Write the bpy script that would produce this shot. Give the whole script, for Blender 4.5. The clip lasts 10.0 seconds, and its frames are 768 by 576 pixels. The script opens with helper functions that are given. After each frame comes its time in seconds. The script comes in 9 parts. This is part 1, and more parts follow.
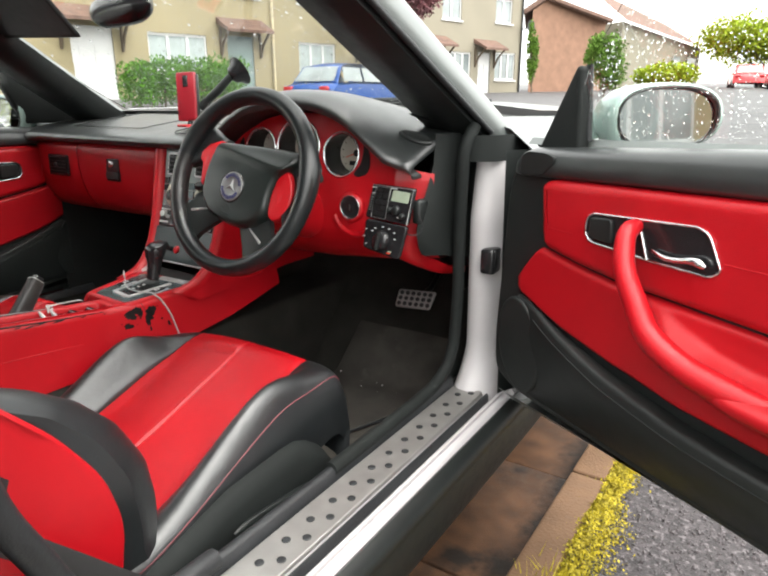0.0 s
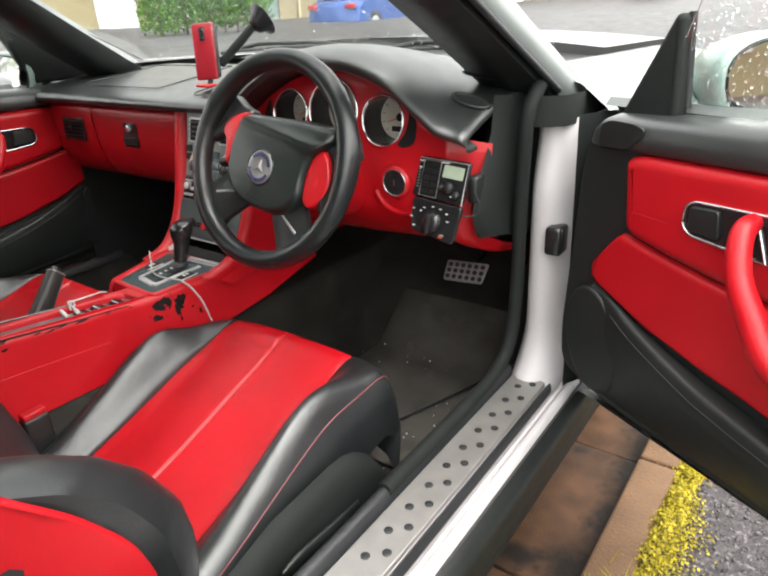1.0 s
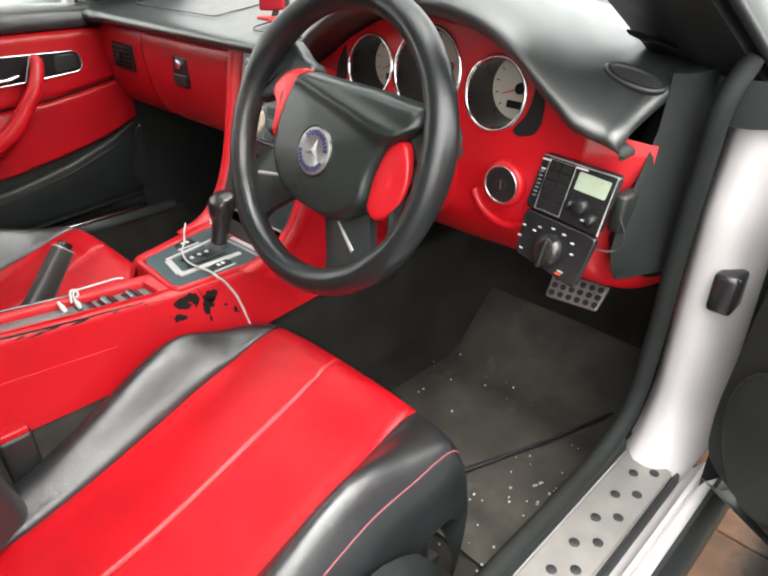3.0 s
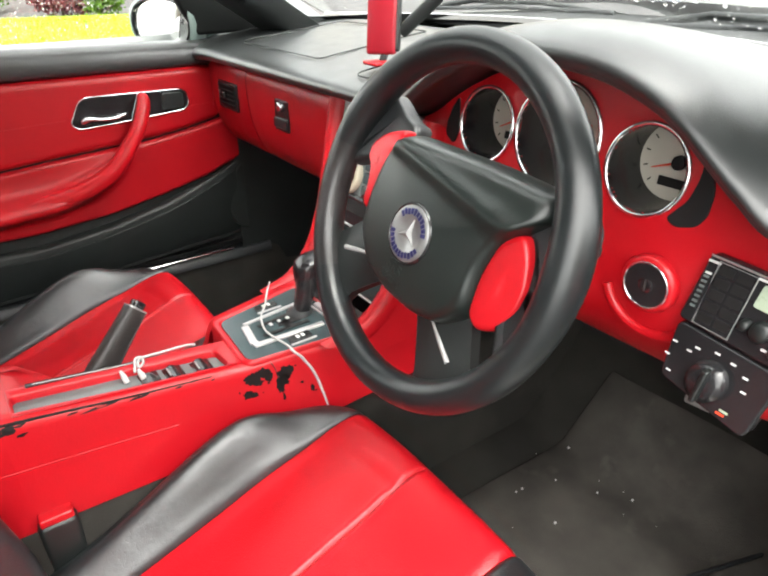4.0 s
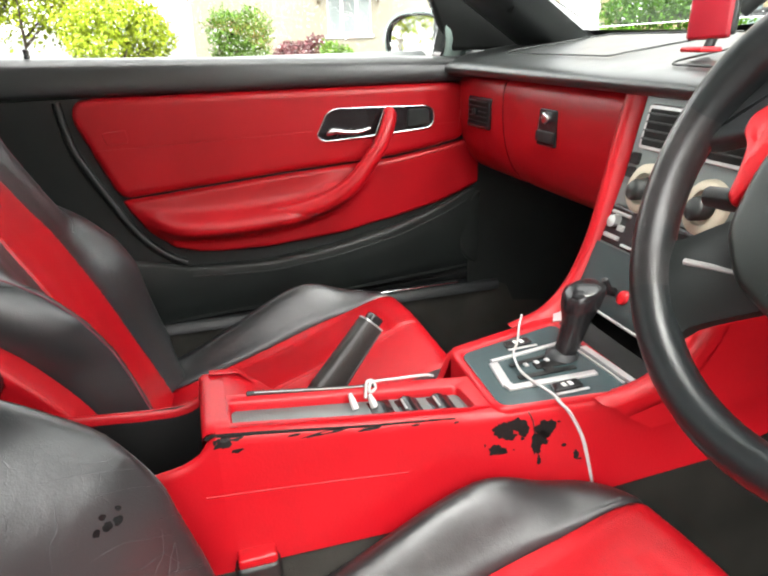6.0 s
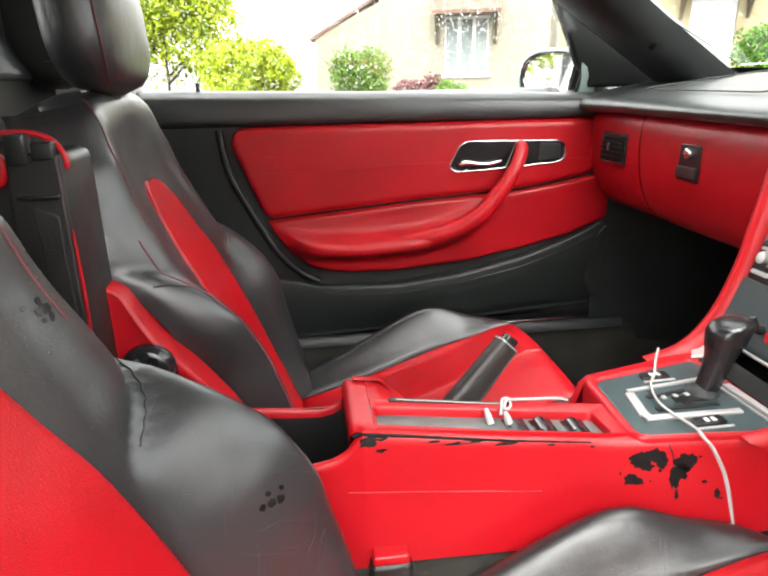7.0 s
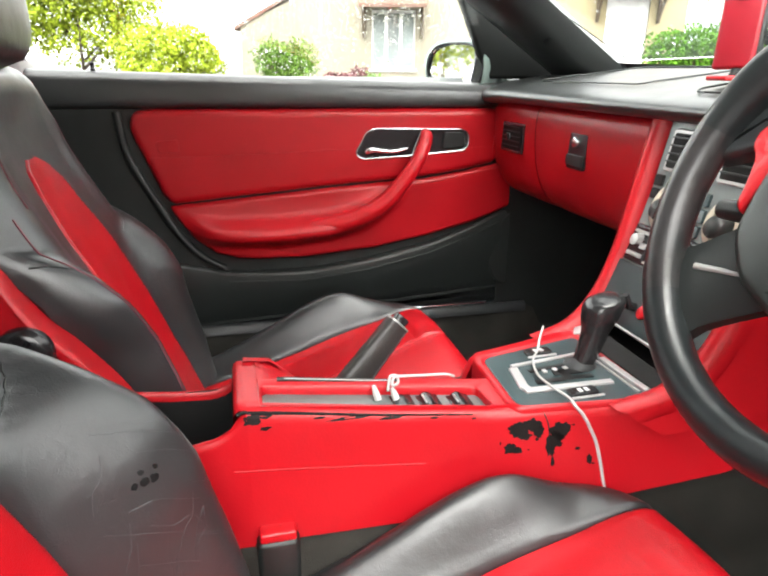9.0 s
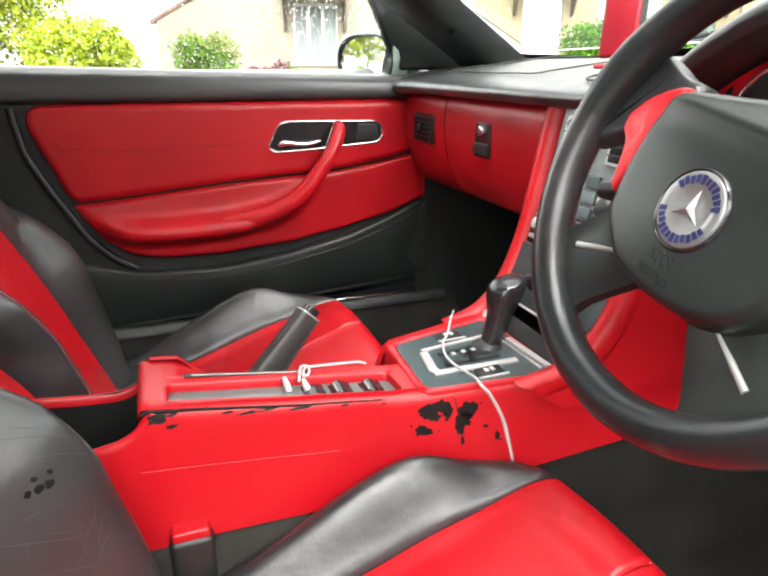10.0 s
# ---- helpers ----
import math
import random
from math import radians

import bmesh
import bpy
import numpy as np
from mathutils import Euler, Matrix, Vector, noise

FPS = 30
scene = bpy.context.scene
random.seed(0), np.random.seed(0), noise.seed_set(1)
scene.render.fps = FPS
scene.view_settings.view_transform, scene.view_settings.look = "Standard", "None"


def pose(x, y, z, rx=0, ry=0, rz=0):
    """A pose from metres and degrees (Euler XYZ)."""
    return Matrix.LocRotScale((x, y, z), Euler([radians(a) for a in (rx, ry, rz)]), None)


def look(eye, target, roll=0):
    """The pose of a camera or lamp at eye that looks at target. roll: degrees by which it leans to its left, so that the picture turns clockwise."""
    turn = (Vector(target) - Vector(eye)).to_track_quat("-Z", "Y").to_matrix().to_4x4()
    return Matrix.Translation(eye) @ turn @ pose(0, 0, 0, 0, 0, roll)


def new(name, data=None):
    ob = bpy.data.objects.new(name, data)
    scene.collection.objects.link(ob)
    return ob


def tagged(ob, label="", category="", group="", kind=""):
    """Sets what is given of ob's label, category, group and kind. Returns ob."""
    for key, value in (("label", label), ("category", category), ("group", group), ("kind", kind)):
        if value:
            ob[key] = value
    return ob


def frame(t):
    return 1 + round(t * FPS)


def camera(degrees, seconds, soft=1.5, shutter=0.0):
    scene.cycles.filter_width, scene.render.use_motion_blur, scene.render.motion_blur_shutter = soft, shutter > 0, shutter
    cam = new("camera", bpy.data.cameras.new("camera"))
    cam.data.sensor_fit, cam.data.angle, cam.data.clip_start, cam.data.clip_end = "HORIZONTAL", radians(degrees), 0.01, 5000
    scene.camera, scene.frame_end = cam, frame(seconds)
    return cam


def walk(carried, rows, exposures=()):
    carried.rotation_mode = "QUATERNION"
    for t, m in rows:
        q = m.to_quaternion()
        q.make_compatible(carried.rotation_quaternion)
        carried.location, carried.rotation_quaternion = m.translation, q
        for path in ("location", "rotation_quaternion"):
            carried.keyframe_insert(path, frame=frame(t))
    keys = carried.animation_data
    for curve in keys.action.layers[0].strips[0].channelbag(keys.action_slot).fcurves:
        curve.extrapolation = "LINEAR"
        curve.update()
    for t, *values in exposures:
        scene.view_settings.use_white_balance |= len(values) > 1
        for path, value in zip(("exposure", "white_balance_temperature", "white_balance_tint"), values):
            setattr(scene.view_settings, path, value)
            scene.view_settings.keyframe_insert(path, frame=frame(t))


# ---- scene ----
cam = camera(63.2, 10.0, soft=2.2)
METRES, SIDE, EYE, TILT, LEAN, TURN = 1.10, 1.21, 0.955, -17.0, 0.0, 33.0
ROWS = [
    (0.0, 0.0, 0.0, 0.0, -0.0, 0.0, -0.0),
    (0.5, -0.0089, 0.0655, 0.0429, 1.55, -3.23, 2.3),
    (1.0, -0.0279, 0.1282, 0.1027, 2.96, -6.96, 1.56),
    (1.5, -0.0315, 0.1857, 0.1463, -0.93, -11.7, 2.13),
    (2.0, -0.0468, 0.2461, 0.1592, 1.66, -11.94, 0.19),
    (3.5, -0.0667, 0.4961, 0.2091, 16.6, -12.84, -4.54),
    (4.0, -0.0933, 0.5544, 0.2357, 21.08, -11.8, -5.78),
    (4.5, -0.1389, 0.6027, 0.2198, 22.54, -12.53, -7.05),
    (5.0, -0.1888, 0.6414, 0.1984, 26.11, -11.0, -6.87),
    (5.5, -0.2239, 0.6566, 0.1763, 32.25, -10.6, -7.44),
    (6.0, -0.2419, 0.6493, 0.1564, 38.85, -8.74, -9.44),
    (7.5, -0.2426, 0.5811, 0.1286, 50.06, -7.36, -11.91),
    (8.0, -0.2383, 0.5851, 0.1253, 49.03, -7.14, -12.38),
    (8.5, -0.2268, 0.6001, 0.1289, 45.82, -6.83, -12.51),
    (9.0, -0.2093, 0.623, 0.1302, 42.08, -6.53, -12.04),
    (9.5, -0.1933, 0.6343, 0.1315, 38.59, -6.14, -11.16),
    (10.0, -0.1823, 0.6375, 0.1311, 35.77, -5.82, -10.17),
]
EXPOSURES = [(0.0, 2.55), (2.0, 3.0), (4.0, 3.4), (6.0, 3.5), (7.5, 3.5), (10.0, 3.5)]
walk(cam, [(t, pose(SIDE, 0, EYE, TILT, LEAN, TURN) @ pose(METRES * x, METRES * y, METRES * z, 90 + pitch, roll, yaw)) for t, x, y, z, yaw, pitch, roll in ROWS], EXPOSURES)

# ---- world and light: an overcast day ----
world = bpy.data.worlds.new("overcast_sky")
scene.world = world
world.use_nodes = True
wn, wl = world.node_tree.nodes, world.node_tree.links
sky = wn.new("ShaderNodeTexSky")
sky.sky_type, sky.sun_disc = "NISHITA", False
sky.sun_elevation, sky.sun_rotation = radians(70), radians(105)
sky.air_density, sky.dust_density, sky.ozone_density = 1.0, 2.0, 1.0
pale = wn.new("ShaderNodeHueSaturation")
pale.inputs["Saturation"].default_value = 0.10
wl.new(sky.outputs[0], pale.inputs["Color"])
warm = wn.new("ShaderNodeMix")
warm.data_type, warm.blend_type = "RGBA", "MULTIPLY"
warm.inputs["Factor"].default_value, warm.inputs["B"].default_value = 1.0, (0.985, 0.975, 0.92, 1)
wl.new(pale.outputs[0], warm.inputs["A"])
wl.new(warm.outputs["Result"], wn["Background"].inputs[0])
wn["Background"].inputs[1].default_value = 0.15
sun = new("sun", bpy.data.lights.new("sun", "SUN"))
sun.data.energy, sun.data.angle, sun.data.color = 0.7, radians(80), (1.0, 0.97, 0.93)
sun.matrix_world = look((7.5, -1.2, 10.5), (0, 0, 0))


# ---- materials ----
def material(name, base, rough=0.5, metal=0.0, vary=0.12, vary_scale=8.0, grain=0.0, grain_scale=400.0, kind="noise", stain=None,
             stain_scale=3.0, stain_at=0.62, coat=0.0, rough_vary=0.1, specular=0.5, per_object=0.0, coat_rough=0.05, crack=0.0, crack_scale=55.0, sheen=0.0, coat_ior=1.5):
    m = bpy.data.materials.new(name)
    m.use_nodes = True
    n, l = m.node_tree.nodes, m.node_tree.links
    p = n["Principled BSDF"]
    p.inputs["Metallic"].default_value = metal
    p.inputs["Coat Weight"].default_value, p.inputs["Coat Roughness"].default_value = coat, coat_rough
    p.inputs["Coat IOR"].default_value = coat_ior
    p.inputs["Specular IOR Level"].default_value = specular
    p.inputs["Sheen Weight"].default_value, p.inputs["Sheen Roughness"].default_value = sheen, 0.45
    where = n.new("ShaderNodeTexCoord").outputs["Object"]
    big = n.new("ShaderNodeTexNoise")
    big.inputs["Scale"].default_value, big.inputs["Detail"].default_value = vary_scale, 6
    l.new(where, big.inputs["Vector"])
    ramp = n.new("ShaderNodeValToRGB")
    ramp.color_ramp.elements[0].position, ramp.color_ramp.elements[1].position = 0.3, 0.7
    ramp.color_ramp.elements[0].color = (*[c * (1 - vary) for c in base], 1)
    ramp.color_ramp.elements[1].color = (*[min(1, c * (1 + vary)) for c in base], 1)
    l.new(big.outputs["Fac"], ramp.inputs["Fac"])
    colour = ramp.outputs["Color"]
    if stain:
        spots = n.new("ShaderNodeTexNoise")
        spots.inputs["Scale"].default_value, spots.inputs["Detail"].default_value = stain_scale, 8
        l.new(where, spots.inputs["Vector"])
        edge = n.new("ShaderNodeMapRange")
        edge.inputs["From Min"].default_value, edge.inputs["From Max"].default_value = stain_at, stain_at + 0.08
        l.new(spots.outputs["Fac"], edge.inputs["Value"])
        mix = n.new("ShaderNodeMix")
        mix.data_type = "RGBA"
        mix.inputs["B"].default_value = (*stain, 1)
        l.new(edge.outputs["Result"], mix.inputs["Factor"])
        l.new(colour, mix.inputs["A"])
        colour = mix.outputs["Result"]
    if per_object:
        info, shift = n.new("ShaderNodeObjectInfo"), n.new("ShaderNodeHueSaturation")
        span = n.new("ShaderNodeMapRange")
        span.inputs["To Min"].default_value, span.inputs["To Max"].default_value = 1 - per_object, 1 + per_object
        l.new(info.outputs["Random"], span.inputs["Value"])
        l.new(span.outputs["Result"], shift.inputs["Value"])
        l.new(colour, shift.inputs["Color"])
        colour = shift.outputs["Color"]
    l.new(colour, p.inputs["Base Color"])
    wear = n.new("ShaderNodeMapRange")
    wear.inputs["To Min"].default_value, wear.inputs["To Max"].default_value = max(0, rough - rough_vary), min(1, rough + rough_vary)
    fine = n.new("ShaderNodeTexNoise")
    fine.inputs["Scale"].default_value, fine.inputs["Detail"].default_value = vary_scale * 4, 5
    l.new(where, fine.inputs["Vector"])
    l.new(fine.outputs["Fac"], wear.inputs["Value"])
    l.new(wear.outputs["Result"], p.inputs["Roughness"])
    if grain:
        tex = n.new("ShaderNodeTexVoronoi" if kind == "cells" else "ShaderNodeTexNoise")
        tex.inputs["Scale"].default_value = grain_scale
        l.new(where, tex.inputs["Vector"])
        bump = n.new("ShaderNodeBump")
        bump.inputs["Strength"].default_value, bump.inputs["Distance"].default_value = grain, 0.6 / grain_scale
        l.new(tex.outputs[0], bump.inputs["Height"])
        l.new(bump.outputs["Normal"], p.inputs["Normal"])
        if crack:
            # worn leather: shallow folds and a broken web of fine cracks
            bend = n.new("ShaderNodeTexNoise")
            bend.inputs["Scale"].default_value, bend.inputs["Detail"].default_value = 14, 4
            l.new(where, bend.inputs["Vector"])
            warp = n.new("ShaderNodeMix")
            warp.data_type, warp.blend_type = "RGBA", "ADD"
            warp.inputs["Factor"].default_value = 0.06
            l.new(where, warp.inputs["A"])
            l.new(bend.outputs["Color"], warp.inputs["B"])
            web = n.new("ShaderNodeTexVoronoi")
            web.feature = "DISTANCE_TO_EDGE"
            web.inputs["Scale"].default_value = crack_scale
            l.new(warp.outputs["Result"], web.inputs["Vector"])
            thin = n.new("ShaderNodeMapRange")
            thin.inputs["From Min"].default_value, thin.inputs["From Max"].default_value = 0.0, 0.022
            l.new(web.outputs["Distance"], thin.inputs["Value"])
            patch = n.new("ShaderNodeMapRange")
            patch.inputs["From Min"].default_value, patch.inputs["From Max"].default_value = 0.50, 0.62
            l.new(big.outputs["Fac"], patch.inputs["Value"])
            keep = n.new("ShaderNodeMix")
            keep.inputs["A"].default_value = 1.0
            l.new(patch.outputs["Result"], keep.inputs["Factor"])
            l.new(thin.outputs["Result"], keep.inputs["B"])
            deep = n.new("ShaderNodeBump")
            deep.inputs["Strength"].default_value, deep.inputs["Distance"].default_value = crack, 0.0007
            l.new(keep.outputs["Result"], deep.inputs["Height"])
            fold = n.new("ShaderNodeBump")
            fold.inputs["Strength"].default_value, fold.inputs["Distance"].default_value = 0.9 * crack, 0.012
            l.new(bend.outputs["Fac"], fold.inputs["Height"])
            l.new(fold.outputs["Normal"], deep.inputs["Normal"])
            l.new(deep.outputs["Normal"], bump.inputs["Normal"])
    return m


def glass(name, tint=(1, 1, 1), rough=0.0):
    m = bpy.data.materials.new(name)
    m.use_nodes = True
    p = m.node_tree.nodes["Principled BSDF"]
    p.inputs["Base Color"].default_value = (*tint, 1)
    p.inputs["Roughness"].default_value, p.inputs["Transmission Weight"].default_value, p.inputs["IOR"].default_value = rough, 1.0, 1.45
    return m


def glowing(name, colour, strength):
    m = bpy.data.materials.new(name)
    m.use_nodes = True
    p = m.node_tree.nodes["Principled BSDF"]
    p.inputs["Base Color"].default_value = (*colour, 1)
    p.inputs["Emission Color"].default_value, p.inputs["Emission Strength"].default_value = (*colour, 1), strength
    return m


RED = (0.37, 0.0040, 0.0090)
red_leather = material("red_leather", RED, 0.34, vary=0.10, vary_scale=7, grain=0.30, grain_scale=700, kind="cells", rough_vary=0.08, specular=0.4, crack=0.14, crack_scale=40)
red_vinyl = material("red_vinyl", (0.36, 0.0038, 0.0085), 0.40, specular=0.4, vary=0.10, vary_scale=6, grain=0.25, grain_scale=900, kind="cells")
red_paint = material("red_painted_plastic", (0.37, 0.0040, 0.0085), 0.36, vary=0.10, vary_scale=9, grain=0.15, grain_scale=350, specular=0.45)
black_leather = material("black_leather", (0.0105, 0.0122, 0.0132), 0.385, vary=0.25, vary_scale=9, grain=0.10, grain_scale=620, kind="cells", rough_vary=0.06, specular=0.85, crack=0.22)
pad_grey = material("smooth_airbag_plastic", (0.0072, 0.0108, 0.0096), 0.35, vary=0.1, vary_scale=10, grain=0.15, grain_scale=900)
black_plastic = material("black_plastic", (0.0065, 0.0085, 0.0082), 0.46, vary=0.2, vary_scale=12, grain=0.25, grain_scale=900)
matte_lining = material("matte_black_lining", (0.0075, 0.0095, 0.0090), 0.75, vary=0.2, vary_scale=12, grain=0.3, grain_scale=700, specular=0.25)
door_black = material("black_door_vinyl", (0.0110, 0.0135, 0.0130), 0.50, vary=0.15, vary_scale=10, grain=0.2, grain_scale=700, kind="cells", specular=0.45)
pad_black = material("grained_dash_skin", (0.012, 0.0145, 0.0145), 0.42, vary=0.2, vary_scale=7, grain=0.14, grain_scale=800, kind="cells", coat=0.35, coat_rough=0.36, specular=0.8)
gloss_black = material("gloss_black_plastic", (0.012, 0.012, 0.013), 0.22, vary=0.2, vary_scale=15)
rim_leather = material("worn_black_leather", (0.007, 0.009, 0.0095), 0.34, specular=0.5, vary=0.08, vary_scale=14, rough_vary=0.04, stain=(0.030, 0.026, 0.026), stain_scale=11, stain_at=0.60, crack=0.06, crack_scale=110)
# mat carpet: base colour lifted above the floor carpet to hold some glare
mat_pile = material("dusty_glare_carpet", (0.055, 0.051, 0.045), 0.95, vary=0.3, vary_scale=14, grain=0.9, grain_scale=600, stain=(0.068, 0.063, 0.056), stain_scale=18, stain_at=0.60, specular=0.2)
# rim leather paler for wear and for a highlight put into the colour
worn_highlit_leather = material("worn_highlit_black_leather", (0.015, 0.0140, 0.0142), 0.34, specular=0.6, vary=0.6, vary_scale=45, rough_vary=0.05, stain=(0.009, 0.010, 0.010), stain_scale=16, stain_at=0.52, crack=0.30, crack_scale=70)
carpet = material("dark_carpet", (0.022, 0.021, 0.018), 0.95, vary=0.35, vary_scale=11, grain=0.9, grain_scale=700, stain=(0.018, 0.017, 0.015), stain_scale=7, stain_at=0.58, specular=0.2)
rubber = material("black_rubber", (0.013, 0.0145, 0.016), 0.5, vary=0.2, vary_scale=10, grain=0.2, grain_scale=200)
silver_paint = material("silver_car_paint", (0.165, 0.180, 0.176), 0.38, metal=0.35, vary=0.06, vary_scale=4, coat=0.2, rough_vary=0.05)
mint_silver = material("pale_green_silver_paint", (0.24, 0.33, 0.30), 0.32, metal=0.1, vary=0.06, vary_scale=20, coat=0.5, rough_vary=0.05)
post_paint = material("pale_silver_paint", (0.40, 0.385, 0.390), 0.50, vary=0.06, vary_scale=9, coat=0.1, coat_rough=0.25)
brushed = material("brushed_steel", (0.3280, 0.3198, 0.3075), 0.42, metal=0.75, vary=0.1, vary_scale=25, grain=0.2, grain_scale=500)
chrome = material("chrome", (0.75, 0.75, 0.76), 0.14, metal=1.0, vary=0.05, vary_scale=30, rough_vary=0.06)
dark_metal = material("dull_dark_metal", (0.075, 0.072, 0.070), 0.38, metal=0.5, vary=0.2, vary_scale=80)
stack_grey = material("silver_grey_plastic", (0.1360, 0.1600, 0.1576), 0.40, metal=0.3, vary=0.08, vary_scale=30)
teal_grey = material("dark_teal_plastic", (0.040, 0.062, 0.066), 0.25, vary=0.05, vary_scale=18, rough_vary=0.03)
satin_silver = material("satin_silver_plastic", (0.3600, 0.3600, 0.3520), 0.35, metal=0.5, vary=0.08, vary_scale=40)
cream = material("cream_dial", (0.4160, 0.3840, 0.2960), 0.45, vary=0.06, vary_scale=30)
dial_white = material("dial_face", (0.4640, 0.4320, 0.3680), 0.5, vary=0.05, vary_scale=40)
needle_red = material("needle_red", (0.6, 0.05, 0.02), 0.4)
ink = material("dark_print", (0.010, 0.010, 0.010), 0.6, specular=0.2)
white_print = material("white_print", (0.5, 0.5, 0.49), 0.6)
lcd = material("lcd_green", (0.30, 0.36, 0.27), 0.3, vary=0.08, vary_scale=40)
white_cord = material("white_cable", (0.42, 0.41, 0.40), 0.5, vary=0.05, vary_scale=60)
blue_enamel = material("blue_enamel", (0.018, 0.018, 0.085), 0.3, metal=0.4, vary=0.2, vary_scale=120)
thread = material("red_thread", (0.14, 0.035, 0.045), 0.7)
belt_web = material("seat_belt_webbing", (0.018, 0.018, 0.018), 0.7, grain=0.4, grain_scale=900)
window_glass = glass("window_glass", (0.97, 0.99, 0.98))
mirror_face = material("mirror_silvering", (0.85, 0.87, 0.86), 0.03, metal=1.0, vary=0.02, rough_vary=0.02)
water = glass("rain_water")

cream_wall = material("cream_render", (0.255, 0.215, 0.125), 0.9, vary=0.06, vary_scale=0.8, grain=0.4, grain_scale=60, stain=(0.36, 0.31, 0.20), stain_scale=0.7, stain_at=0.6)
pale_wall = material("pale_render", (0.215, 0.195, 0.148), 0.9, vary=0.05, vary_scale=0.8, grain=0.4, grain_scale=60)
brick_wall = material("orange_brick", (0.21, 0.118, 0.078), 0.9, vary=0.15, vary_scale=3, grain=0.5, grain_scale=30)
roof_tile = material("brown_roof_tile", (0.1224, 0.0720, 0.0540), 0.85, vary=0.25, vary_scale=4, grain=0.4, grain_scale=25)
white_upvc = material("white_upvc", (0.5616, 0.5616, 0.5544), 0.4, vary=0.03, vary_scale=3)
green_door = material("grey_green_door", (0.16, 0.22, 0.21), 0.4, vary=0.1, vary_scale=3)
curtain = material("net_curtain", (0.3150, 0.3600, 0.3525), 0.9, vary=0.12, vary_scale=5)
pane_dark = material("window_pane", (0.20, 0.23, 0.23), 0.08, vary=0.25, vary_scale=1.5, specular=0.8)
foliage = material("hedge_leaves", (0.085, 0.16, 0.022), 0.6, specular=0.15, vary=0.45, vary_scale=6)
foliage_light = material("spring_leaves", (0.25, 0.32, 0.02), 0.6, specular=0.15, vary=0.4, vary_scale=5)
foliage_red = material("purple_leaves", (0.10, 0.03, 0.035), 0.6, vary=0.4, vary_scale=5)
bark = material("tree_bark", (0.10, 0.075, 0.05), 0.9, grain=0.6, grain_scale=40)
asphalt = material("wet_asphalt", (0.0490, 0.0476, 0.0490), 0.55, vary=0.25, vary_scale=1.5, grain=0.9, grain_scale=120, stain=(0.16, 0.15, 0.15), stain_scale=60, stain_at=0.58, rough_vary=0.2)
tarmac_path = material("coarse_tarmac", (0.040, 0.034, 0.036), 0.62, specular=0.4, vary=0.6, vary_scale=45, grain=1.0, grain_scale=150, stain=(0.13, 0.115, 0.12), stain_scale=80, stain_at=0.56, rough_vary=0.25)
chippings_grey = material("wet_stone_chippings", (0.085, 0.074, 0.078), 0.45, specular=0.5, vary=0.55, vary_scale=90, grain=0.4, grain_scale=300)
gutter_stone = material("wet_brown_concrete", (0.070, 0.034, 0.017), 0.62, specular=0.25, vary=0.45, vary_scale=14, grain=0.5, grain_scale=320, stain=(0.014, 0.010, 0.008), stain_scale=5.5, stain_at=0.58, rough_vary=0.2, per_object=0.12)
kerb_stone = material("brown_kerb_concrete", (0.135, 0.078, 0.044), 0.75, specular=0.25, vary=0.25, vary_scale=8, grain=0.7, grain_scale=150, stain=(0.09, 0.06, 0.045), stain_scale=7, stain_at=0.62, per_object=0.12)
weed_yellow = material("yellow_green_moss", (0.36, 0.29, 0.012), 0.7, vary=0.45, vary_scale=40)
car_blue = material("blue_car_paint", (0.0150, 0.0750, 0.3000), 0.25, metal=0.3, vary=0.05, coat=0.6)
car_red = material("red_car_paint", (0.45, 0.015, 0.02), 0.25, metal=0.2, vary=0.05, coat=0.6)
tyre_black = material("tyre_rubber", (0.02, 0.02, 0.02), 0.8)

# ---- mesh helpers ----
XF = [Matrix.Identity(4)]


def thing(name, label, category, at=(0, 0, 0), group="", kind=""):
    ob = new(name)
    ob.empty_display_size = 0.05
    ob.location = at
    return tagged(ob, label, category, group, kind)


def part(name, bm, mat, parent=None, label="", smooth=True, angle=61):
    bmesh.ops.recalc_face_normals(bm, faces=bm.faces)
    bmesh.ops.transform(bm, matrix=XF[0], verts=bm.verts)
    if all(len(e.link_faces) == 2 for e in bm.edges) and bm.calc_volume(signed=True) < 0:
        bmesh.ops.reverse_faces(bm, faces=bm.faces)
    me = bpy.data.meshes.new(name)
    bm.to_mesh(me)
    bm.free()
    for mm in (mat if isinstance(mat, (list, tuple)) else [mat]):
        me.materials.append(mm)
    if smooth:
        me.shade_smooth()
        me.set_sharp_from_angle(angle=radians(angle))
    ob = new(name, me)
    if parent:
        ob.parent = parent
        if parent.type == "EMPTY":
            ob.matrix_parent_inverse = Matrix.Translation(-parent.location)
    if label:
        ob["label"] = label
    return ob


def B():
    return bmesh.new()


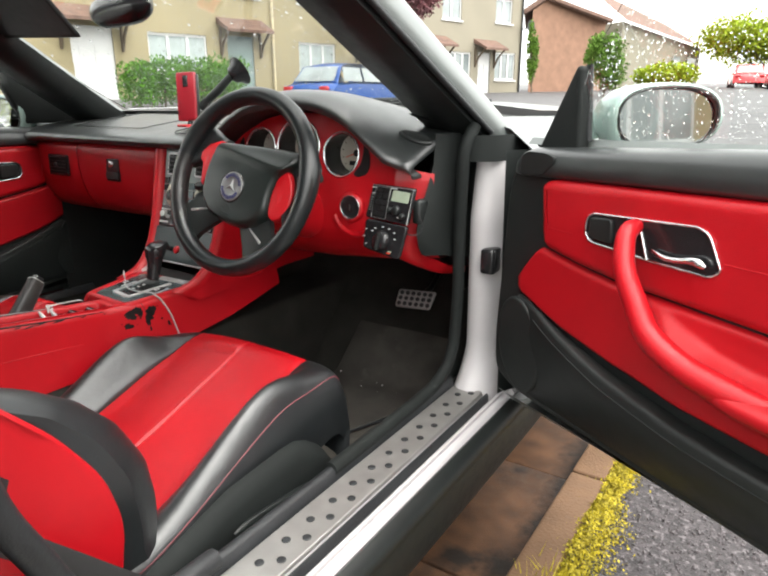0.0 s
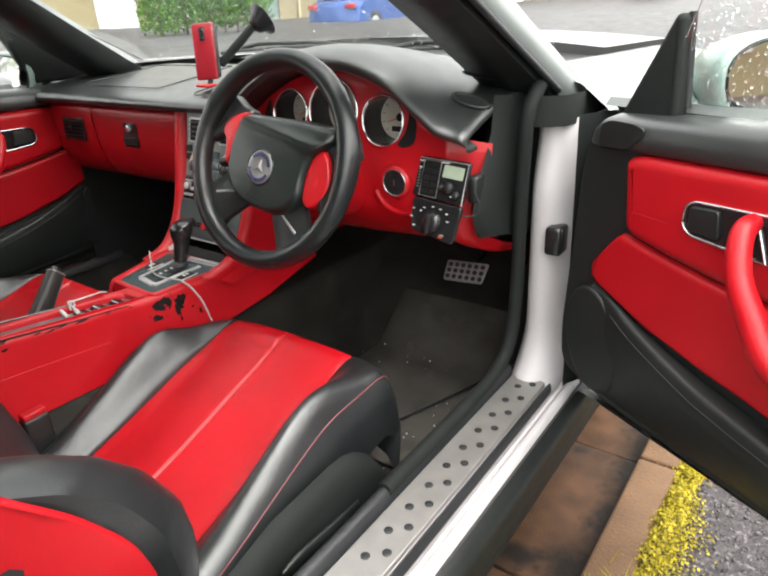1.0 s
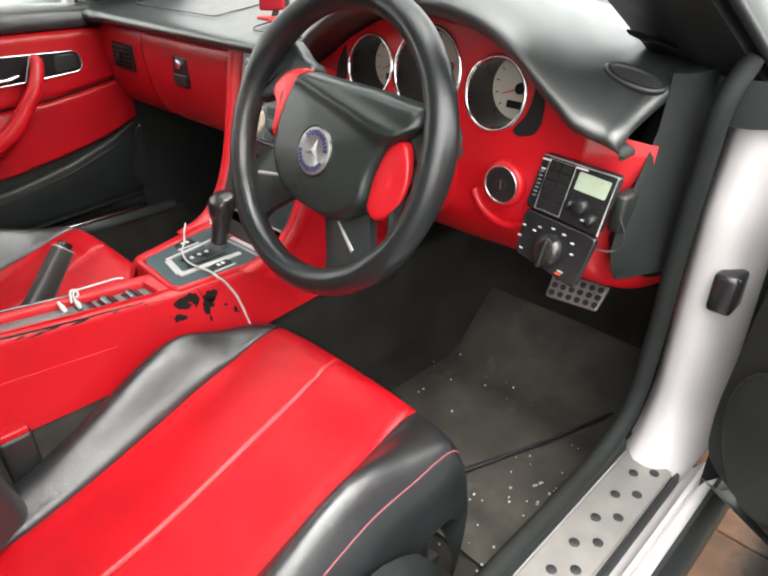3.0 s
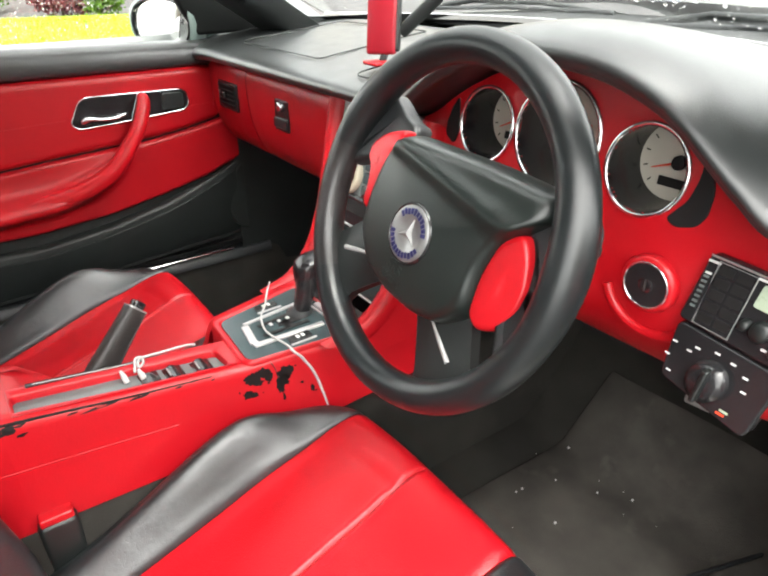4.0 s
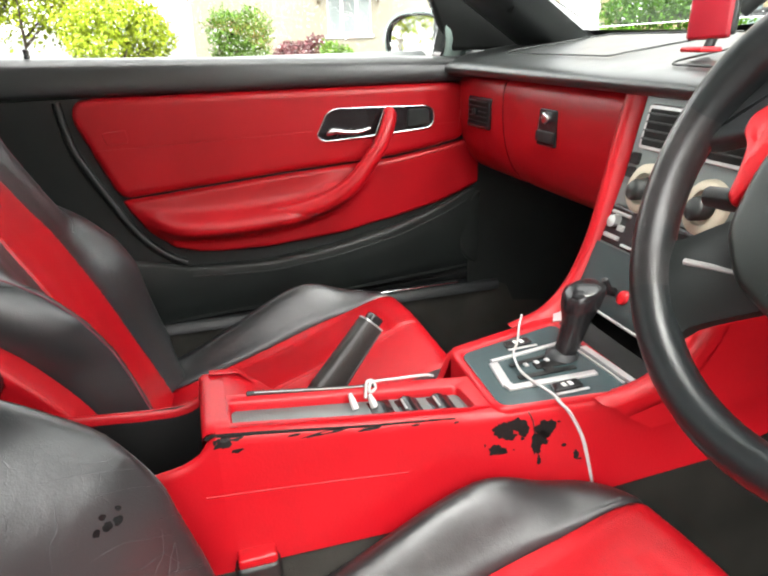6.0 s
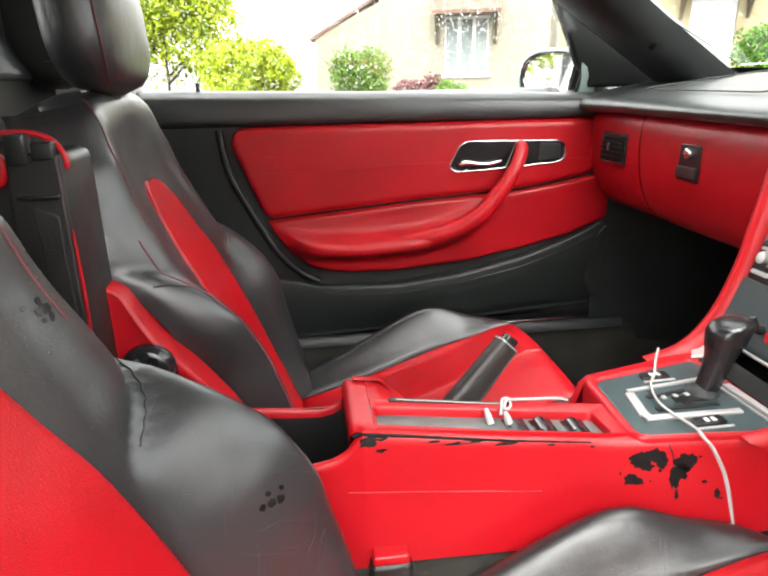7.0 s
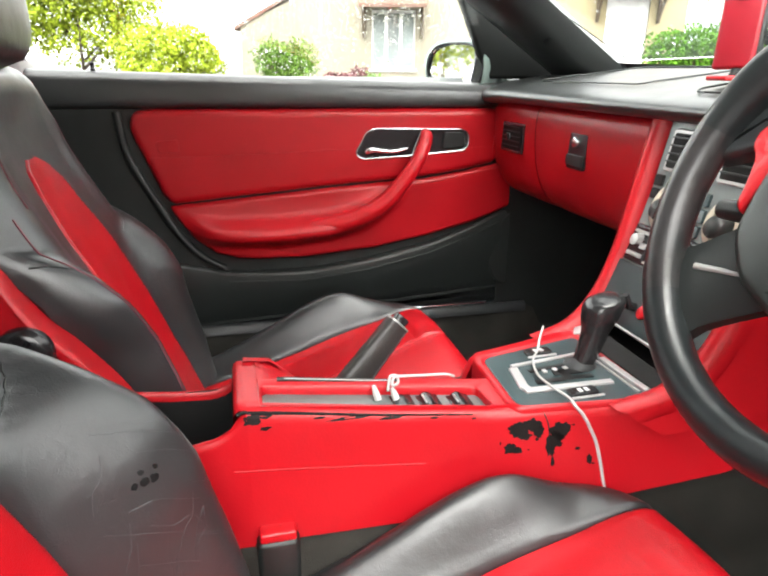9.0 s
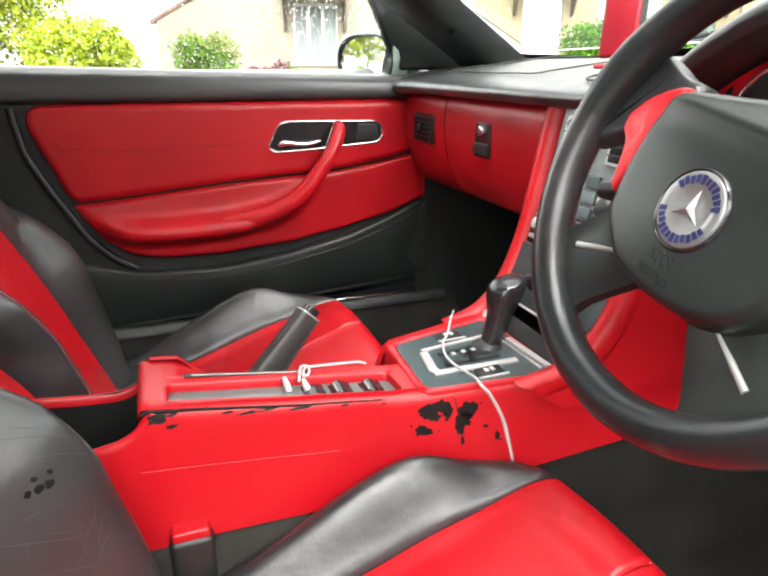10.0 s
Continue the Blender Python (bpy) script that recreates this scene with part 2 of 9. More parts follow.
def box(bm, x0, x1, y0, y1, z0, z1, bev=0.0, seg=2, m=None):
    made = bmesh.ops.create_cube(bm, size=1, matrix=Matrix.Translation(((x0 + x1) / 2, (y0 + y1) / 2, (z0 + z1) / 2)) @ Matrix.Diagonal((x1 - x0, y1 - y0, z1 - z0, 1)))
    vs = made["verts"]
    if bev:
        es = list({e for v in vs for e in v.link_edges})
        out = bmesh.ops.bevel(bm, geom=es, offset=bev, segments=seg, affect="EDGES", profile=0.5)
        vs = list({v for f in out["faces"] for v in f.verts} | {v for v in vs if v.is_valid})
    if m is not None:
        bmesh.ops.transform(bm, matrix=m, verts=vs)
    return bm


def grid(bm, rows, close_u=False, close_v=False):
    """A skin over rows of points; close_u joins the ends of each row."""
    vv = [[bm.verts.new(p) for p in r] for r in rows]
    nr, nc = len(vv), len(vv[0])
    for i in range(nr if close_v else nr - 1):
        for j in range(nc if close_u else nc - 1):
            a, b, c, d = vv[i][j], vv[i][(j + 1) % nc], vv[(i + 1) % nr][(j + 1) % nc], vv[(i + 1) % nr][j]
            try:
                bm.faces.new((a, b, c, d))
            except ValueError:
                pass
    return vv


def sheet(bm, rows, thick):
    """A closed thin pane: rows of points and their copies moved by thick."""
    off = Vector(thick)
    a = grid(bm, rows)
    b = grid(bm, [[Vector(p) + off for p in r] for r in rows])
    nr, nc = len(a), len(a[0])
    edge = [(0, j) for j in range(nc)] + [(i, nc - 1) for i in range(1, nr)] + [(nr - 1, j) for j in range(nc - 2, -1, -1)] + [(i, 0) for i in range(nr - 2, 0, -1)]
    for (i, j), (k, l) in zip(edge, edge[1:] + edge[:1]):
        bm.faces.new((a[i][j], a[k][l], b[k][l], b[i][j]))
    return bm


def smooth_line(pts, n):
    """n points along a Catmull-Rom curve through pts."""
    P = [Vector(p) for p in pts]
    P = [2 * P[0] - P[1]] + P + [2 * P[-1] - P[-2]]
    k = len(P) - 3
    out = []
    for i in range(n):
        s = i / (n - 1) * k
        j = min(int(s), k - 1)
        t = s - j
        a, b, c, d = P[j:j + 4]
        out.append(0.5 * (2 * b + (c - a) * t + (2 * a - 5 * b + 4 * c - d) * t * t + (3 * b - a - 3 * c + d) * t ** 3))
    return out


def smooth_line_2d(pts, n):
    return [(p.x, p.y) for p in smooth_line([(a, b, 0) for a, b in pts], n)]


def soft1(pairs, x, w):
    """A table of (x, value) read through a window of width w."""
    return sum(line1(pairs, x + w * k / 6) * (4 - abs(k)) for k in range(-3, 4)) / 16


def line1(pairs, x):
    return float(np.interp(x, [p[0] for p in pairs], [p[1] for p in pairs]))


def tube(bm, pts, r, n=10, caps=True, closed=False, flat=1.0, up=(0, 0, 1)):
    """A round bar along pts; r a number or one per point; flat squeezes it across up."""
    P = [Vector(p) for p in pts]
    R = r if isinstance(r, (list, tuple)) else [r] * len(P)
    rows = []
    for i, p in enumerate(P):
        if closed:
            d = P[(i + 1) % len(P)] - P[i - 1]
        else:
            d = P[min(i + 1, len(P) - 1)] - P[max(i - 1, 0)]
        d.normalize()
        u = Vector(up) - d * d.dot(Vector(up))
        if u.length < 1e-4:
            u = Vector((1, 0, 0)) - d * d.x
        u.normalize()
        w = d.cross(u)
        rows.append([p + R[i] * (math.cos(2 * math.pi * k / n) * u * flat + math.sin(2 * math.pi * k / n) * w) for k in range(n)])
    vv = grid(bm, rows, close_u=True, close_v=closed)
    if caps and not closed:
        bm.faces.new(vv[0])
        bm.faces.new(vv[-1])
    return bm


def slab(bm, poly, f, depth, bev=0.0, seg=2):
    """A plate: the outline poly (2D), laid into the world by f(a, b, h), from h=0 to h=depth, with its front edge rounded."""
    n = len(poly)
    c = np.mean(np.array(poly), axis=0)
    area = sum(poly[i][0] * poly[(i + 1) % n][1] - poly[(i + 1) % n][0] * poly[i][1] for i in range(n))
    sgn = 1 if area > 0 else -1

    def inset(d):
        out = []
        for i in range(n):
            p0, p1, p2 = (Vector(poly[(i + k) % n]) for k in (-1, 0, 1))
            e1, e2 = (p1 - p0).normalized(), (p2 - p1).normalized()
            n1, n2 = Vector((-e1.y, e1.x)) * sgn, Vector((-e2.y, e2.x)) * sgn
            m = n1 + n2
            m = m / max(0.35, m.length_squared / 2)
            out.append(p1 + m * d)
        return out
    rings = [[f(p[0], p[1], 0) for p in poly]]
    if bev:
        for k in range(seg + 1):
            a = k / seg * math.pi / 2
            rings.append([f(p.x, p.y, depth - bev * (1 - math.sin(a))) for p in inset(bev * (1 - math.cos(a)))])
    else:
        rings.append([f(p[0], p[1], depth) for p in poly])
    if bev:
        rings.append([f(p.x, p.y, depth) for p in inset(bev * 1.25)])
    vv = grid(bm, rings, close_u=True)
    bm.faces.new(vv[-1])
    bm.faces.new(vv[0])
    return bm


def rounded(poly, r, n=4):
    """A polygon with its corners rounded."""
    out = []
    m = len(poly)
    for i in range(m):
        p0, p1, p2 = (Vector(poly[(i + k) % m]) for k in (-1, 0, 1))
        d1, d2 = p0 - p1, p2 - p1
        rr = min(r, 0.45 * d1.length, 0.45 * d2.length)
        a, b = p1 + d1.normalized() * rr, p1 + d2.normalized() * rr
        for k in range(n + 1):
            t = k / n
            out.append(((1 - t) ** 2 * a + 2 * t * (1 - t) * p1 + t * t * b)[:])
    return out


def disc_ring(bm, f, r0, r1, h0, h1, n=28, cx=0, cy=0, ey=1.0):
    """A flat or conical ring: f maps (a, b, h)."""
    rows = [[f(cx + r * math.cos(2 * math.pi * k / n), cy + ey * r * math.sin(2 * math.pi * k / n), h) for k in range(n)] for r, h in ((r0, h0), (r1, h1))]
    return grid(bm, rows, close_u=True)


def lathe(bm, prof, f, n=24):
    """A turned body: prof of (radius, height); f maps (a, b, h)."""
    rows = [[f(r * math.cos(2 * math.pi * k / n), r * math.sin(2 * math.pi * k / n), h) for k in range(n)] for r, h in prof]
    vv = grid(bm, rows, close_u=True)
    for row, (r, h) in ((vv[0], prof[0]), (vv[-1], prof[-1])):
        if r > 1e-5:
            bm.faces.new(row)
    return bm


# ---- ground, gutter, kerb, path ----
def ground_height(x, y):
    r = math.hypot(x, y)
    a = math.degrees(math.atan2(x, y))
    w = max(0, min(1, (a + 72) / 12)) if a < 0 else max(0, min(1, (180 - a) / 30))
    high = 0.22 + 0.58 * w
    t = min(1, max(0, (r - 4) / 10))
    return -0.01 + high * t * t * (3 - 2 * t) + max(0, r - 14) * 0.022


bm = B()
rings = [0.0, 1.5, 2.5, 4, 5, 6, 7.5, 9, 10.5, 12, 14, 17, 21, 26, 33, 45, 70, 110, 180, 300, 600]
rows = []
for r in rings[1:]:
    ring = [(math.cos(2 * math.pi * k / 96), math.sin(2 * math.pi * k / 96)) for k in range(96)]
    rows.append([(r * c, r * q, ground_height(min(r, 110) * c, min(r, 110) * q)) for c, q in ring])
vv = grid(bm, rows, close_u=True)
bm.faces.new(vv[0])
tagged(part("ground", bm, asphalt), "wet grey asphalt street rising towards the houses", "ground", kind="structure")

path = thing("pavement", "coarse wet dark tarmac footpath beside the kerb", "pavement", (1.9, 1.0, 0.0), kind="structure")
bm = B()
box(bm, 0.962, 2.9, -3, 4.6, -0.05, 0.112)
part("tarmac", bm, tarmac_path, path)
kerb = thing("kerb", "brown concrete kerb stones along the footpath", "kerb", (0.925, 1.0, 0), kind="structure")
gutter = thing("gutter", "wet brown concrete gutter slabs below the kerb", "gutter", (0.79, 1.0, 0), kind="structure")
for i in range(-3, 4):
    y0 = 0.955 + 0.353 * 1.0 - 0.915 + i * 0.915
    bm = B()
    box(bm, 0.885, 0.962, y0 + 0.004, y0 + 0.911, -0.05, 0.12, 0.006)
    part("kerb_block", bm, kerb_stone, kerb)
for i in range(-5, 8):
    y0 = 1.40 + i * 0.45
    bm = B()
    box(bm, 0.60, 0.882, y0 + 0.003, y0 + 0.447, -0.05, 0.028 + 0.002 * (i % 3), 0.004)
    part("slab", bm, gutter_stone, gutter)

# damp silt gathers along the foot of the kerb, with a ragged soft edge
gn, gl = gutter_stone.node_tree.nodes, gutter_stone.node_tree.links
where = gn.new("ShaderNodeNewGeometry").outputs["Position"]
split = gn.new("ShaderNodeSeparateXYZ")
gl.new(where, split.inputs[0])
reach = gn.new("ShaderNodeMapRange")
reach.inputs["From Min"].default_value, reach.inputs["From Max"].default_value, reach.inputs["To Max"].default_value = 0.70, 0.885, 0.62
gl.new(split.outputs["X"], reach.inputs["Value"])
for scale, weight in ((7.0, 0.75), (38.0, 0.30)):
    spots = gn.new("ShaderNodeTexNoise")
    spots.inputs["Scale"].default_value, spots.inputs["Detail"].default_value = scale, 8
    gl.new(where, spots.inputs["Vector"])
    sum_ = gn.new("ShaderNodeMath")
    sum_.operation = "MULTIPLY_ADD"
    sum_.inputs[1].default_value = weight
    gl.new(spots.outputs["Fac"], sum_.inputs[0])
    gl.new(reach.outputs["Result"], sum_.inputs[2])
    reach = gn.new("ShaderNodeMapRange")
    reach.clamp = False
    gl.new(sum_.outputs[0], reach.inputs["Value"])
edge = gn.new("ShaderNodeMapRange")
edge.inputs["From Min"].default_value, edge.inputs["From Max"].default_value, edge.inputs["To Max"].default_value = 0.90, 1.06, 0.92
gl.new(reach.outputs["Result"], edge.inputs["Value"])
silt = gn.new("ShaderNodeMix")
silt.data_type = "RGBA"
silt.inputs["B"].default_value = (0.010, 0.007, 0.005, 1)
gl.new(edge.outputs["Result"], silt.inputs["Factor"])
base_in = gn["Principled BSDF"].inputs["Base Color"]
gl.new(base_in.links[0].from_socket, silt.inputs["A"])
gl.new(silt.outputs["Result"], base_in)

# loose stone chippings on the footpath
rng = random.Random(8)
bm = B()
octa = [Vector(q) for q in ((1, 0, 0), (0, 1, 0), (-1, 0, 0), (0, -1, 0), (0, 0, 1), (0, 0, -1))]
for i in range(5200):
    x, y = 0.99 + 0.75 * rng.random() ** 1.6, rng.uniform(0.25, 1.75)
    r = rng.uniform(0.002, 0.0055)
    turn = Euler((rng.uniform(0, 6), rng.uniform(0, 6), rng.uniform(0, 6))).to_matrix()
    c = Vector((x, y, 0.112 + r * 0.15))
    vs = [bm.verts.new(c + turn @ (q * r * rng.uniform(0.6, 1.15))) for q in octa]
    for a in range(4):
        bm.faces.new((vs[a], vs[(a + 1) % 4], vs[4]))
        bm.faces.new((vs[(a + 1) % 4], vs[a], vs[5]))
part("chippings", bm, chippings_grey, path, "wet grey and brown stone chippings", smooth=False)["kind"] = "stuff"

# moss and weeds in the crack between kerb and path
rng = random.Random(5)
bm = B()
for i in range(26000):
    y = rng.uniform(0.2, 1.9)
    wide = 0.034 + 0.022 * noise.noise((0, y * 5, 0)) + 0.012 * noise.noise((3, y * 17, 0))
    x = 0.985 + rng.gauss(0, 1) * max(0.006, wide * 0.62)
    h = max(0, wide * 0.9 - abs(x - 0.985)) * 0.7
    z = 0.115 + rng.uniform(0, 1) * max(0.004, h)
    s = rng.uniform(0.0014, 0.0042)
    a = Vector((rng.gauss(0, 1), rng.gauss(0, 1), rng.gauss(0, 0.6))).normalized() * s
    b = a.cross(Vector((rng.gauss(0, 1), rng.gauss(0, 1), rng.gauss(0, 1)))).normalized() * s * 0.7
    c = Vector((x, y, z))
    bm.faces.new([bm.verts.new(c + q) for q in (a, b, -a, -b)])
for i in range(420):
    y = rng.choice((0.86, 0.9, 0.62, 1.5)) + rng.gauss(0, 0.035)
    x = 0.965 + rng.gauss(0, 0.022)
    lean = Vector((rng.gauss(0, 0.4), rng.gauss(0, 0.4), 1)).normalized()
    h = rng.uniform(0.02, 0.055)
    w = Vector((rng.gauss(0, 1), rng.gauss(0, 1), 0)).normalized() * 0.0016
    p = Vector((x, y, 0.113))
    bm.faces.new([bm.verts.new(q) for q in (p - w, p + w, p + lean * h)])
tagged(part("weeds", bm, weed_yellow, smooth=False), "yellow-green moss and small weeds growing along the kerb crack", "weeds", kind="stuff")

# ---- the car's shell ----
shell = thing("car_body", "pale silver two-seat roadster body with black cabin lining", "car", (0, 0.6, 0.0))


def mirror_x(bm, s):
    if s < 0:
        bmesh.ops.scale(bm, vec=(-1, 1, 1), verts=bm.verts)
        bmesh.ops.reverse_faces(bm, faces=bm.faces)
    return bm


# floor and tunnel carpet: cross-section lofted along the car
def floor_z(x, y):
    ax = abs(x)
    low = 0.205
    if y > 1.30:
        low += min(0.42, (y - 1.30) * 0.95)
    low += 0.05 * max(0, 1 - abs(y - 0.25) / 0.3) * 0
    tunnel = line1([(0.075, 0.412), (0.088, 0.40), (0.105, 0.27), (0.115, 0.0)], ax)
    side = line1([(0.60, 0.0), (0.63, 0.22), (0.645, 0.355), (0.66, 0.365)], ax)
    return max(low, tunnel, side)


bm = B()
xs = sorted([s * v for v in (0.0, 0.06, 0.075, 0.08, 0.088, 0.093, 0.098, 0.102, 0.105, 0.11, 0.115, 0.15, 0.2, 0.3, 0.4, 0.5, 0.58, 0.60, 0.61, 0.62, 0.63, 0.64, 0.65, 0.66) for s in (1, -1) if v or s > 0])
grid(bm, [[(x, y, floor_z(x, y)) for x in xs] for y in np.linspace(-0.12, 1.75, 60)])
part("carpet", bm, carpet, shell, "dark grey dusty carpet over floor and tunnel")
bm = B()
box(bm, -0.70, 0.70, 1.60, 1.63, 0.2, 0.88)
part("bulkhead", bm, black_plastic, shell)

for s in (1, -1):
    # sill: seal, channel, painted strip, outer seal and outer skin
    bm = B()
    prof = [(0.640, 0.355), (0.643, 0.372), (0.652, 0.377), (0.661, 0.372), (0.664, 0.352)]
    grid(bm, [[(x, y, z) for x, z in prof] for y in np.linspace(-0.35, 1.12, 8)])
    part("sill_seal", mirror_x(bm, s), rubber, shell)
    bm = B()
    prof = [(0.664, 0.30), (0.664, 0.352), (0.733, 0.352), (0.737, 0.330), (0.744, 0.330), (0.755, 0.349), (0.757, 0.353), (0.7625, 0.3525), (0.7635, 0.347), (0.7660, 0.347), (0.767, 0.3515), (0.773, 0.351), (0.777, 0.347), (0.782, 0.335)]
    grid(bm, [[(x, y, z) for x, z in prof] for y in np.linspace(-0.35, 1.18, 8)])
    # passenger's sill is darkened: rubber black in place of the pale paint
    part("sill", mirror_x(bm, s), post_paint if s > 0 else rubber, shell)
    bm = B()
    prof = [(0.778, 0.340), (0.786, 0.347), (0.803, 0.338), (0.808, 0.318), (0.80, 0.31)]
    grid(bm, [[(x, y, z) for x, z in prof] for y in np.linspace(-0.35, 1.30, 8)])
    part("sill_lip", mirror_x(bm, s), black_plastic, shell)
    bm = B()
    prof = [(0.7335, 0.335), (0.7335, 0.3495), (0.737, 0.3525), (0.7405, 0.349), (0.742, 0.335)]
    grid(bm, [[(x, y, z) for x, z in prof] for y in np.linspace(-0.35, 1.13, 8)])
    part("sill_gasket", mirror_x(bm, s), rubber, shell)
    # outer skin below the lip: its shade is put in as black plastic
    bm = B()
    prof = [(0.800, 0.315), (0.803, 0.29), (0.790, 0.22), (0.76, 0.16), (0.72, 0.15), (0.60, 0.15)]
    grid(bm, [[(x, y, z) for x, z in prof] for y in np.linspace(-0.35, 1.40, 8)])
    part("sill_skin", mirror_x(bm, s), black_plastic, shell)
    # front door post with a rounded foot
    bm = B()
    rows = []
    for z in np.linspace(0.33, 0.845, 26):
        foot = 0.07 * max(0, (0.46 - z) / 0.12) ** 2
        y0 = 1.15 - foot - 0.02 * (z - 0.36)
        y0 += 0.03 * max(0, (z - 0.72) / 0.16)
        rows.append([(0.655, y0 + 0.05, z), (0.672, y0 + 0.01, z), (0.682, y0, z), (0.700, y0 - 0.002, z), (0.716, y0 + 0.006, z), (0.735, y0 + 0.03, z), (0.742, y0 + 0.07, z), (0.744, y0 + 0.16, z), (0.744, y0 + 0.30, z)])
    grid(bm, rows)
    part("door_post", mirror_x(bm, s), post_paint, shell) if s > 0 else bm.free()
    bm = B()
    pts = smooth_line([(0.652, 0.70, 0.372), (0.652, 0.98, 0.374), (0.654, 1.075, 0.390), (0.658, 1.118, 0.44), (0.660, 1.130, 0.55), (0.662, 1.125, 0.70), (0.667, 1.118, 0.80), (0.671, 1.118, 0.86), (0.680, 1.14, 0.905)], 40)
    tube(bm, pts, 0.0125, 10, up=(1, 0, 0))
    part("door_seal", mirror_x(bm, s), matte_lining, shell) if s > 0 else bm.free()
    bm = B()
    grid(bm, [[(0.648 if s > 0 else 0.690, 1.125 if s > 0 else 1.06, z), (0.642, 1.16, z), (0.638, 1.30, z), (0.630, 1.62, z)] for z in ((0.20, 0.36, 0.45, 0.50, 0.548) if s > 0 else (0.20, 0.36, 0.55, 0.70, 0.86))])
    part("kick_panel", mirror_x(bm, s), matte_lining, shell)
    bm = B()
    tube(bm, smooth_line([(0.652, 0.45, 0.374), (0.656, 0.34, 0.386), (0.665, 0.275, 0.44), (0.680, 0.225, 0.55), (0.690, 0.190, 0.65), (0.700, 0.16, 0.86)], 30), 0.015, 10, up=(1, 0, 0))
    part("rear_seal", mirror_x(bm, s), rubber, shell) if s > 0 else bm.free()
    if s < 0:
        bm = B()
        tube(bm, [(-0.652, 0.62, 0.379), (-0.652, 1.02, 0.379)], 0.004, 8)
        tube(bm, [(-0.664, 0.62, 0.376), (-0.664, 1.02, 0.376)], 0.003, 8)
        part("sill_strip", bm, chrome, shell)
    # check strap
    bm = B()
    box(bm, 0.707, 0.737, 1.128, 1.17, 0.612, 0.664, 0.006)
    part("hinge_cover", mirror_x(bm, s), gloss_black, shell)
    bm = B()
    grid(bm, [[(0.655, 1.13, z), (0.675, 1.125, z), (0.700, 1.13, z), (0.722, 1.15, z), (0.730, 1.19, z), (0.730, 1.30, z)] for z in (0.835, 0.85, 0.87, 0.885)])
    part("pillar_foot", mirror_x(bm, s), matte_lining, shell)
    # windscreen pillar: painted outside, lined inside
    foot, head = Vector((0.655, 1.235, 0.885)), Vector((0.545, 0.600, 1.275))
    axis = [foot + (head - foot) * k / 10 for k in range(-1, 11)]
    bm = B()
    rows = []
    for k, p in enumerate(axis):
        w = 0.098 + 0.01 * max(0, (4 - k) / 4)
        rows.append([p + Vector(q) for q in ((-w, 0.035, 0.0), (-w * 0.9, -0.01, -0.022), (-0.005, -0.05, -0.020), (0.030, -0.062, -0.005), (0.036, -0.05, 0.010))])
    grid(bm, rows)
    part("pillar_trim", mirror_x(bm, s), black_plastic, shell)
    bm = B()
    rows = []
    for p in axis:
        rows.append([p + Vector(q) for q in ((0.038, -0.058, 0.0), (0.050, -0.050, 0.012), (0.048, -0.02, 0.030), (0.025, 0.020, 0.040), (-0.025, 0.050, 0.035), (-0.045, 0.040, 0.010))])
    grid(bm, rows)
    part("pillar_skin", mirror_x(bm, s), silver_paint, shell)
    for off in ((0.043, -0.060, 0.004), (0.040, -0.03, 0.034)):
        bm = B()
        tube(bm, [p + Vector(off) for p in axis[1:]], 0.006, 6)
        part("pillar_seal", mirror_x(bm, s), rubber, shell)
    # hard-top latch on the pillar
    bm = B()
    c = Vector((0.585, 1.114, 0.915)) if s > 0 else Vector((0.565, 1.09, 0.948))
    lathe(bm, [(0.0, -0.02), (0.009, -0.02), (0.010, -0.004), (0.007, 0.0), (0.007, 0.014), (0.012, 0.018), (0.012, 0.026), (0, 0.028)], lambda a, b, h: c + Vector((a - h * 0.6, b - h * 0.6, h * 0.2 - a * 0.4)), 12)
    part("roof_latch", mirror_x(bm, s), black_plastic, shell)
    # front wing
    bm = B()
    rows = []
    for y in np.linspace(1.22, 3.0, 14):
        drop = 0.03 * ((y - 1.22) / 1.78) + 0.22 * max(0, (y - 2.2) / 0.8) ** 2
        rows.append([(0.60, y, 0.915 - drop * 1.1), (0.66, y, 0.912 - drop), (0.72, y, 0.895 - drop), (0.77, y, 0.855 - drop), (0.80, y, 0.78 - drop), (0.815, y, 0.65 - drop * 0.5), (0.81, y, 0.30)])
    grid(bm, rows)
    part("front_wing", mirror_x(bm, s), silver_paint, shell)
    # rear quarter behind the door
    bm = B()
    rows = []
    for y in np.linspace(-1.35, 0.10, 12):
        rows.append([(0.55, y, 0.945), (0.66, y, 0.94), (0.74, y, 0.90), (0.79, y, 0.80), (0.815, y, 0.65), (0.81, y, 0.30)])
    grid(bm, rows)
    part("rear_quarter", mirror_x(bm, s), silver_paint, shell)
    bm = B()
    box(bm, 0.665, 0.79, -0.14, 0.10, 0.34, 0.925, 0.02)
    part("lock_post", mirror_x(bm, s), post_paint, shell)

# bonnet, cowl and grille below the windscreen
bm = B()
rows = []
for y in np.linspace(1.72, 3.05, 16):
    drop = 0.03 * ((y - 1.5) / 1.5) + 0.20 * max(0, (y - 2.3) / 0.75) ** 2
    rows.append([(x, y, 0.925 - drop + 0.035 * (1 - (x / 0.6) ** 2)) for x in np.linspace(-0.6, 0.6, 13)])
grid(bm, rows)
part("bonnet", bm, silver_paint, shell)
bm = B()
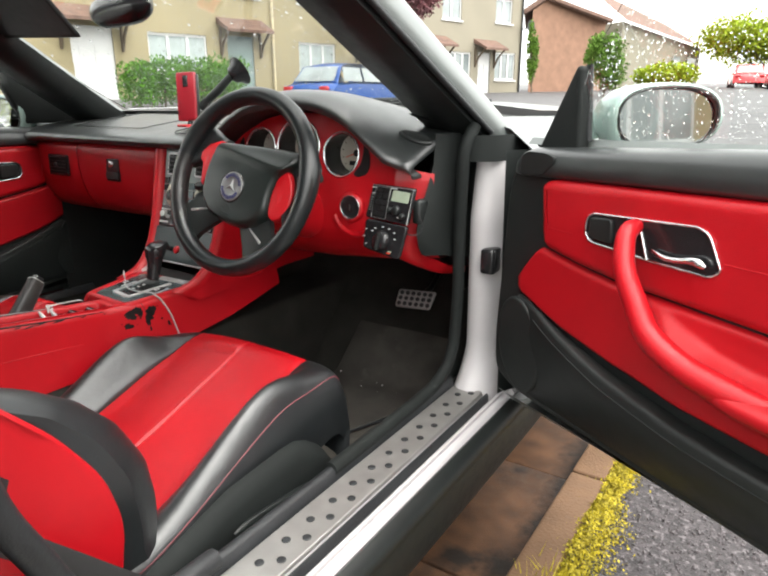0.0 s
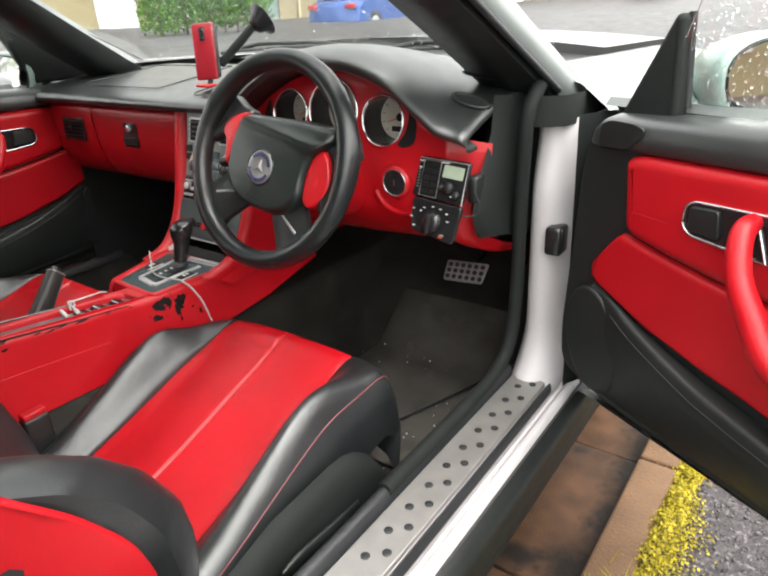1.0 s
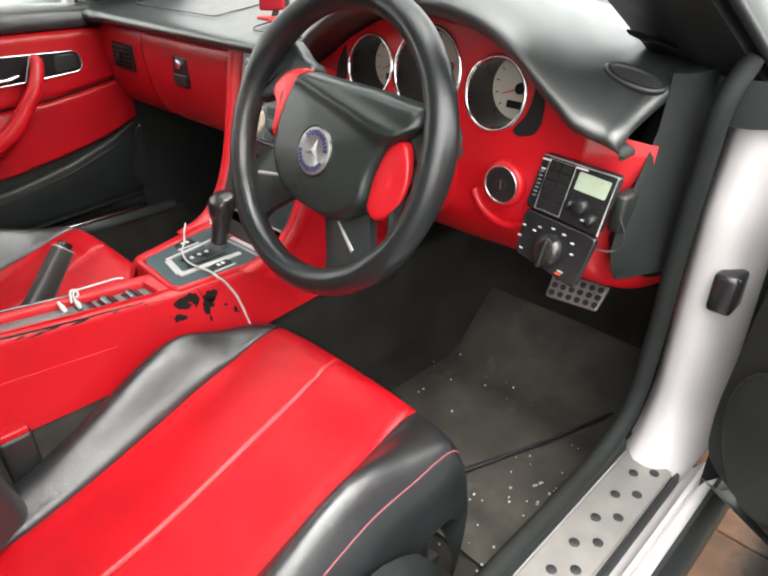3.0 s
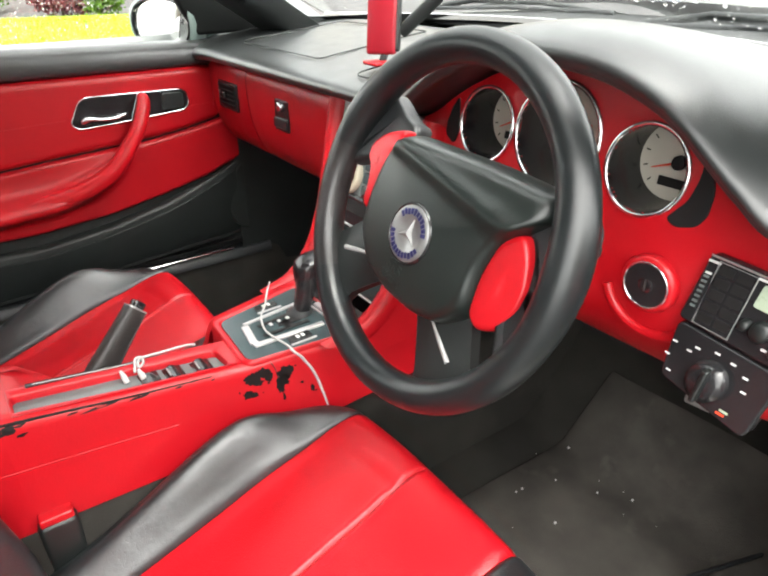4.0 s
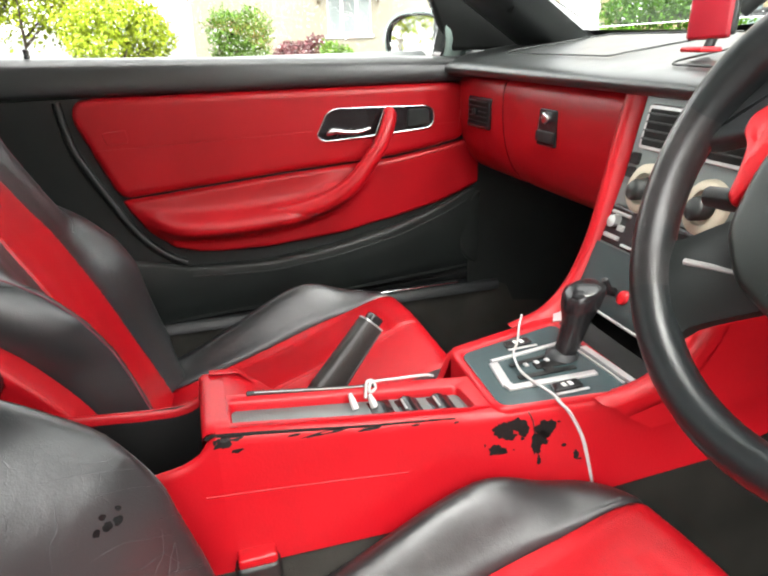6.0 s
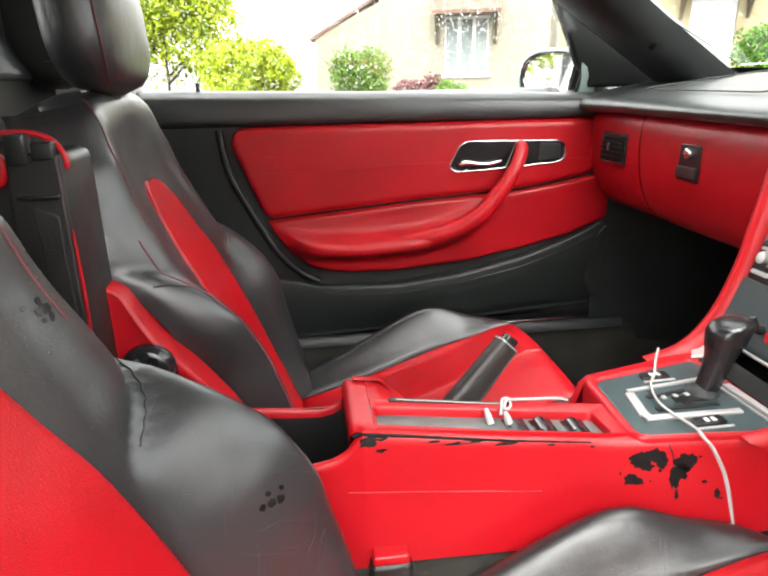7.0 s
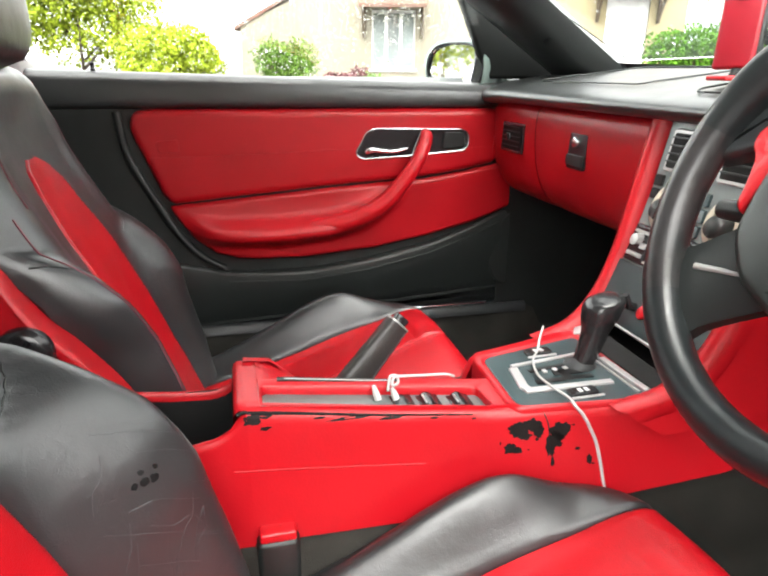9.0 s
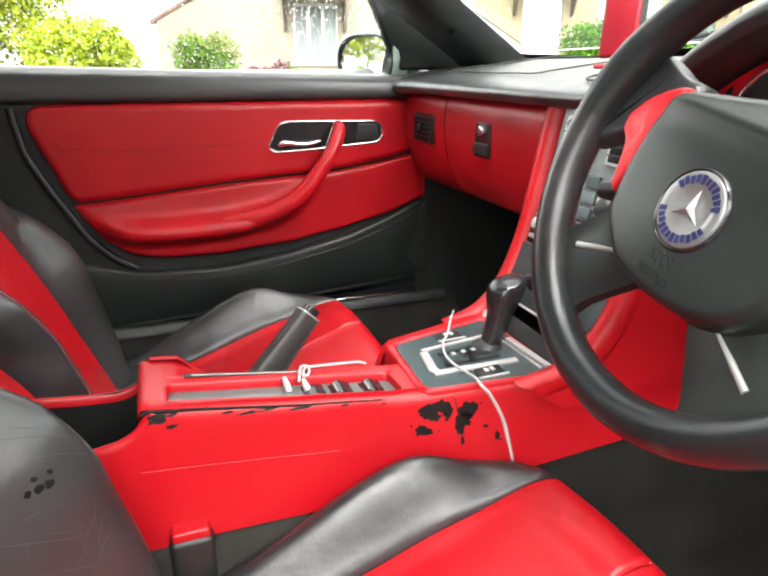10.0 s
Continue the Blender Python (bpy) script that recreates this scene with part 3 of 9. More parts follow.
grid(bm, [[(x, y, z + 0.03 * (1 - (x / 0.62) ** 2)) for x in np.linspace(-0.62, 0.62, 13)] for y, z in ((1.40, 0.895), (1.46, 0.885), (1.58, 0.885), (1.70, 0.90), (1.74, 0.88))])
part("cowl_grille", bm, black_plastic, shell)


def screen_point(u, v, off=0.0):
    """u across (-1 to 1), v up the windscreen (0 to 1)."""
    x = u * (0.62 - 0.10 * v)
    y = 1.44 - 0.14 * u * u - (1.44 - 0.70) * v + 0.02 * v * (1 - v)
    z = 0.918 + 0.012 * (1 - u * u) + 0.345 * v
    return Vector((x, y, z)) + Vector((0, 0.45, 0.89)) * off


bm = B()
sheet(bm, [[screen_point(u, v) for u in np.linspace(-1, 1, 17)] for v in np.linspace(0, 1, 9)], (0, 0.0025, 0.0045))
wscreen = part("windscreen", bm, window_glass, shell, "rain-speckled clear laminated windscreen")
wscreen.visible_shadow = False
# header rail under the closed hard top
bm = B()
grid(bm, [[screen_point(u, 0.98, 0.0) + Vector(q) for u in np.linspace(-1, 1, 13)] for q in ((0, 0.05, -0.015), (0, 0.0, -0.028), (0, -0.08, -0.02), (0, -0.10, 0.02), (0, 0.03, 0.02), (0, 0.05, -0.015))])
part("header_rail", bm, black_plastic, shell)
# panel behind the seats, roll hoops and rear screen
bm = B()
grid(bm, [[(x, y, z) for x in np.linspace(-0.66, 0.66, 9)] for y, z in ((-0.01, 0.25), (-0.02, 0.60), (-0.03, 0.86), (-0.033, 0.912), (-0.040, 0.926), (-0.055, 0.932), (-0.30, 0.935), (-0.60, 0.93))])
part("rear_panel", bm, pad_grey, shell, "dark grey lined panel behind the seats")
bm = B()
tube(bm, [(-0.66, -0.034, 0.921), (0.66, -0.034, 0.921)], 0.006, 8)
part("rear_panel_trim", bm, black_plastic, shell)
for s in (1, -1):
    bm = B()
    pts = smooth_line([(s * 0.10, -0.085, 0.925), (s * 0.10, -0.085, 1.02), (s * 0.15, -0.085, 1.13), (s * 0.30, -0.085, 1.175), (s * 0.47, -0.085, 1.14), (s * 0.525, -0.085, 1.03), (s * 0.53, -0.085, 0.98), (s * 0.53, -0.085, 0.925)], 36)
    tube(bm, pts, [0.046] * 30 + [0.048, 0.052, 0.058, 0.066, 0.076, 0.086], 14, up=(0, 1, 0), flat=0.7)
    part("roll_hoop", bm, black_leather, shell, "padded black roll-over hoop")
    bm = B()
    box(bm, min(s * 0.55, s * 0.735), max(s * 0.55, s * 0.735), -0.16, 0.02, 0.90, 1.26, 0.03)
    part("quarter_trim", bm, black_plastic, shell)
# the closed hard top: painted skin, dark lining, rear window between broad quarters
headliner = material("pale_grey_headliner", (0.42, 0.41, 0.39), 0.9, vary=0.05, vary_scale=20, grain=0.4, grain_scale=600)
ROOF = [(0.690, 1.262), (0.60, 1.282), (0.42, 1.302), (0.18, 1.308), (-0.08, 1.296), (-0.30, 1.262), (-0.42, 1.232)]


def roof_row(y, z, drop, half):
    return [Vector((half * q, y, z - drop - 0.055 * abs(q) ** 3.0)) for q in np.linspace(-1, 1, 17)]


for nm, mm, drop in (("roof_skin", silver_paint, 0.0), ("roof_lining", headliner, 0.022)):
    bm = B()
    grid(bm, [roof_row(p.y, p.z, drop, line1([(-0.42, 0.50), (0.0, 0.585), (0.45, 0.590), (0.69, 0.555)], p.y)) for p in smooth_line([(0, y, z) for y, z in ROOF], 22)])
    part(nm, bm, mm, shell)
for sx in (1, -1):
    for nm, mm, off in (("roof_quarter", silver_paint, 0.0), ("quarter_lining", headliner, 0.020)):
        bm = B()
        rows = []
        for k in range(10):
            f = k / 9
            top = Vector((0.585 - 0.085 * f ** 1.5, 0.06 - 0.48 * f, 1.246 - 0.062 * f ** 2))
            foot_q = Vector((0.700 - 0.10 * f, 0.06 - 0.95 * f, 0.935))
            rows.append([Vector((sx * (p.x - off), p.y, p.z)) for p in (top, top.lerp(foot_q, 0.25) + Vector((0.02, 0, 0)), top.lerp(foot_q, 0.6) + Vector((0.022, 0, 0)), foot_q)])
        grid(bm, rows)
        part(nm, bm, mm, shell)
    bm = B()
    tube(bm, smooth_line([(sx * 0.560, 0.69, 1.228), (sx * 0.592, 0.45, 1.248), (sx * 0.596, 0.20, 1.252), (sx * 0.588, 0.05, 1.244)], 14), 0.016, 8, up=(1, 0, 0))
    part("roof_rail", bm, rubber, shell)
bm = B()
sheet(bm, [[Vector((x * w, y, z)) for x in np.linspace(-1, 1, 9)] for y, z, w in ((-0.42, 1.180, 0.49), (-0.62, 1.09, 0.52), (-0.88, 0.945, 0.56))], (0, -0.002, 0.004))
part("rear_window", bm, window_glass, shell, "curved clear rear window").visible_shadow = False
bm = B()
grid(bm, [[(x, y, z) for x in np.linspace(-0.62, 0.62, 7)] for y, z in ((-0.60, 0.93), (-0.90, 0.935), (-1.10, 0.93), (-1.35, 0.90))])
part("boot_lid", bm, silver_paint, shell)
# driver's sill plate with two rows of rubber studs
plate = thing("sill_plate", "brushed steel sill plate with two rows of dark rubber studs", "sill plate", (0.70, 0.7, 0.353))
bm = B()
slab(bm, rounded([(0.668, 0.02), (0.732, 0.02), (0.734, 1.116), (0.668, 1.132)], 0.004), lambda a, b, h: Vector((a, b, 0.3535 + h)), 0.007, 0.002)
part("plate", bm, brushed, plate)
bm = B()
lathe(bm, [(0.0064, 0.0), (0.0066, 0.0014), (0.0056, 0.0020), (0.0, 0.0017)], lambda a, b, h: Vector((a, b, h)), 14)
me = None
for row, x, y0 in ((0, 0.695, 1.076), (1, 0.716, 1.096)):
    for i in range(20):
        y = y0 - i * 0.0535
        if me is None:
            stud = part("stud", bm, rubber, plate)
            me = stud.data
        else:
            stud = new("stud", me)
            stud.parent = plate
        stud.matrix_parent_inverse = Matrix.Identity(4)
        stud.location = Vector((x, y, 0.3601)) - plate.location

# ---- dashboard ----
dash = thing("dashboard", "black-topped dashboard with red painted fascia panels", "dashboard", (0, 1.2, 0.62))
LIP = [(-0.72, 0.0), (0.07, 0.0), (0.10, 0.010), (0.15, 0.050), (0.22, 0.086), (0.30, 0.098), (0.36, 0.097), (0.41, 0.091), (0.465, 0.072), (0.51, 0.040), (0.535, 0.017), (0.565, -0.002), (0.60, -0.012), (0.64, -0.018), (0.675, -0.020)]


def lip(x):
    return line1(LIP, x)


def lip_s(x):
    return sum(lip(x + d) for d in (-0.02, -0.01, 0, 0.01, 0.02)) / 5


def pad_row(x):
    b = lip_s(x)
    ends = 0.012 * max(0, (abs(x) - 0.62) / 0.1)
    cowl = max(0.0, min(1.0, (x - 0.06) / 0.06)) * max(0.0, min(1.0, (0.64 - x) / 0.06))
    out = -0.035 * cowl * 0.4
    prof = [(1.46, 0.892, 0.0), (1.38, 0.903, 0.08), (1.28, 0.902, 0.35), (1.18, 0.893, 0.66), (1.10, 0.883, 0.88), (1.045, 0.872, 1.0), (1.012, 0.862, 1.0), (1.000, 0.852, 1.0), (1.002, 0.842, 1.0), (1.014, 0.836, 0.98), (1.04 + 0.04 * cowl, 0.833, 0.96)]
    swell = 0.011 * math.exp(-((x - 0.585) / 0.06) ** 2)
    pull = lambda y: 0.38 * max(0, x - 0.55) * max(0, min(1, (1.25 - y) / 0.20))
    return [(x - pull(y), y + out * (1 if y < 1.05 else 0) - ends, z + b * (k if b > 0 else k ** 8) + swell * math.exp(-((y - 1.08) / 0.06) ** 2) - 0.004 * max(0, (abs(x) - 0.6) / 0.1)) for y, z, k in prof]


def part_dash_top():
    bm = B()
    rows = [[Vector(p) for p in smooth_line(pad_row(x), 34)] for x in np.linspace(-0.715, 0.648, 110)]
    rows.append([p + Vector((0.006, 0.006, -0.006)) for p in rows[-1]])
    rows.append([p + Vector((-0.002, 0.006, -0.007)) for p in rows[-1]])
    grid(bm, rows)
    return part("top_pad", bm, pad_black, dash, "grained black padded dashboard top")


part_dash_top()
# passenger airbag lid and centre speaker lid: raised skins on the pad
for x0, x1, y0, y1 in ((-0.545, -0.215, 1.055, 1.30), (-0.075, 0.075, 1.030, 1.13)):
    bm = B()
    out = rounded([(x0, y0), (x1, y0), (x1 - 0.01, y1), (x0 + 0.02, y1)], 0.02, 5)
    ring = [Vector((a, b, line1([(1.0, 0.862), (1.045, 0.8745), (1.10, 0.8855), (1.18, 0.8955), (1.28, 0.9045), (1.38, 0.905)], b) + 0.0015)) for a, b in out]
    tube(bm, ring, 0.0013, 6, closed=True)
    part("lid_seam", bm, black_plastic, dash)

# small demister vent on the driver's top pad
pad_spots = [q for x in np.linspace(0.50, 0.675, 40) for q in smooth_line(pad_row(x), 80)[:56]]


def pad_z(x, y):
    near = sorted(pad_spots, key=lambda q: (q.x - x) ** 2 + (q.y - y) ** 2)[:6]
    w = [1 / (1e-6 + (q.x - x) ** 2 + (q.y - y) ** 2) for q in near]
    return sum(a * q.z for a, q in zip(w, near)) / sum(w)


vx = Vector((0.05, 0.0, pad_z(0.613, 1.072) - pad_z(0.563, 1.072))).normalized()
vy = Vector((0, 0.04, pad_z(0.588, 1.092) - pad_z(0.588, 1.052))).normalized()
vn = vx.cross(vy).normalized()
turn = Matrix.Rotation(radians(14), 3, vn)
vx, vy = turn @ vx, turn @ vy
vent_c = Vector((0.588, 1.072, pad_z(0.588, 1.072) + 0.0022))
fv = lambda a, b, h: vent_c + vx * a + vy * b + vn * h
bm = B()
oval = [(0.032 * math.cos(k / 24 * 2 * math.pi), 0.014 * math.sin(k / 24 * 2 * math.pi)) for k in range(24)]
tube(bm, [fv(a, b, 0.0) for a, b in oval], 0.004, 8, closed=True)
demist = part("demister_vent", bm, black_plastic, dash)
bm = B()
slab(bm, [(a * 0.95, b * 0.95) for a, b in oval], fv, 0.0005)
part("backing", bm, ink, demist)
for k in range(-3, 4):
    w = 0.030 * math.sqrt(1 - (k / 4.2) ** 2)
    bm = B()
    tube(bm, [fv(-w, k * 0.0033, 0.001), fv(w, k * 0.0033, 0.001)], 0.0009, 6)
    part("slat", bm, black_plastic, demist)

# passenger fascia
FASCIA = [(1.040, 0.8335), (1.030, 0.822), (1.027, 0.795), (1.029, 0.755), (1.036, 0.715), (1.052, 0.675), (1.080, 0.645), (1.13, 0.628), (1.22, 0.62)]


def fascia(x0, x1, name, bend=0.0, n=14):
    bm = B()
    prof = smooth_line([(0, y, z) for y, z in FASCIA], 26)
    rows = []
    for i, x in enumerate(np.linspace(x0, x1, n)):
        e = min(i, n - 1 - i)
        sink = 0.004 if e == 0 else (0.0008 if e == 1 else 0)
        xx = x if e else x
        rows.append([(xx, p.y + sink + bend * max(0, (-0.56 - x)) ** 2 * 30, p.z) for p in prof])
    grid(bm, rows)
    return part(name, bm, red_vinyl, dash)


fascia(-0.700, -0.492, "end_panel", 0.0)
glovebox = fascia(-0.489, -0.137, "glovebox_lid")
bm = B()
grid(bm, [[(x, y, z) for x in (-0.70, -0.1)] for y, z in ((1.22, 0.62), (1.30, 0.60), (1.62, 0.58))])
part("underside", bm, black_plastic, dash)
ff = lambda a, b, h: Vector((a, 1.0285 - h + 0.02 * max(0, 0.755 - b), b))
# side vent
vent = part("side_vent", slab(B(), rounded([(-0.634, 0.737), (-0.533, 0.737), (-0.526, 0.797), (-0.628, 0.797)], 0.005), ff, 0.004, 0.002), gloss_black, dash)
bm = B()
slab(bm, rounded([(-0.625, 0.743), (-0.541, 0.743), (-0.535, 0.791), (-0.620, 0.791)], 0.004), lambda a, b, h: ff(a, b, 0.004 + h), 0.001)
part("duct", bm, ink, vent)
for k in range(5):
    bm = B()
    z = 0.751 + k * 0.0095
    box(bm, -0.622, -0.539, 1.0205, 1.026, z - 0.0008, z + 0.0008)
    part("slat", bm, black_plastic, vent)
bm = B()
box(bm, -0.588, -0.576, 1.014, 1.022, 0.762, 0.777, 0.002)
part("slider", bm, gloss_black, vent)
# glovebox latch
latch = part("latch", slab(B(), rounded([(-0.356, 0.738), (-0.299, 0.738), (-0.296, 0.797), (-0.350, 0.797)], 0.004), ff, 0.003, 0.001), gloss_black, glovebox)
bm = B()
lathe(bm, [(0.0095, 0), (0.0095, 0.004), (0.007, 0.006), (0.002, 0.0055), (0.0, 0.0055)], lambda a, b, h: ff(-0.327 + a, 0.783 + b, 0.003 + h), 18)
part("key_lock", bm, chrome, glovebox)
bm = B()
slab(bm, rounded([(-0.354, 0.744), (-0.302, 0.744), (-0.300, 0.762), (-0.352, 0.762)], 0.003), lambda a, b, h: ff(a, b, 0.003 + h), 0.004, 0.001)
part("pull", bm, black_plastic, glovebox)

# driver's instrument panel
GAUGES = [(0.205, 0.846, 0.0425), (0.313, 0.853, 0.056), (0.428, 0.843, 0.0425)]


def panel_y(x, z):
    y = 1.038 + 0.16 * max(0, z - 0.80)
    y += 0.030 * max(0, (0.70 - z) / 0.06) ** 2
    y += 0.05 * max(0, (x - 0.56) / 0.1)
    y -= 0.014 * math.exp(-(((x - 0.465) / 0.045) ** 2 + ((z - 0.735) / 0.05) ** 2))
    return y


def panel_low(x):
    return line1([(0.08, 0.64), (0.20, 0.615), (0.36, 0.620), (0.50, 0.637), (0.60, 0.648), (0.645, 0.650)], x)


def panel_high(x):
    return 0.829 + lip_s(x) * 0.97


bm = B()
nx, nz = 150, 96
x0, x1 = 0.085, 0.629
vv = []
for i in range(nx + 1):
    x = x0 + (x1 - x0) * i / nx
    lo, hi = panel_low(x), panel_high(x)
    col = []
    for j in range(nz + 1):
        z = lo + (hi - lo) * j / nz
        col.append(bm.verts.new((x, panel_y(x, z), z)))
    vv.append(col)
for i in range(nx):
    for j in range(nz):
        q = [vv[i][j], vv[i + 1][j], vv[i + 1][j + 1], vv[i][j + 1]]
        c = sum((v.co for v in q), Vector()) / 4
        if any(math.hypot(c.x - gx, c.z - gz) < gr - 0.0005 for gx, gz, gr in GAUGES):
            continue
        bm.faces.new(q)
bmesh.ops.delete(bm, geom=[v for v in bm.verts if not v.link_faces], context="VERTS")
part("instrument_panel", bm, red_paint, dash, "red painted instrument surround")
# lower edge curls under the panel
bm = B()
rows = []
for x in np.linspace(0.085, 0.629, 40):
    lo = panel_low(x)
    y = panel_y(x, lo)
    rows.append([(x, y, lo), (x, y + 0.012, lo - 0.010), (x, y + 0.04, lo - 0.014), (x, y + 0.16, lo - 0.01), (x, 1.6, 0.55)])
grid(bm, rows)
part("knee_panel", bm, red_paint, dash)
# foot of the panel that sweeps to the door
bm = B()
top = smooth_line([(0.627, 1.068, 0.74), (0.612, 1.060, 0.715), (0.602, 1.055, 0.685), (0.598, 1.062, 0.655), (0.606, 1.10, 0.630), (0.616, 1.16, 0.606), (0.625, 1.24, 0.592)], 26)
low = smooth_line([(0.55, 1.040, 0.70), (0.55, 1.042, 0.67), (0.555, 1.047, 0.648), (0.575, 1.062, 0.632), (0.594, 1.10, 0.612), (0.609, 1.16, 0.590), (0.623, 1.24, 0.577)], 26)
rows = []
for a, b in zip(top, low):
    w = (a - b).length
    out = Vector((0.35, -0.85, -0.2)) * w * 0.12
    rows.append([a + Vector((0.006, 0.030, -0.004)), a + Vector((0.003, 0.006, 0.0)), a, a.lerp(b, 0.3) + out, a.lerp(b, 0.7) + out, b, b + Vector((-0.01, 0.02, -0.004))])
grid(bm, rows)
part("side_sweep", bm, red_paint, dash)
# black end panel by the door
bm = B()
rows = []
for z, y0 in ((0.888, 1.089), (0.83, 1.082), (0.79, 1.061), (0.76, 1.041), (0.73, 1.026), (0.70, 1.020), (0.67, 1.032), (0.660, 1.040)):
    low = (0.888 - z) / 0.228
    rows.append([(0.590, y0 + 0.050, z), (0.618, y0 + 0.012, z), (0.622, y0, z), (0.627, y0 + 0.004, z - 0.004 * low), (0.640, max(1.10, y0 + 0.02), z - 0.012 * low), (0.645, 1.17, z - 0.030 * low), (0.650, 1.34, z - 0.060 * low)])
grid(bm, rows)
part("end_cap", bm, matte_lining, dash)
gp = lambda gx, gz: (lambda a, b, h: Vector((gx + a, panel_y(gx, gz) + 0.16 * b - h, gz + b)))
for k, (gx, gz, gr) in enumerate(GAUGES):
    f = gp(gx, gz)
    bm = B()
    disc_ring(bm, f, gr - 0.001, gr * 0.94, 0.003, -0.052, 40)
    cup = part("gauge_cup", bm, gloss_black, dash, "deep black gauge tube with cream dial")
    bm = B()
    tube(bm, [f((gr + 0.0015) * math.cos(a / 48 * 2 * math.pi), (gr + 0.0015) * math.sin(a / 48 * 2 * math.pi), 0.0018) for a in range(48)], 0.0027, 8, closed=True)
    part("bezel", bm, chrome, cup)
    bm = B()
    bm.faces.new([bm.verts.new(f(gr * 0.94 * math.cos(a / 40 * 2 * math.pi), gr * 0.94 * math.sin(a / 40 * 2 * math.pi), -0.050)) for a in range(40)])
    part("dial", bm, dial_white, cup)
    bm = B()
    for t in range(11 if k != 1 else 17):
        a = radians(225 - t * (270 / (10 if k != 1 else 16)))
        c, s_ = math.cos(a), math.sin(a)
        q = [(gr * 0.84 * c - 0.0007 * s_, gr * 0.84 * s_ + 0.0007 * c), (gr * 0.84 * c + 0.0007 * s_, gr * 0.84 * s_ - 0.0007 * c), (gr * 0.72 * c + 0.0007 * s_, gr * 0.72 * s_ - 0.0007 * c), (gr * 0.72 * c - 0.0007 * s_, gr * 0.72 * s_ + 0.0007 * c)]
        bm.faces.new([bm.verts.new(f(a_, b_, -0.0494)) for a_, b_ in q])
    part("scale", bm, ink, cup, smooth=False)
    ang = radians((205, 212, 200)[k])
    d, w = Vector((math.cos(ang), math.sin(ang))), Vector((-math.sin(ang), math.cos(ang)))
    hub = Vector((0.006, 0.0)) if k != 1 else Vector((0, 0))
    bm = B()
    q = [hub + d * gr * 0.7 + w * 0.0006, hub + d * gr * 0.7 - w * 0.0006, hub - d * gr * 0.2 - w * 0.0016, hub - d * gr * 0.2 + w * 0.0016]
    slab(bm, [p[:] for p in q], lambda a, b, h: f(a, b, -0.046 + h), 0.001)
    part("needle", bm, needle_red, cup)
    bm = B()
    lathe(bm, [(0.0075, 0), (0.007, 0.004), (0, 0.005)], lambda a, b, h: f(hub.x + a, hub.y + b, -0.047 + h), 16)
    part("hub", bm, ink, cup)
    bm = B()
    slab(bm, rounded([(-0.013, -gr * 0.62), (0.015, -gr * 0.62), (0.015, -gr * 0.40), (-0.013, -gr * 0.40)], 0.001), lambda a, b, h: f(a, b, -0.0495 + h), 0.001)
    part("display", bm, ink, cup)
# crescent vents beside the outer gauges
for sx, poly in ((1, [(0.482, 0.870), (0.494, 0.856), (0.500, 0.838), (0.500, 0.818), (0.494, 0.806), (0.474, 0.800), (0.462, 0.806), (0.478, 0.826), (0.483, 0.848)]), (-1, [(0.150, 0.872), (0.140, 0.856), (0.134, 0.838), (0.134, 0.822), (0.152, 0.812), (0.158, 0.830), (0.154, 0.850)])):
    bm = B()
    slab(bm, rounded(poly, 0.006), lambda a, b, h: Vector((a, panel_y(a, b) - h, b)), 0.0025, 0.001)
    part("crescent_insert", bm, ink, dash)
# ignition lock
fi = lambda a, b, h: Vector((0.468 + a, panel_y(0.468, 0.742) - h, 0.742 + b))
bm = B()
lathe(bm, [(0.030, -0.002), (0.030, 0.004), (0.026, 0.008), (0.0245, 0.008)], fi, 30)
ign = part("ignition_lock", bm, red_paint, dash)
bm = B()
tube(bm, [fi(0.0235 * math.cos(a / 36 * 2 * math.pi), 0.0235 * math.sin(a / 36 * 2 * math.pi), 0.009) for a in range(36)], 0.0011, 8, closed=True)
part("ring", bm, chrome, ign)
bm = B()
tube(bm, [fi(0.0128 * math.cos(a / 30 * 2 * math.pi), 0.0128 * math.sin(a / 30 * 2 * math.pi), 0.0040) for a in range(30)], 0.0011, 8, closed=True)
part("inner_ring", bm, dark_metal, ign)
bm = B()
lathe(bm, [(0.0225, 0.0092), (0.0212, 0.0080), (0.0175, 0.0045), (0.0130, 0.0026), (0.0098, 0.0026), (0.0092, 0.0080), (0.0078, 0.0095), (0.0042, 0.0095), (0.0036, 0.0065), (0.0, 0.0065)], fi, 30)
part("key_slot", bm, gloss_black, ign)
bm = B()
box(bm, -0.0008, 0.0008, -0.0001, 0.0018, -0.006, 0.006, m=Matrix.Translation(fi(0, 0, 0.0098)))
part("key_opening", bm, dark_metal, ign)
bm = B()
pts = [(0.468 + 0.055 * math.cos(a), 0.742 - 0.004 + 0.055 * math.sin(a)) for a in np.linspace(radians(200), radians(325), 20)]
tube(bm, [Vector((a, panel_y(a, b) - 0.002, b)) for a, b in pts], 0.006, 8)
part("pod_edge", bm, red_paint, dash)

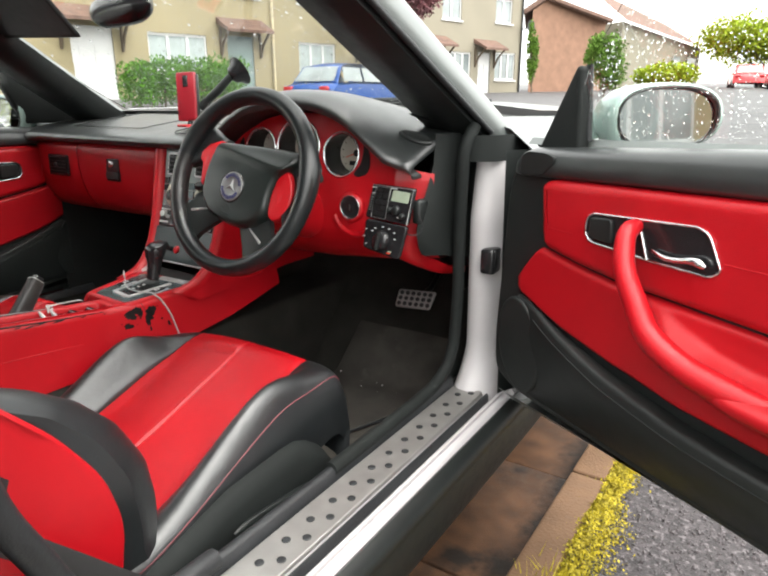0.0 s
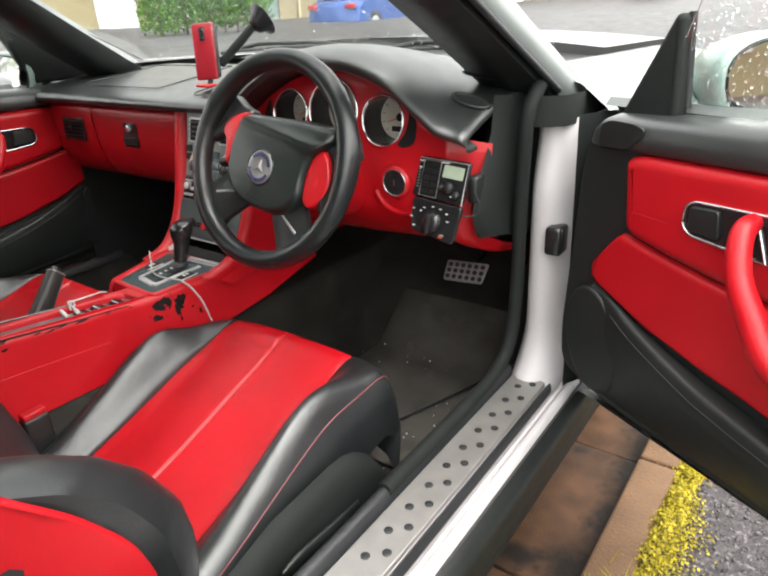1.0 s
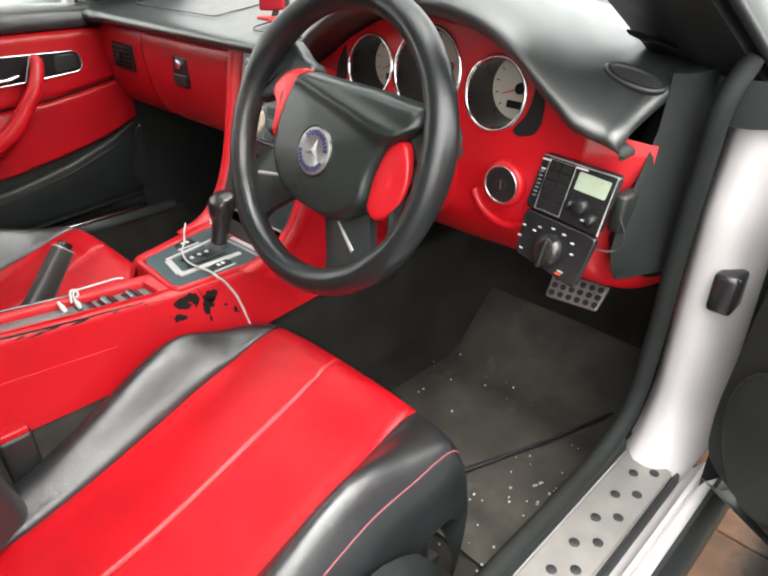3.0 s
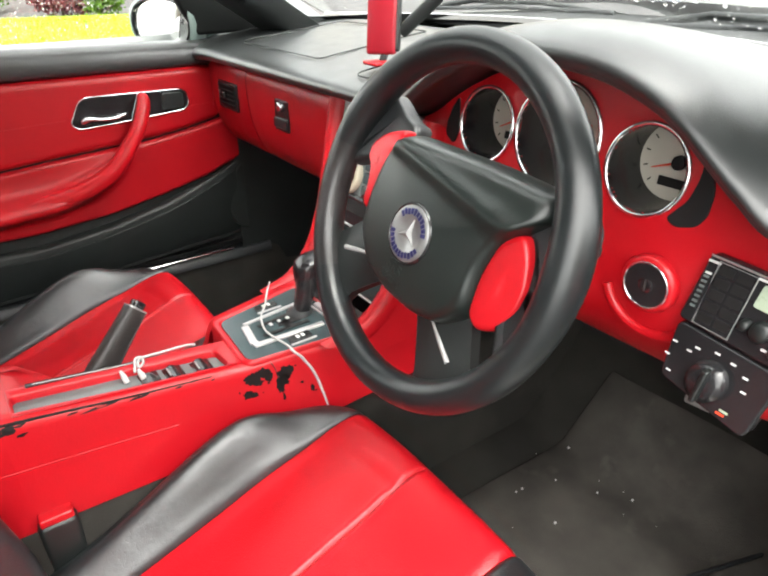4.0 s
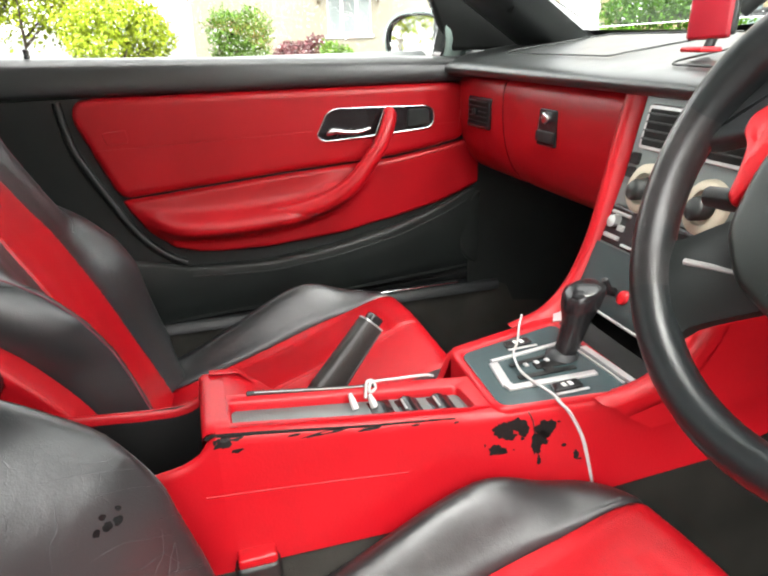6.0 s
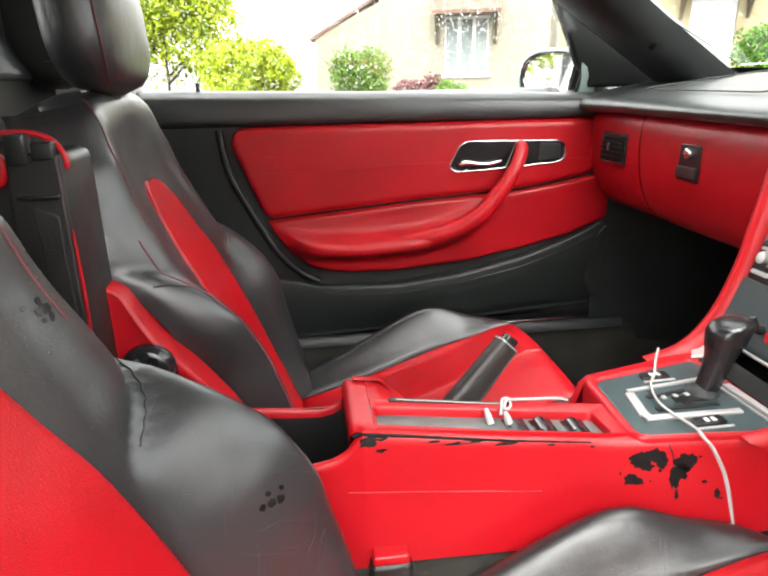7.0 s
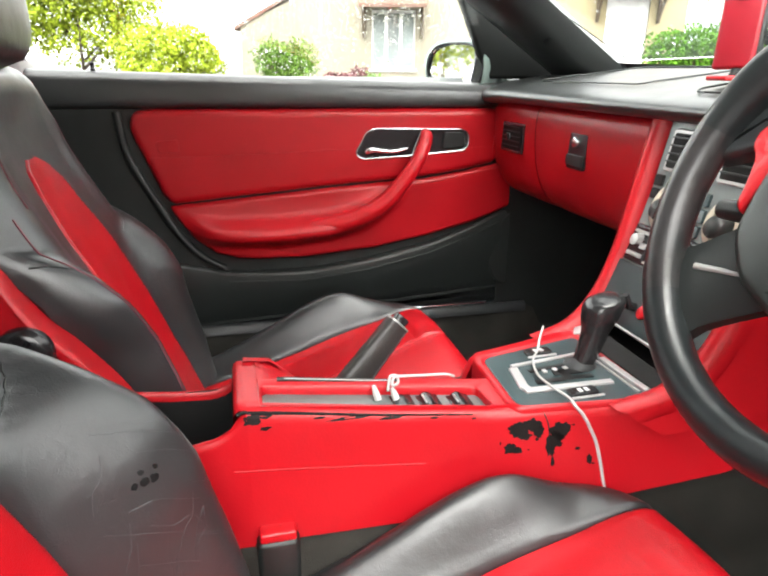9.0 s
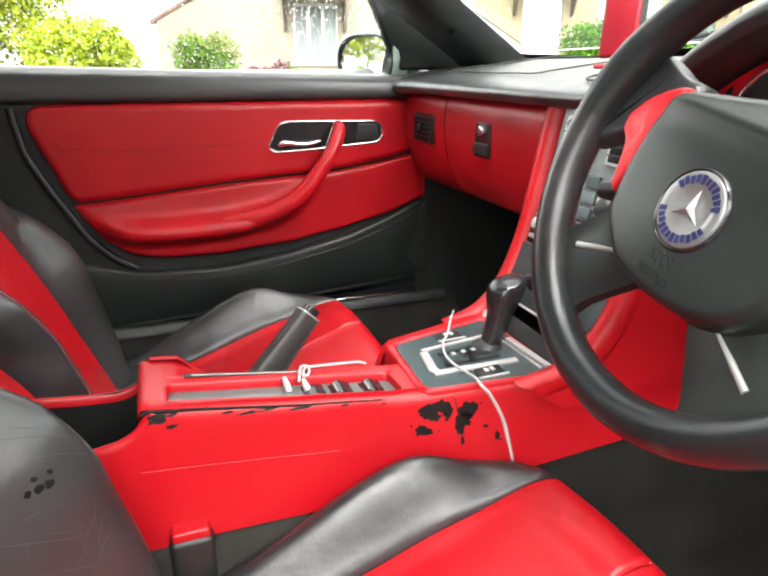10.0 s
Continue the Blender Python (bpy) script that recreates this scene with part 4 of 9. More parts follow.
# radio with vent and switch block beside the column
YR = 1.022
fr = lambda a, b, h: Vector((0.514 + a + 0.10 * (b - 0.79), YR - h - 0.10 * a + 0.22 * (b - 0.73), b))
radio = part("radio", slab(B(), rounded([(0, 0.727), (0.104, 0.722), (0.106, 0.790), (0.004, 0.792)], 0.006), fr, 0.009, 0.002), gloss_black, dash, "black radio with green display and vent")
bm = B()
slab(bm, rounded([(0.056, 0.764), (0.097, 0.762), (0.098, 0.782), (0.057, 0.784)], 0.002), lambda a, b, h: fr(a, b, 0.0092 + h), 0.0008)
part("display", bm, lcd, radio)
for k in range(5):
    for a0, a1 in ((0.017, 0.031), (0.0335, 0.0475)):
        bm = B()
        z = 0.7325 + k * 0.0112
        slab(bm, rounded([(a0, z), (a1, z), (a1, z + 0.0085), (a0, z + 0.0085)], 0.001), lambda a, b, h: fr(a, b, 0.0092 + h), 0.0004)
        part("vent_slot", bm, ink, radio)
bm = B()
tube(bm, [fr(a, b, 0.0094) for a, b in ((0.0145, 0.729), (0.0145, 0.788), (0.050, 0.787), (0.050, 0.728))], 0.0008, 6, closed=True)
part("vent_frame", bm, satin_silver, radio)
for k in range(7):
    bm = B()
    z = 0.742 + k * 0.0048
    slab(bm, [(0.006, z), (0.011, z), (0.011, z + 0.0018), (0.006, z + 0.0018)], lambda a, b, h: fr(a, b, 0.0092 + h), 0.001)
    part("slider_rib", bm, stack_grey, radio)
bm = B()
tube(bm, [fr(0.0045, 0.7905, 0.0085), fr(0.103, 0.7885, 0.0085), fr(0.1035, 0.722, 0.0085)], 0.0011, 6)
part("edge_strip", bm, satin_silver, radio)
for a, b, r in ((0.058, 0.748, 0.005), (0.072, 0.748, 0.009), (0.090, 0.738, 0.006)):
    bm = B()
    lathe(bm, [(r, 0), (r * 0.95, 0.006), (r * 0.7, 0.008), (0, 0.008)], lambda p, q, h: fr(a + p, b + q, 0.009 + h), 16)
    part("knob", bm, black_plastic, radio)
for a, b, w in ((0.004, 0.785, 0.012), (0.006, 0.774, 0.006), (0.05, 0.786, 0.016), (0.078, 0.733, 0.008)):
    bm = B()
    slab(bm, [(a, b), (a + w, b), (a + w, b + 0.002), (a, b + 0.002)], lambda p, q, h: fr(p, q, 0.0092 + h), 0.0004)
    part("legend", bm, white_print, radio)
sw = part("switch_block", slab(B(), rounded([(0.008, 0.668), (0.100, 0.655), (0.105, 0.719), (0.002, 0.724)], 0.008), fr, 0.008, 0.002), gloss_black, dash, "black light switch block with small white legends")
bm = B()
lathe(bm, [(0.019, 0), (0.018, 0.008), (0.012, 0.012), (0, 0.012)], lambda p, q, h: fr(0.052 + p, 0.688 + q, 0.010 + h), 24)
part("rotary_switch", bm, gloss_black, sw)
bm = B()
slab(bm, rounded([(0.049, 0.672), (0.055, 0.672), (0.055, 0.704), (0.049, 0.704)], 0.002), lambda p, q, h: fr(p, q, 0.020 + h), 0.008, 0.002)
part("grip", bm, black_plastic, sw)
for a, b in ((0.006, 0.704), (0.028, 0.708), (0.046, 0.712), (0.062, 0.710), (0.076, 0.704), (0.004, 0.690), (0.080, 0.692), (0.052, 0.694), (0.052, 0.684), (0.022, 0.702), (0.012, 0.676)):
    bm = B()
    slab(bm, [(a, b), (a + 0.005, b), (a + 0.005, b + 0.0016), (a, b + 0.0016)], lambda p, q, h: fr(p, q, 0.0082 + h), 0.0004)
    part("legend", bm, white_print, sw)
for a, m_ in ((0.070, needle_red), (0.072, lcd)):
    bm = B()
    b = 0.664 if m_ is needle_red else 0.6675
    slab(bm, [(a, b), (a + 0.008, b), (a + 0.008, b + 0.002), (a, b + 0.002)], lambda p, q, h: fr(p, q, 0.0082 + h), 0.0004)
    part("legend", bm, m_, sw)
bm = B()
box(bm, 0.610, 0.628, 1.022, 1.060, 0.722, 0.768, 0.005)
part("side_pod", bm, black_plastic, dash)
bm = B()
tube(bm, smooth_line([(0.624, 1.020, 0.745), (0.634, 1.022, 0.722), (0.628, 1.020, 0.705), (0.612, 1.012, 0.702), (0.596, 1.018, 0.706)], 20), 0.0011, 6)
part("thin_wire", bm, rubber, dash)

# ---- centre stack ----
stack = thing("centre_stack", "silver-grey centre stack with vents, dials and radio", "centre stack", (0, 1.0, 0.55))
STACK = [(1.030, 0.835), (1.022, 0.80), (1.010, 0.74), (0.996, 0.69), (0.982, 0.65), (0.968, 0.615)]


def stack_y(z):
    return line1([(z_, y_) for y_, z_ in STACK[::-1]], z)


fs = lambda a, b, h: Vector((a, stack_y(b) - h, b))
bm = B()
grid(bm, [[(x, stack_y(z), z) for x in np.linspace(-0.098, 0.098, 7)] for z in np.linspace(0.615, 0.838, 14)])
part("panel", bm, stack_grey, stack)
bm = B()
grid(bm, [[(x, y, z) for x in (-0.098, 0.098)] for y, z in ((0.951, 0.571), (1.02, 0.568), (1.06, 0.560), (1.06, 0.535), (0.93, 0.530))])
for x in (-0.098, 0.098):
    bm.faces.new([bm.verts.new((x, y, z)) for y, z in ((0.93, 0.530), (1.06, 0.535), (1.06, 0.57), (0.951, 0.571), (0.93, 0.555))])
part("cubby", bm, ink, stack)
for sx in (-1, 1):
    v = part("centre_vent", slab(B(), rounded([(sx * 0.012, 0.772), (sx * 0.085, 0.772), (sx * 0.085, 0.826), (sx * 0.012, 0.826)], 0.005), fs, 0.004, 0.0015), satin_silver, stack)
    bm = B()
    slab(bm, rounded([(sx * 0.017, 0.777), (sx * 0.080, 0.777), (sx * 0.080, 0.821), (sx * 0.017, 0.821)], 0.003), lambda a, b, h: fs(a, b, 0.0042 + h), 0.0006)
    part("duct", bm, ink, v)
    for k in range(4):
        bm = B()
        z = 0.7845 + k * 0.010
        slab(bm, [(sx * 0.018, z), (sx * 0.079, z), (sx * 0.079, z + 0.002), (sx * 0.018, z + 0.002)], lambda a, b, h: fs(a, b, 0.005 + h), 0.003)
        part("slat", bm, black_plastic, v)
    bm = B()
    lathe(bm, [(0.030, 0), (0.030, 0.006), (0.027, 0.009), (0.0195, 0.009), (0.0185, 0.004)], lambda a, b, h: fs(sx * 0.050 + a, 0.728 + b, h), 30)
    d = part("heater_dial", bm, cream, stack, "cream-ringed rotary heater dial")
    bm = B()
    lathe(bm, [(0.0140, 0.003), (0.0130, 0.020), (0.010, 0.024), (0, 0.024)], lambda a, b, h: fs(sx * 0.050 + a, 0.728 + b, h), 22)
    part("knob", bm, black_plastic, d)
for z0, z1, x0, x1, mm in ((0.742, 0.757, -0.013, 0.013, teal_grey), (0.722, 0.738, -0.013, 0.013, teal_grey), (0.704, 0.718, -0.013, 0.013, teal_grey), (0.752, 0.766, -0.094, -0.078, ink), (0.735, 0.748, -0.094, -0.080, ink)):
    bm = B()
    slab(bm, rounded([(x0, z0), (x1, z0), (x1, z1), (x0, z1)], 0.002), fs, 0.004, 0.001)
    part("button", bm, mm, stack)
r2 = part("head_unit", slab(B(), rounded([(-0.093, 0.652), (0.093, 0.652), (0.093, 0.700), (-0.093, 0.700)], 0.003), fs, 0.006, 0.002), gloss_black, stack, "black car stereo with silver keys")
bm = B()
slab(bm, rounded([(-0.04, 0.676), (0.05, 0.676), (0.05, 0.694), (-0.04, 0.694)], 0.002), lambda a, b, h: fs(a, b, 0.0062 + h), 0.0006)
part("display", bm, ink, r2)
for a, b, w, hh in ((-0.088, 0.690, 0.036, 0.004), (-0.086, 0.676, 0.014, 0.009), (-0.068, 0.672, 0.012, 0.007), (-0.088, 0.660, 0.030, 0.005), (0.055, 0.690, 0.034, 0.004), (0.055, 0.662, 0.030, 0.005), (-0.05, 0.656, 0.10, 0.003)):
    bm = B()
    slab(bm, rounded([(a, b), (a + w, b), (a + w, b + hh), (a, b + hh)], 0.001), lambda p, q, h: fs(p, q, 0.0062 + h), 0.003, 0.001)
    part("key", bm, satin_silver, r2)
bm = B()
lathe(bm, [(0.008, 0), (0.0075, 0.010), (0, 0.011)], lambda p, q, h: fs(-0.075 + p, 0.683 + q, 0.006 + h), 16)
part("volume_knob", bm, satin_silver, r2)
# dark switch panel below the stereo, with a lever, a red button and a bright lower edge
dark_teal = material("dark_teal_panel", (0.016, 0.026, 0.027), 0.32, vary=0.06, vary_scale=20, rough_vary=0.03)
bm = B()
face = smooth_line([(0, 0.981, 0.649), (0, 0.966, 0.612), (0, 0.953, 0.584), (0, 0.950, 0.574), (0, 0.953, 0.568)], 14)
grid(bm, [[(x, p.y - 0.002, p.z) for x in (-0.102, -0.05, 0.0, 0.05, 0.102)] for p in face])
low_panel = part("switch_panel", bm, dark_teal, stack)
bm = B()
tube(bm, [(-0.100, 0.9475, 0.573), (0.100, 0.9475, 0.573)], 0.0022, 8)
part("bright_strip", bm, satin_silver, low_panel)
bm = B()
tube(bm, [(-0.030, 0.968, 0.600), (-0.030, 0.951, 0.606), (-0.030, 0.944, 0.622)], [0.0065, 0.006, 0.0045], 10)
part("switch", bm, gloss_black, low_panel)
bm = B()
lathe(bm, [(0.0085, -0.004), (0.0085, 0.004), (0.007, 0.006), (0, 0.006)], lambda a, b, h: Vector((-0.010 + a, 0.9605 + 0.42 * b - h, 0.603 + b)), 18)
part("hazard_button", bm, red_paint, low_panel)
# red side rails that run from the fascia down to the console
for sx in (-1, 1):
    bm = B()
    pts = smooth_line([(sx * 0.118, 1.026, 0.834), (sx * 0.118, 1.016, 0.79), (sx * 0.115, 1.000, 0.72), (sx * 0.112, 0.982, 0.65), (sx * 0.109, 0.955, 0.59), (sx * 0.104, 0.915, 0.552), (sx * 0.098, 0.86, 0.537)], 30)
    rows = []
    for p in pts:
        rows.append([p + Vector((sx * 0.012, 0.03, -0.02)), p + Vector((sx * 0.014, 0.006, 0.0)), p + Vector((sx * 0.010, -0.006, 0.004)), p + Vector((0, -0.009, 0.006)), p + Vector((-sx * 0.010, -0.005, 0.004)), p + Vector((-sx * 0.014, 0.008, -0.002))])
    grid(bm, rows)
    part("side_rail", bm, red_vinyl, stack)
    # cheek below the rail
    bm = B()
    rows = []
    for p in pts:
        rows.append([(sx * 0.128, p.y + 0.012, p.z - 0.003), (sx * 0.132, p.y + 0.04, p.z - 0.02), (sx * 0.134, 1.20, min(p.z, 0.62)), (sx * 0.135, 1.3, min(p.z, 0.60))])
    grid(bm, rows)
    part("cheek", bm, red_vinyl if sx > 0 else black_plastic, stack)

# ---- centre console ----
console = thing("centre_console", "red painted centre console with chipped black patches", "console", (0, 0.65, 0.40))
chipped = material("chipped_red_paint", (0.37, 0.0042, 0.0092), 0.36, specular=0.4, vary=0.08, vary_scale=8, grain=0.12, grain_scale=350)
worn_edge = material("rubbed_grey_plastic", (0.020, 0.015, 0.015), 0.42, vary=0.4, vary_scale=70, grain=0.3, grain_scale=400)
leather_brown = material("dark_brown_leather", (0.0125, 0.0115, 0.0105), 0.45, vary=0.25, vary_scale=30, grain=0.3, grain_scale=650, kind="cells", specular=0.6)


def console_top(y):
    return line1([(0.30, 0.540), (0.40, 0.541), (0.452, 0.569), (0.50, 0.563), (0.55, 0.556), (0.60, 0.549), (0.654, 0.543), (0.71, 0.5365), (0.745, 0.5355), (0.78, 0.538), (0.92, 0.545), (0.98, 0.575)], y)


def console_half(y):
    return line1([(0.30, 0.066), (0.45, 0.068), (0.70, 0.073), (0.745, 0.080), (0.78, 0.086), (0.92, 0.110), (0.99, 0.122)], y)


def flank_x(y, z):
    """The near flank's face at height z."""
    w, zt = console_half(y), console_top(y)
    return line1([(0.408, w + 0.010), (0.45, w + 0.007), (zt - 0.05, w + 0.003), (zt - 0.014, w + 0.001), (zt - 0.006, w - 0.0005), (zt - 0.002, w - 0.0035), (zt, w - 0.008)], z)


# right and left flanks
for sx in (1, -1):
    bm = B()
    rows = []
    for y in np.linspace(0.4565, 1.16, 70):
        w, zt = console_half(y), console_top(y)
        if sx < 0:
            zt -= 0.045 * max(0, min(1, (y - 0.49) / 0.04)) * max(0, min(1, (0.755 - y) / 0.02))
        zb = 0.413 + 0.22 * max(0, y - 0.80)
        rows.append([(sx * (w - 0.018), y, zt + 0.0002), (sx * (w - 0.008), y, zt), (sx * (w - 0.0035), y, zt - 0.002), (sx * (w - 0.0005), y, zt - 0.006), (sx * (w + 0.001), y, zt - 0.014), (sx * (w + 0.003), y, zt - 0.05), (sx * (w + 0.007), y, max(0.45, zb + 0.02)), (sx * (w + 0.010), y, zb), (sx * (w - 0.01), y, zb - 0.008)])
    grid(bm, rows)
    part("flank", bm, chipped, console)
    # rear flank round the open box: its top edge dips, then sweeps up to the block
    bm = B()
    rows = []
    for y in np.linspace(0.10, 0.4565, 44):
        w = console_half(y)
        if sx > 0:
            zt = line1([(0.10, 0.527), (0.36, 0.530), (0.40, 0.533), (0.425, 0.538), (0.438, 0.545), (0.446, 0.554), (0.452, 0.566), (0.4565, 0.568)], y)
        else:
            zt = line1([(0.10, 0.552), (0.297, 0.540), (0.38, 0.531), (0.417, 0.529), (0.435, 0.533), (0.445, 0.541), (0.452, 0.556), (0.4565, 0.560)], y)
        rows.append([(sx * (w - 0.008), y, zt - 0.012), (sx * (w - 0.008), y, zt - 0.002), (sx * (w - 0.005), y, zt), (sx * (w - 0.001), y, zt - 0.002), (sx * (w + 0.001), y, zt - 0.010), (sx * (w + 0.007), y, 0.45), (sx * (w + 0.010), y, 0.408)])
    grid(bm, rows)
    part("rear_flank", bm, chipped, console)
# dark open box
bm = B()
bm.faces.new([bm.verts.new(p) for p in [(-0.060, 0.12, 0.44), (0.060, 0.12, 0.44), (0.060, 0.442, 0.44), (-0.060, 0.442, 0.44)]])
for sx in (-1, 1):
    bm.faces.new([bm.verts.new(p) for p in ((sx * 0.060, 0.12, 0.44), (sx * 0.060, 0.4425, 0.44), (sx * 0.060, 0.4425, 0.530), (sx * 0.060, 0.12, 0.530))])
bm.faces.new([bm.verts.new(p) for p in ((-0.060, 0.4422, 0.44), (0.060, 0.4422, 0.44), (0.060, 0.4422, 0.548), (-0.060, 0.4422, 0.548))])
part("open_box", bm, ink, console, smooth=False)
# block behind the switch tray; its far half curves down towards the handbrake slot
bm = B()
rows = []
for x in np.linspace(-0.068, 0.0605, 16):
    lean = -0.0022 * max(0.0, (0.06 - x) / 0.06)
    e = 0.004 if abs(x + 0.004) > 0.062 else 0
    rows.append([(x, 0.4435, 0.49), (x, 0.4435, 0.560 + lean - e), (x, 0.445, 0.566 + lean - e), (x, 0.449, 0.5692 + lean - e), (x, 0.456, 0.5690 + lean - e), (x, 0.470, 0.5675 + lean - e), (x, 0.4702, 0.540)])
grid(bm, rows)
part("rear_block", bm, chipped, console)
bm = B()
rows = []
for y in np.linspace(0.470, 0.560, 18):
    z = line1([(0.470, 0.5655), (0.481, 0.562), (0.490, 0.5575), (0.502, 0.549), (0.512, 0.540), (0.524, 0.528), (0.540, 0.513), (0.560, 0.499)], y)
    rows.append([(-0.072, y, 0.47), (-0.0715, y, z - 0.006), (-0.069, y, z - 0.002), (-0.064, y, z), (-0.03, y, z), (-0.004, y, z + 0.001), (-0.003, y, 0.47)])
grid(bm, rows)
part("rear_hump", bm, chipped, console)
bm = B()
grid(bm, [[(x, y, z) for x in (-0.072, 0.0)] for y, z in ((0.50, 0.497), (0.60, 0.492), (0.78, 0.488))])
part("brake_slot", bm, black_plastic, console)
# switch tray: a painted frame round a sunken grey bed
tray_in = rounded([(0.013, 0.4735), (0.055, 0.4735), (0.0585, 0.729), (0.013, 0.726)], 0.008, 5)
tray_mid = rounded([(0.011, 0.4718), (0.057, 0.4718), (0.0605, 0.731), (0.011, 0.728)], 0.009, 5)
tray_out = rounded([(-0.002, 0.4704), (0.0605, 0.4704), (0.066, 0.752), (-0.002, 0.750)], 0.0015, 5)
bm = B()
grid(bm, [[(a, b, console_top(b) - 0.014) for a, b in tray_in], [(a, b, console_top(b) - 0.0012) for a, b in tray_in], [(a, b, console_top(b) + 0.0008) for a, b in tray_mid], [(a, b, console_top(b) + 0.0008) for a, b in tray_out], [(a, b, console_top(b) - 0.06) for a, b in tray_out]], close_u=True)
part("tray_frame", bm, chipped, console)
bm = B()
bm.faces.new([bm.verts.new((a, b, console_top(b) - 0.0105)) for a, b in tray_in])
part("tray_bed", bm, stack_grey, console, "silver-grey ribbed tray bed")
for k in range(32):
    y = 0.478 + k * 0.0034
    z = console_top(y) - 0.0102
    bm = B()
    box(bm, 0.014, 0.053, y, y + 0.0016, z - 0.001, z + 0.0005)
    part("rib", bm, stack_grey, console)
bm = B()
tube(bm, [(0.000, y, console_top(y) + 0.0018) for y in np.linspace(0.492, 0.632, 12)], 0.0030, 10)
part("brake_slot_edge", bm, black_plastic, console)
bm = B()
tube(bm, [(0.0022, y, console_top(y) + 0.0042) for y in np.linspace(0.500, 0.628, 12)], 0.0007, 6)
part("bright_strip", bm, satin_silver, console)
for k, y in enumerate((0.629, 0.661, 0.699)):
    z = console_top(y) - 0.010
    bm = B()
    box(bm, 0.016, 0.056, y - 0.0135, y + 0.0135, z - 0.004, z + 0.0030, 0.002)
    well = part("window_switch", bm, gloss_black, console)
    bm = B()
    rows = [[(x, y - 0.010 + 0.02 * v, z + 0.003 + (0.008 if k else 0.004) * math.sin(v * math.pi) ** 0.7 * (1 - 0.5 * v)) for x in np.linspace(0.021, 0.051, 4)] for v in np.linspace(0, 1, 9)]
    grid(bm, rows)
    part("rocker", bm, gloss_black, well)
    if k:
        bm = B()
        box(bm, 0.026, 0.046, y - 0.008, y - 0.0055, z + 0.0085, z + 0.0100, 0.0006)
        part("bright_mark", bm, satin_silver, well)


# shift plate in a raised red surround
def plate_z(y):
    return console_top(y) + 0.003


plate_out = rounded([(-0.050, 0.759), (0.073, 0.7525), (0.099, 0.906), (-0.074, 0.905)], 0.014, 5)
lip_in = rounded([(-0.0515, 0.7575), (0.0745, 0.751), (0.101, 0.9075), (-0.076, 0.9065)], 0.015, 5)
lip_out = rounded([(-0.066, 0.7475), (0.0775, 0.7425), (0.1085, 0.932), (-0.106, 0.935)], 0.018, 5)
bm = B()
slab(bm, plate_out, lambda a, b, h: Vector((a, b, plate_z(b) - 0.004 + h)), 0.004, 0.001)
gate = part("shift_plate", bm, teal_grey, console, "glossy dark teal shift plate with chrome gate")
bm = B()
grid(bm, [[(a, b, plate_z(b) - 0.003) for a, b in plate_out], [(a, b, plate_z(b) + 0.0012) for a, b in lip_in], [(a, b, plate_z(b) + 0.0022) for a, b in rounded([(-0.054, 0.7555), (0.0760, 0.7495), (0.1025, 0.910), (-0.079, 0.909)], 0.016, 5)],
          [(a, b, plate_z(b) + 0.0018) for a, b in rounded([(-0.062, 0.750), (0.0765, 0.7445), (0.1065, 0.928), (-0.102, 0.931)], 0.018, 5)], [(a, b, plate_z(b) - 0.0035) for a, b in lip_out], [(a, b, plate_z(b) - 0.068) for a, b in lip_out]], close_u=True)
part("plate_surround", bm, chipped, console)


def bar(bm, a, b, w, z0, hgt):
    a, b = Vector(a), Vector(b)
    d = (b - a).normalized()
    n = Vector((-d.y, d.x)) * w / 2
    slab(bm, [(a + n)[:], (b + n)[:], (b - n)[:], (a - n)[:]], lambda p, q, h: Vector((p, q, plate_z(q) + z0 + h)), hgt, min(0.001, hgt * 0.4))


# the gate: a bright three-sided frame, a dark stepped slot, small legends
bright_gate = material("bright_gate_metal", (0.50, 0.49, 0.49), 0.40, metal=0.6, vary=0.03, vary_scale=60, rough_vary=0.03)
for a, b, w in (((-0.010, 0.784), (0.040, 0.776), 0.011), ((0.046, 0.775), (0.056, 0.881), 0.009), ((-0.016, 0.784), (-0.023, 0.888), 0.005), ((0.036, 0.777), (0.050, 0.779), 0.010)):
    bm = B()
    bar(bm, a, b, w, 0.0002, 0.003)
    part("chrome_gate", bm, bright_gate, gate, smooth=False)
bm = B()
for a, b, w in (((0.002, 0.800), (-0.004, 0.872), 0.007), ((0.030, 0.796), (0.034, 0.868), 0.008), ((0.008, 0.838), (0.034, 0.838), 0.012), ((0.014, 0.826), (0.018, 0.862), 0.014), ((-0.006, 0.868), (0.020, 0.872), 0.018)):
    bar(bm, a, b, w, 0.0002, 0.0012)
part("gate_slot", bm, ink, gate)
for i, y in enumerate((0.818, 0.832, 0.846, 0.858)):
    bm = B()
    bar(bm, (0.004, y), (0.011, y), 0.005, 0.0002, 0.0020)
    part("legend", bm, bright_gate, gate)
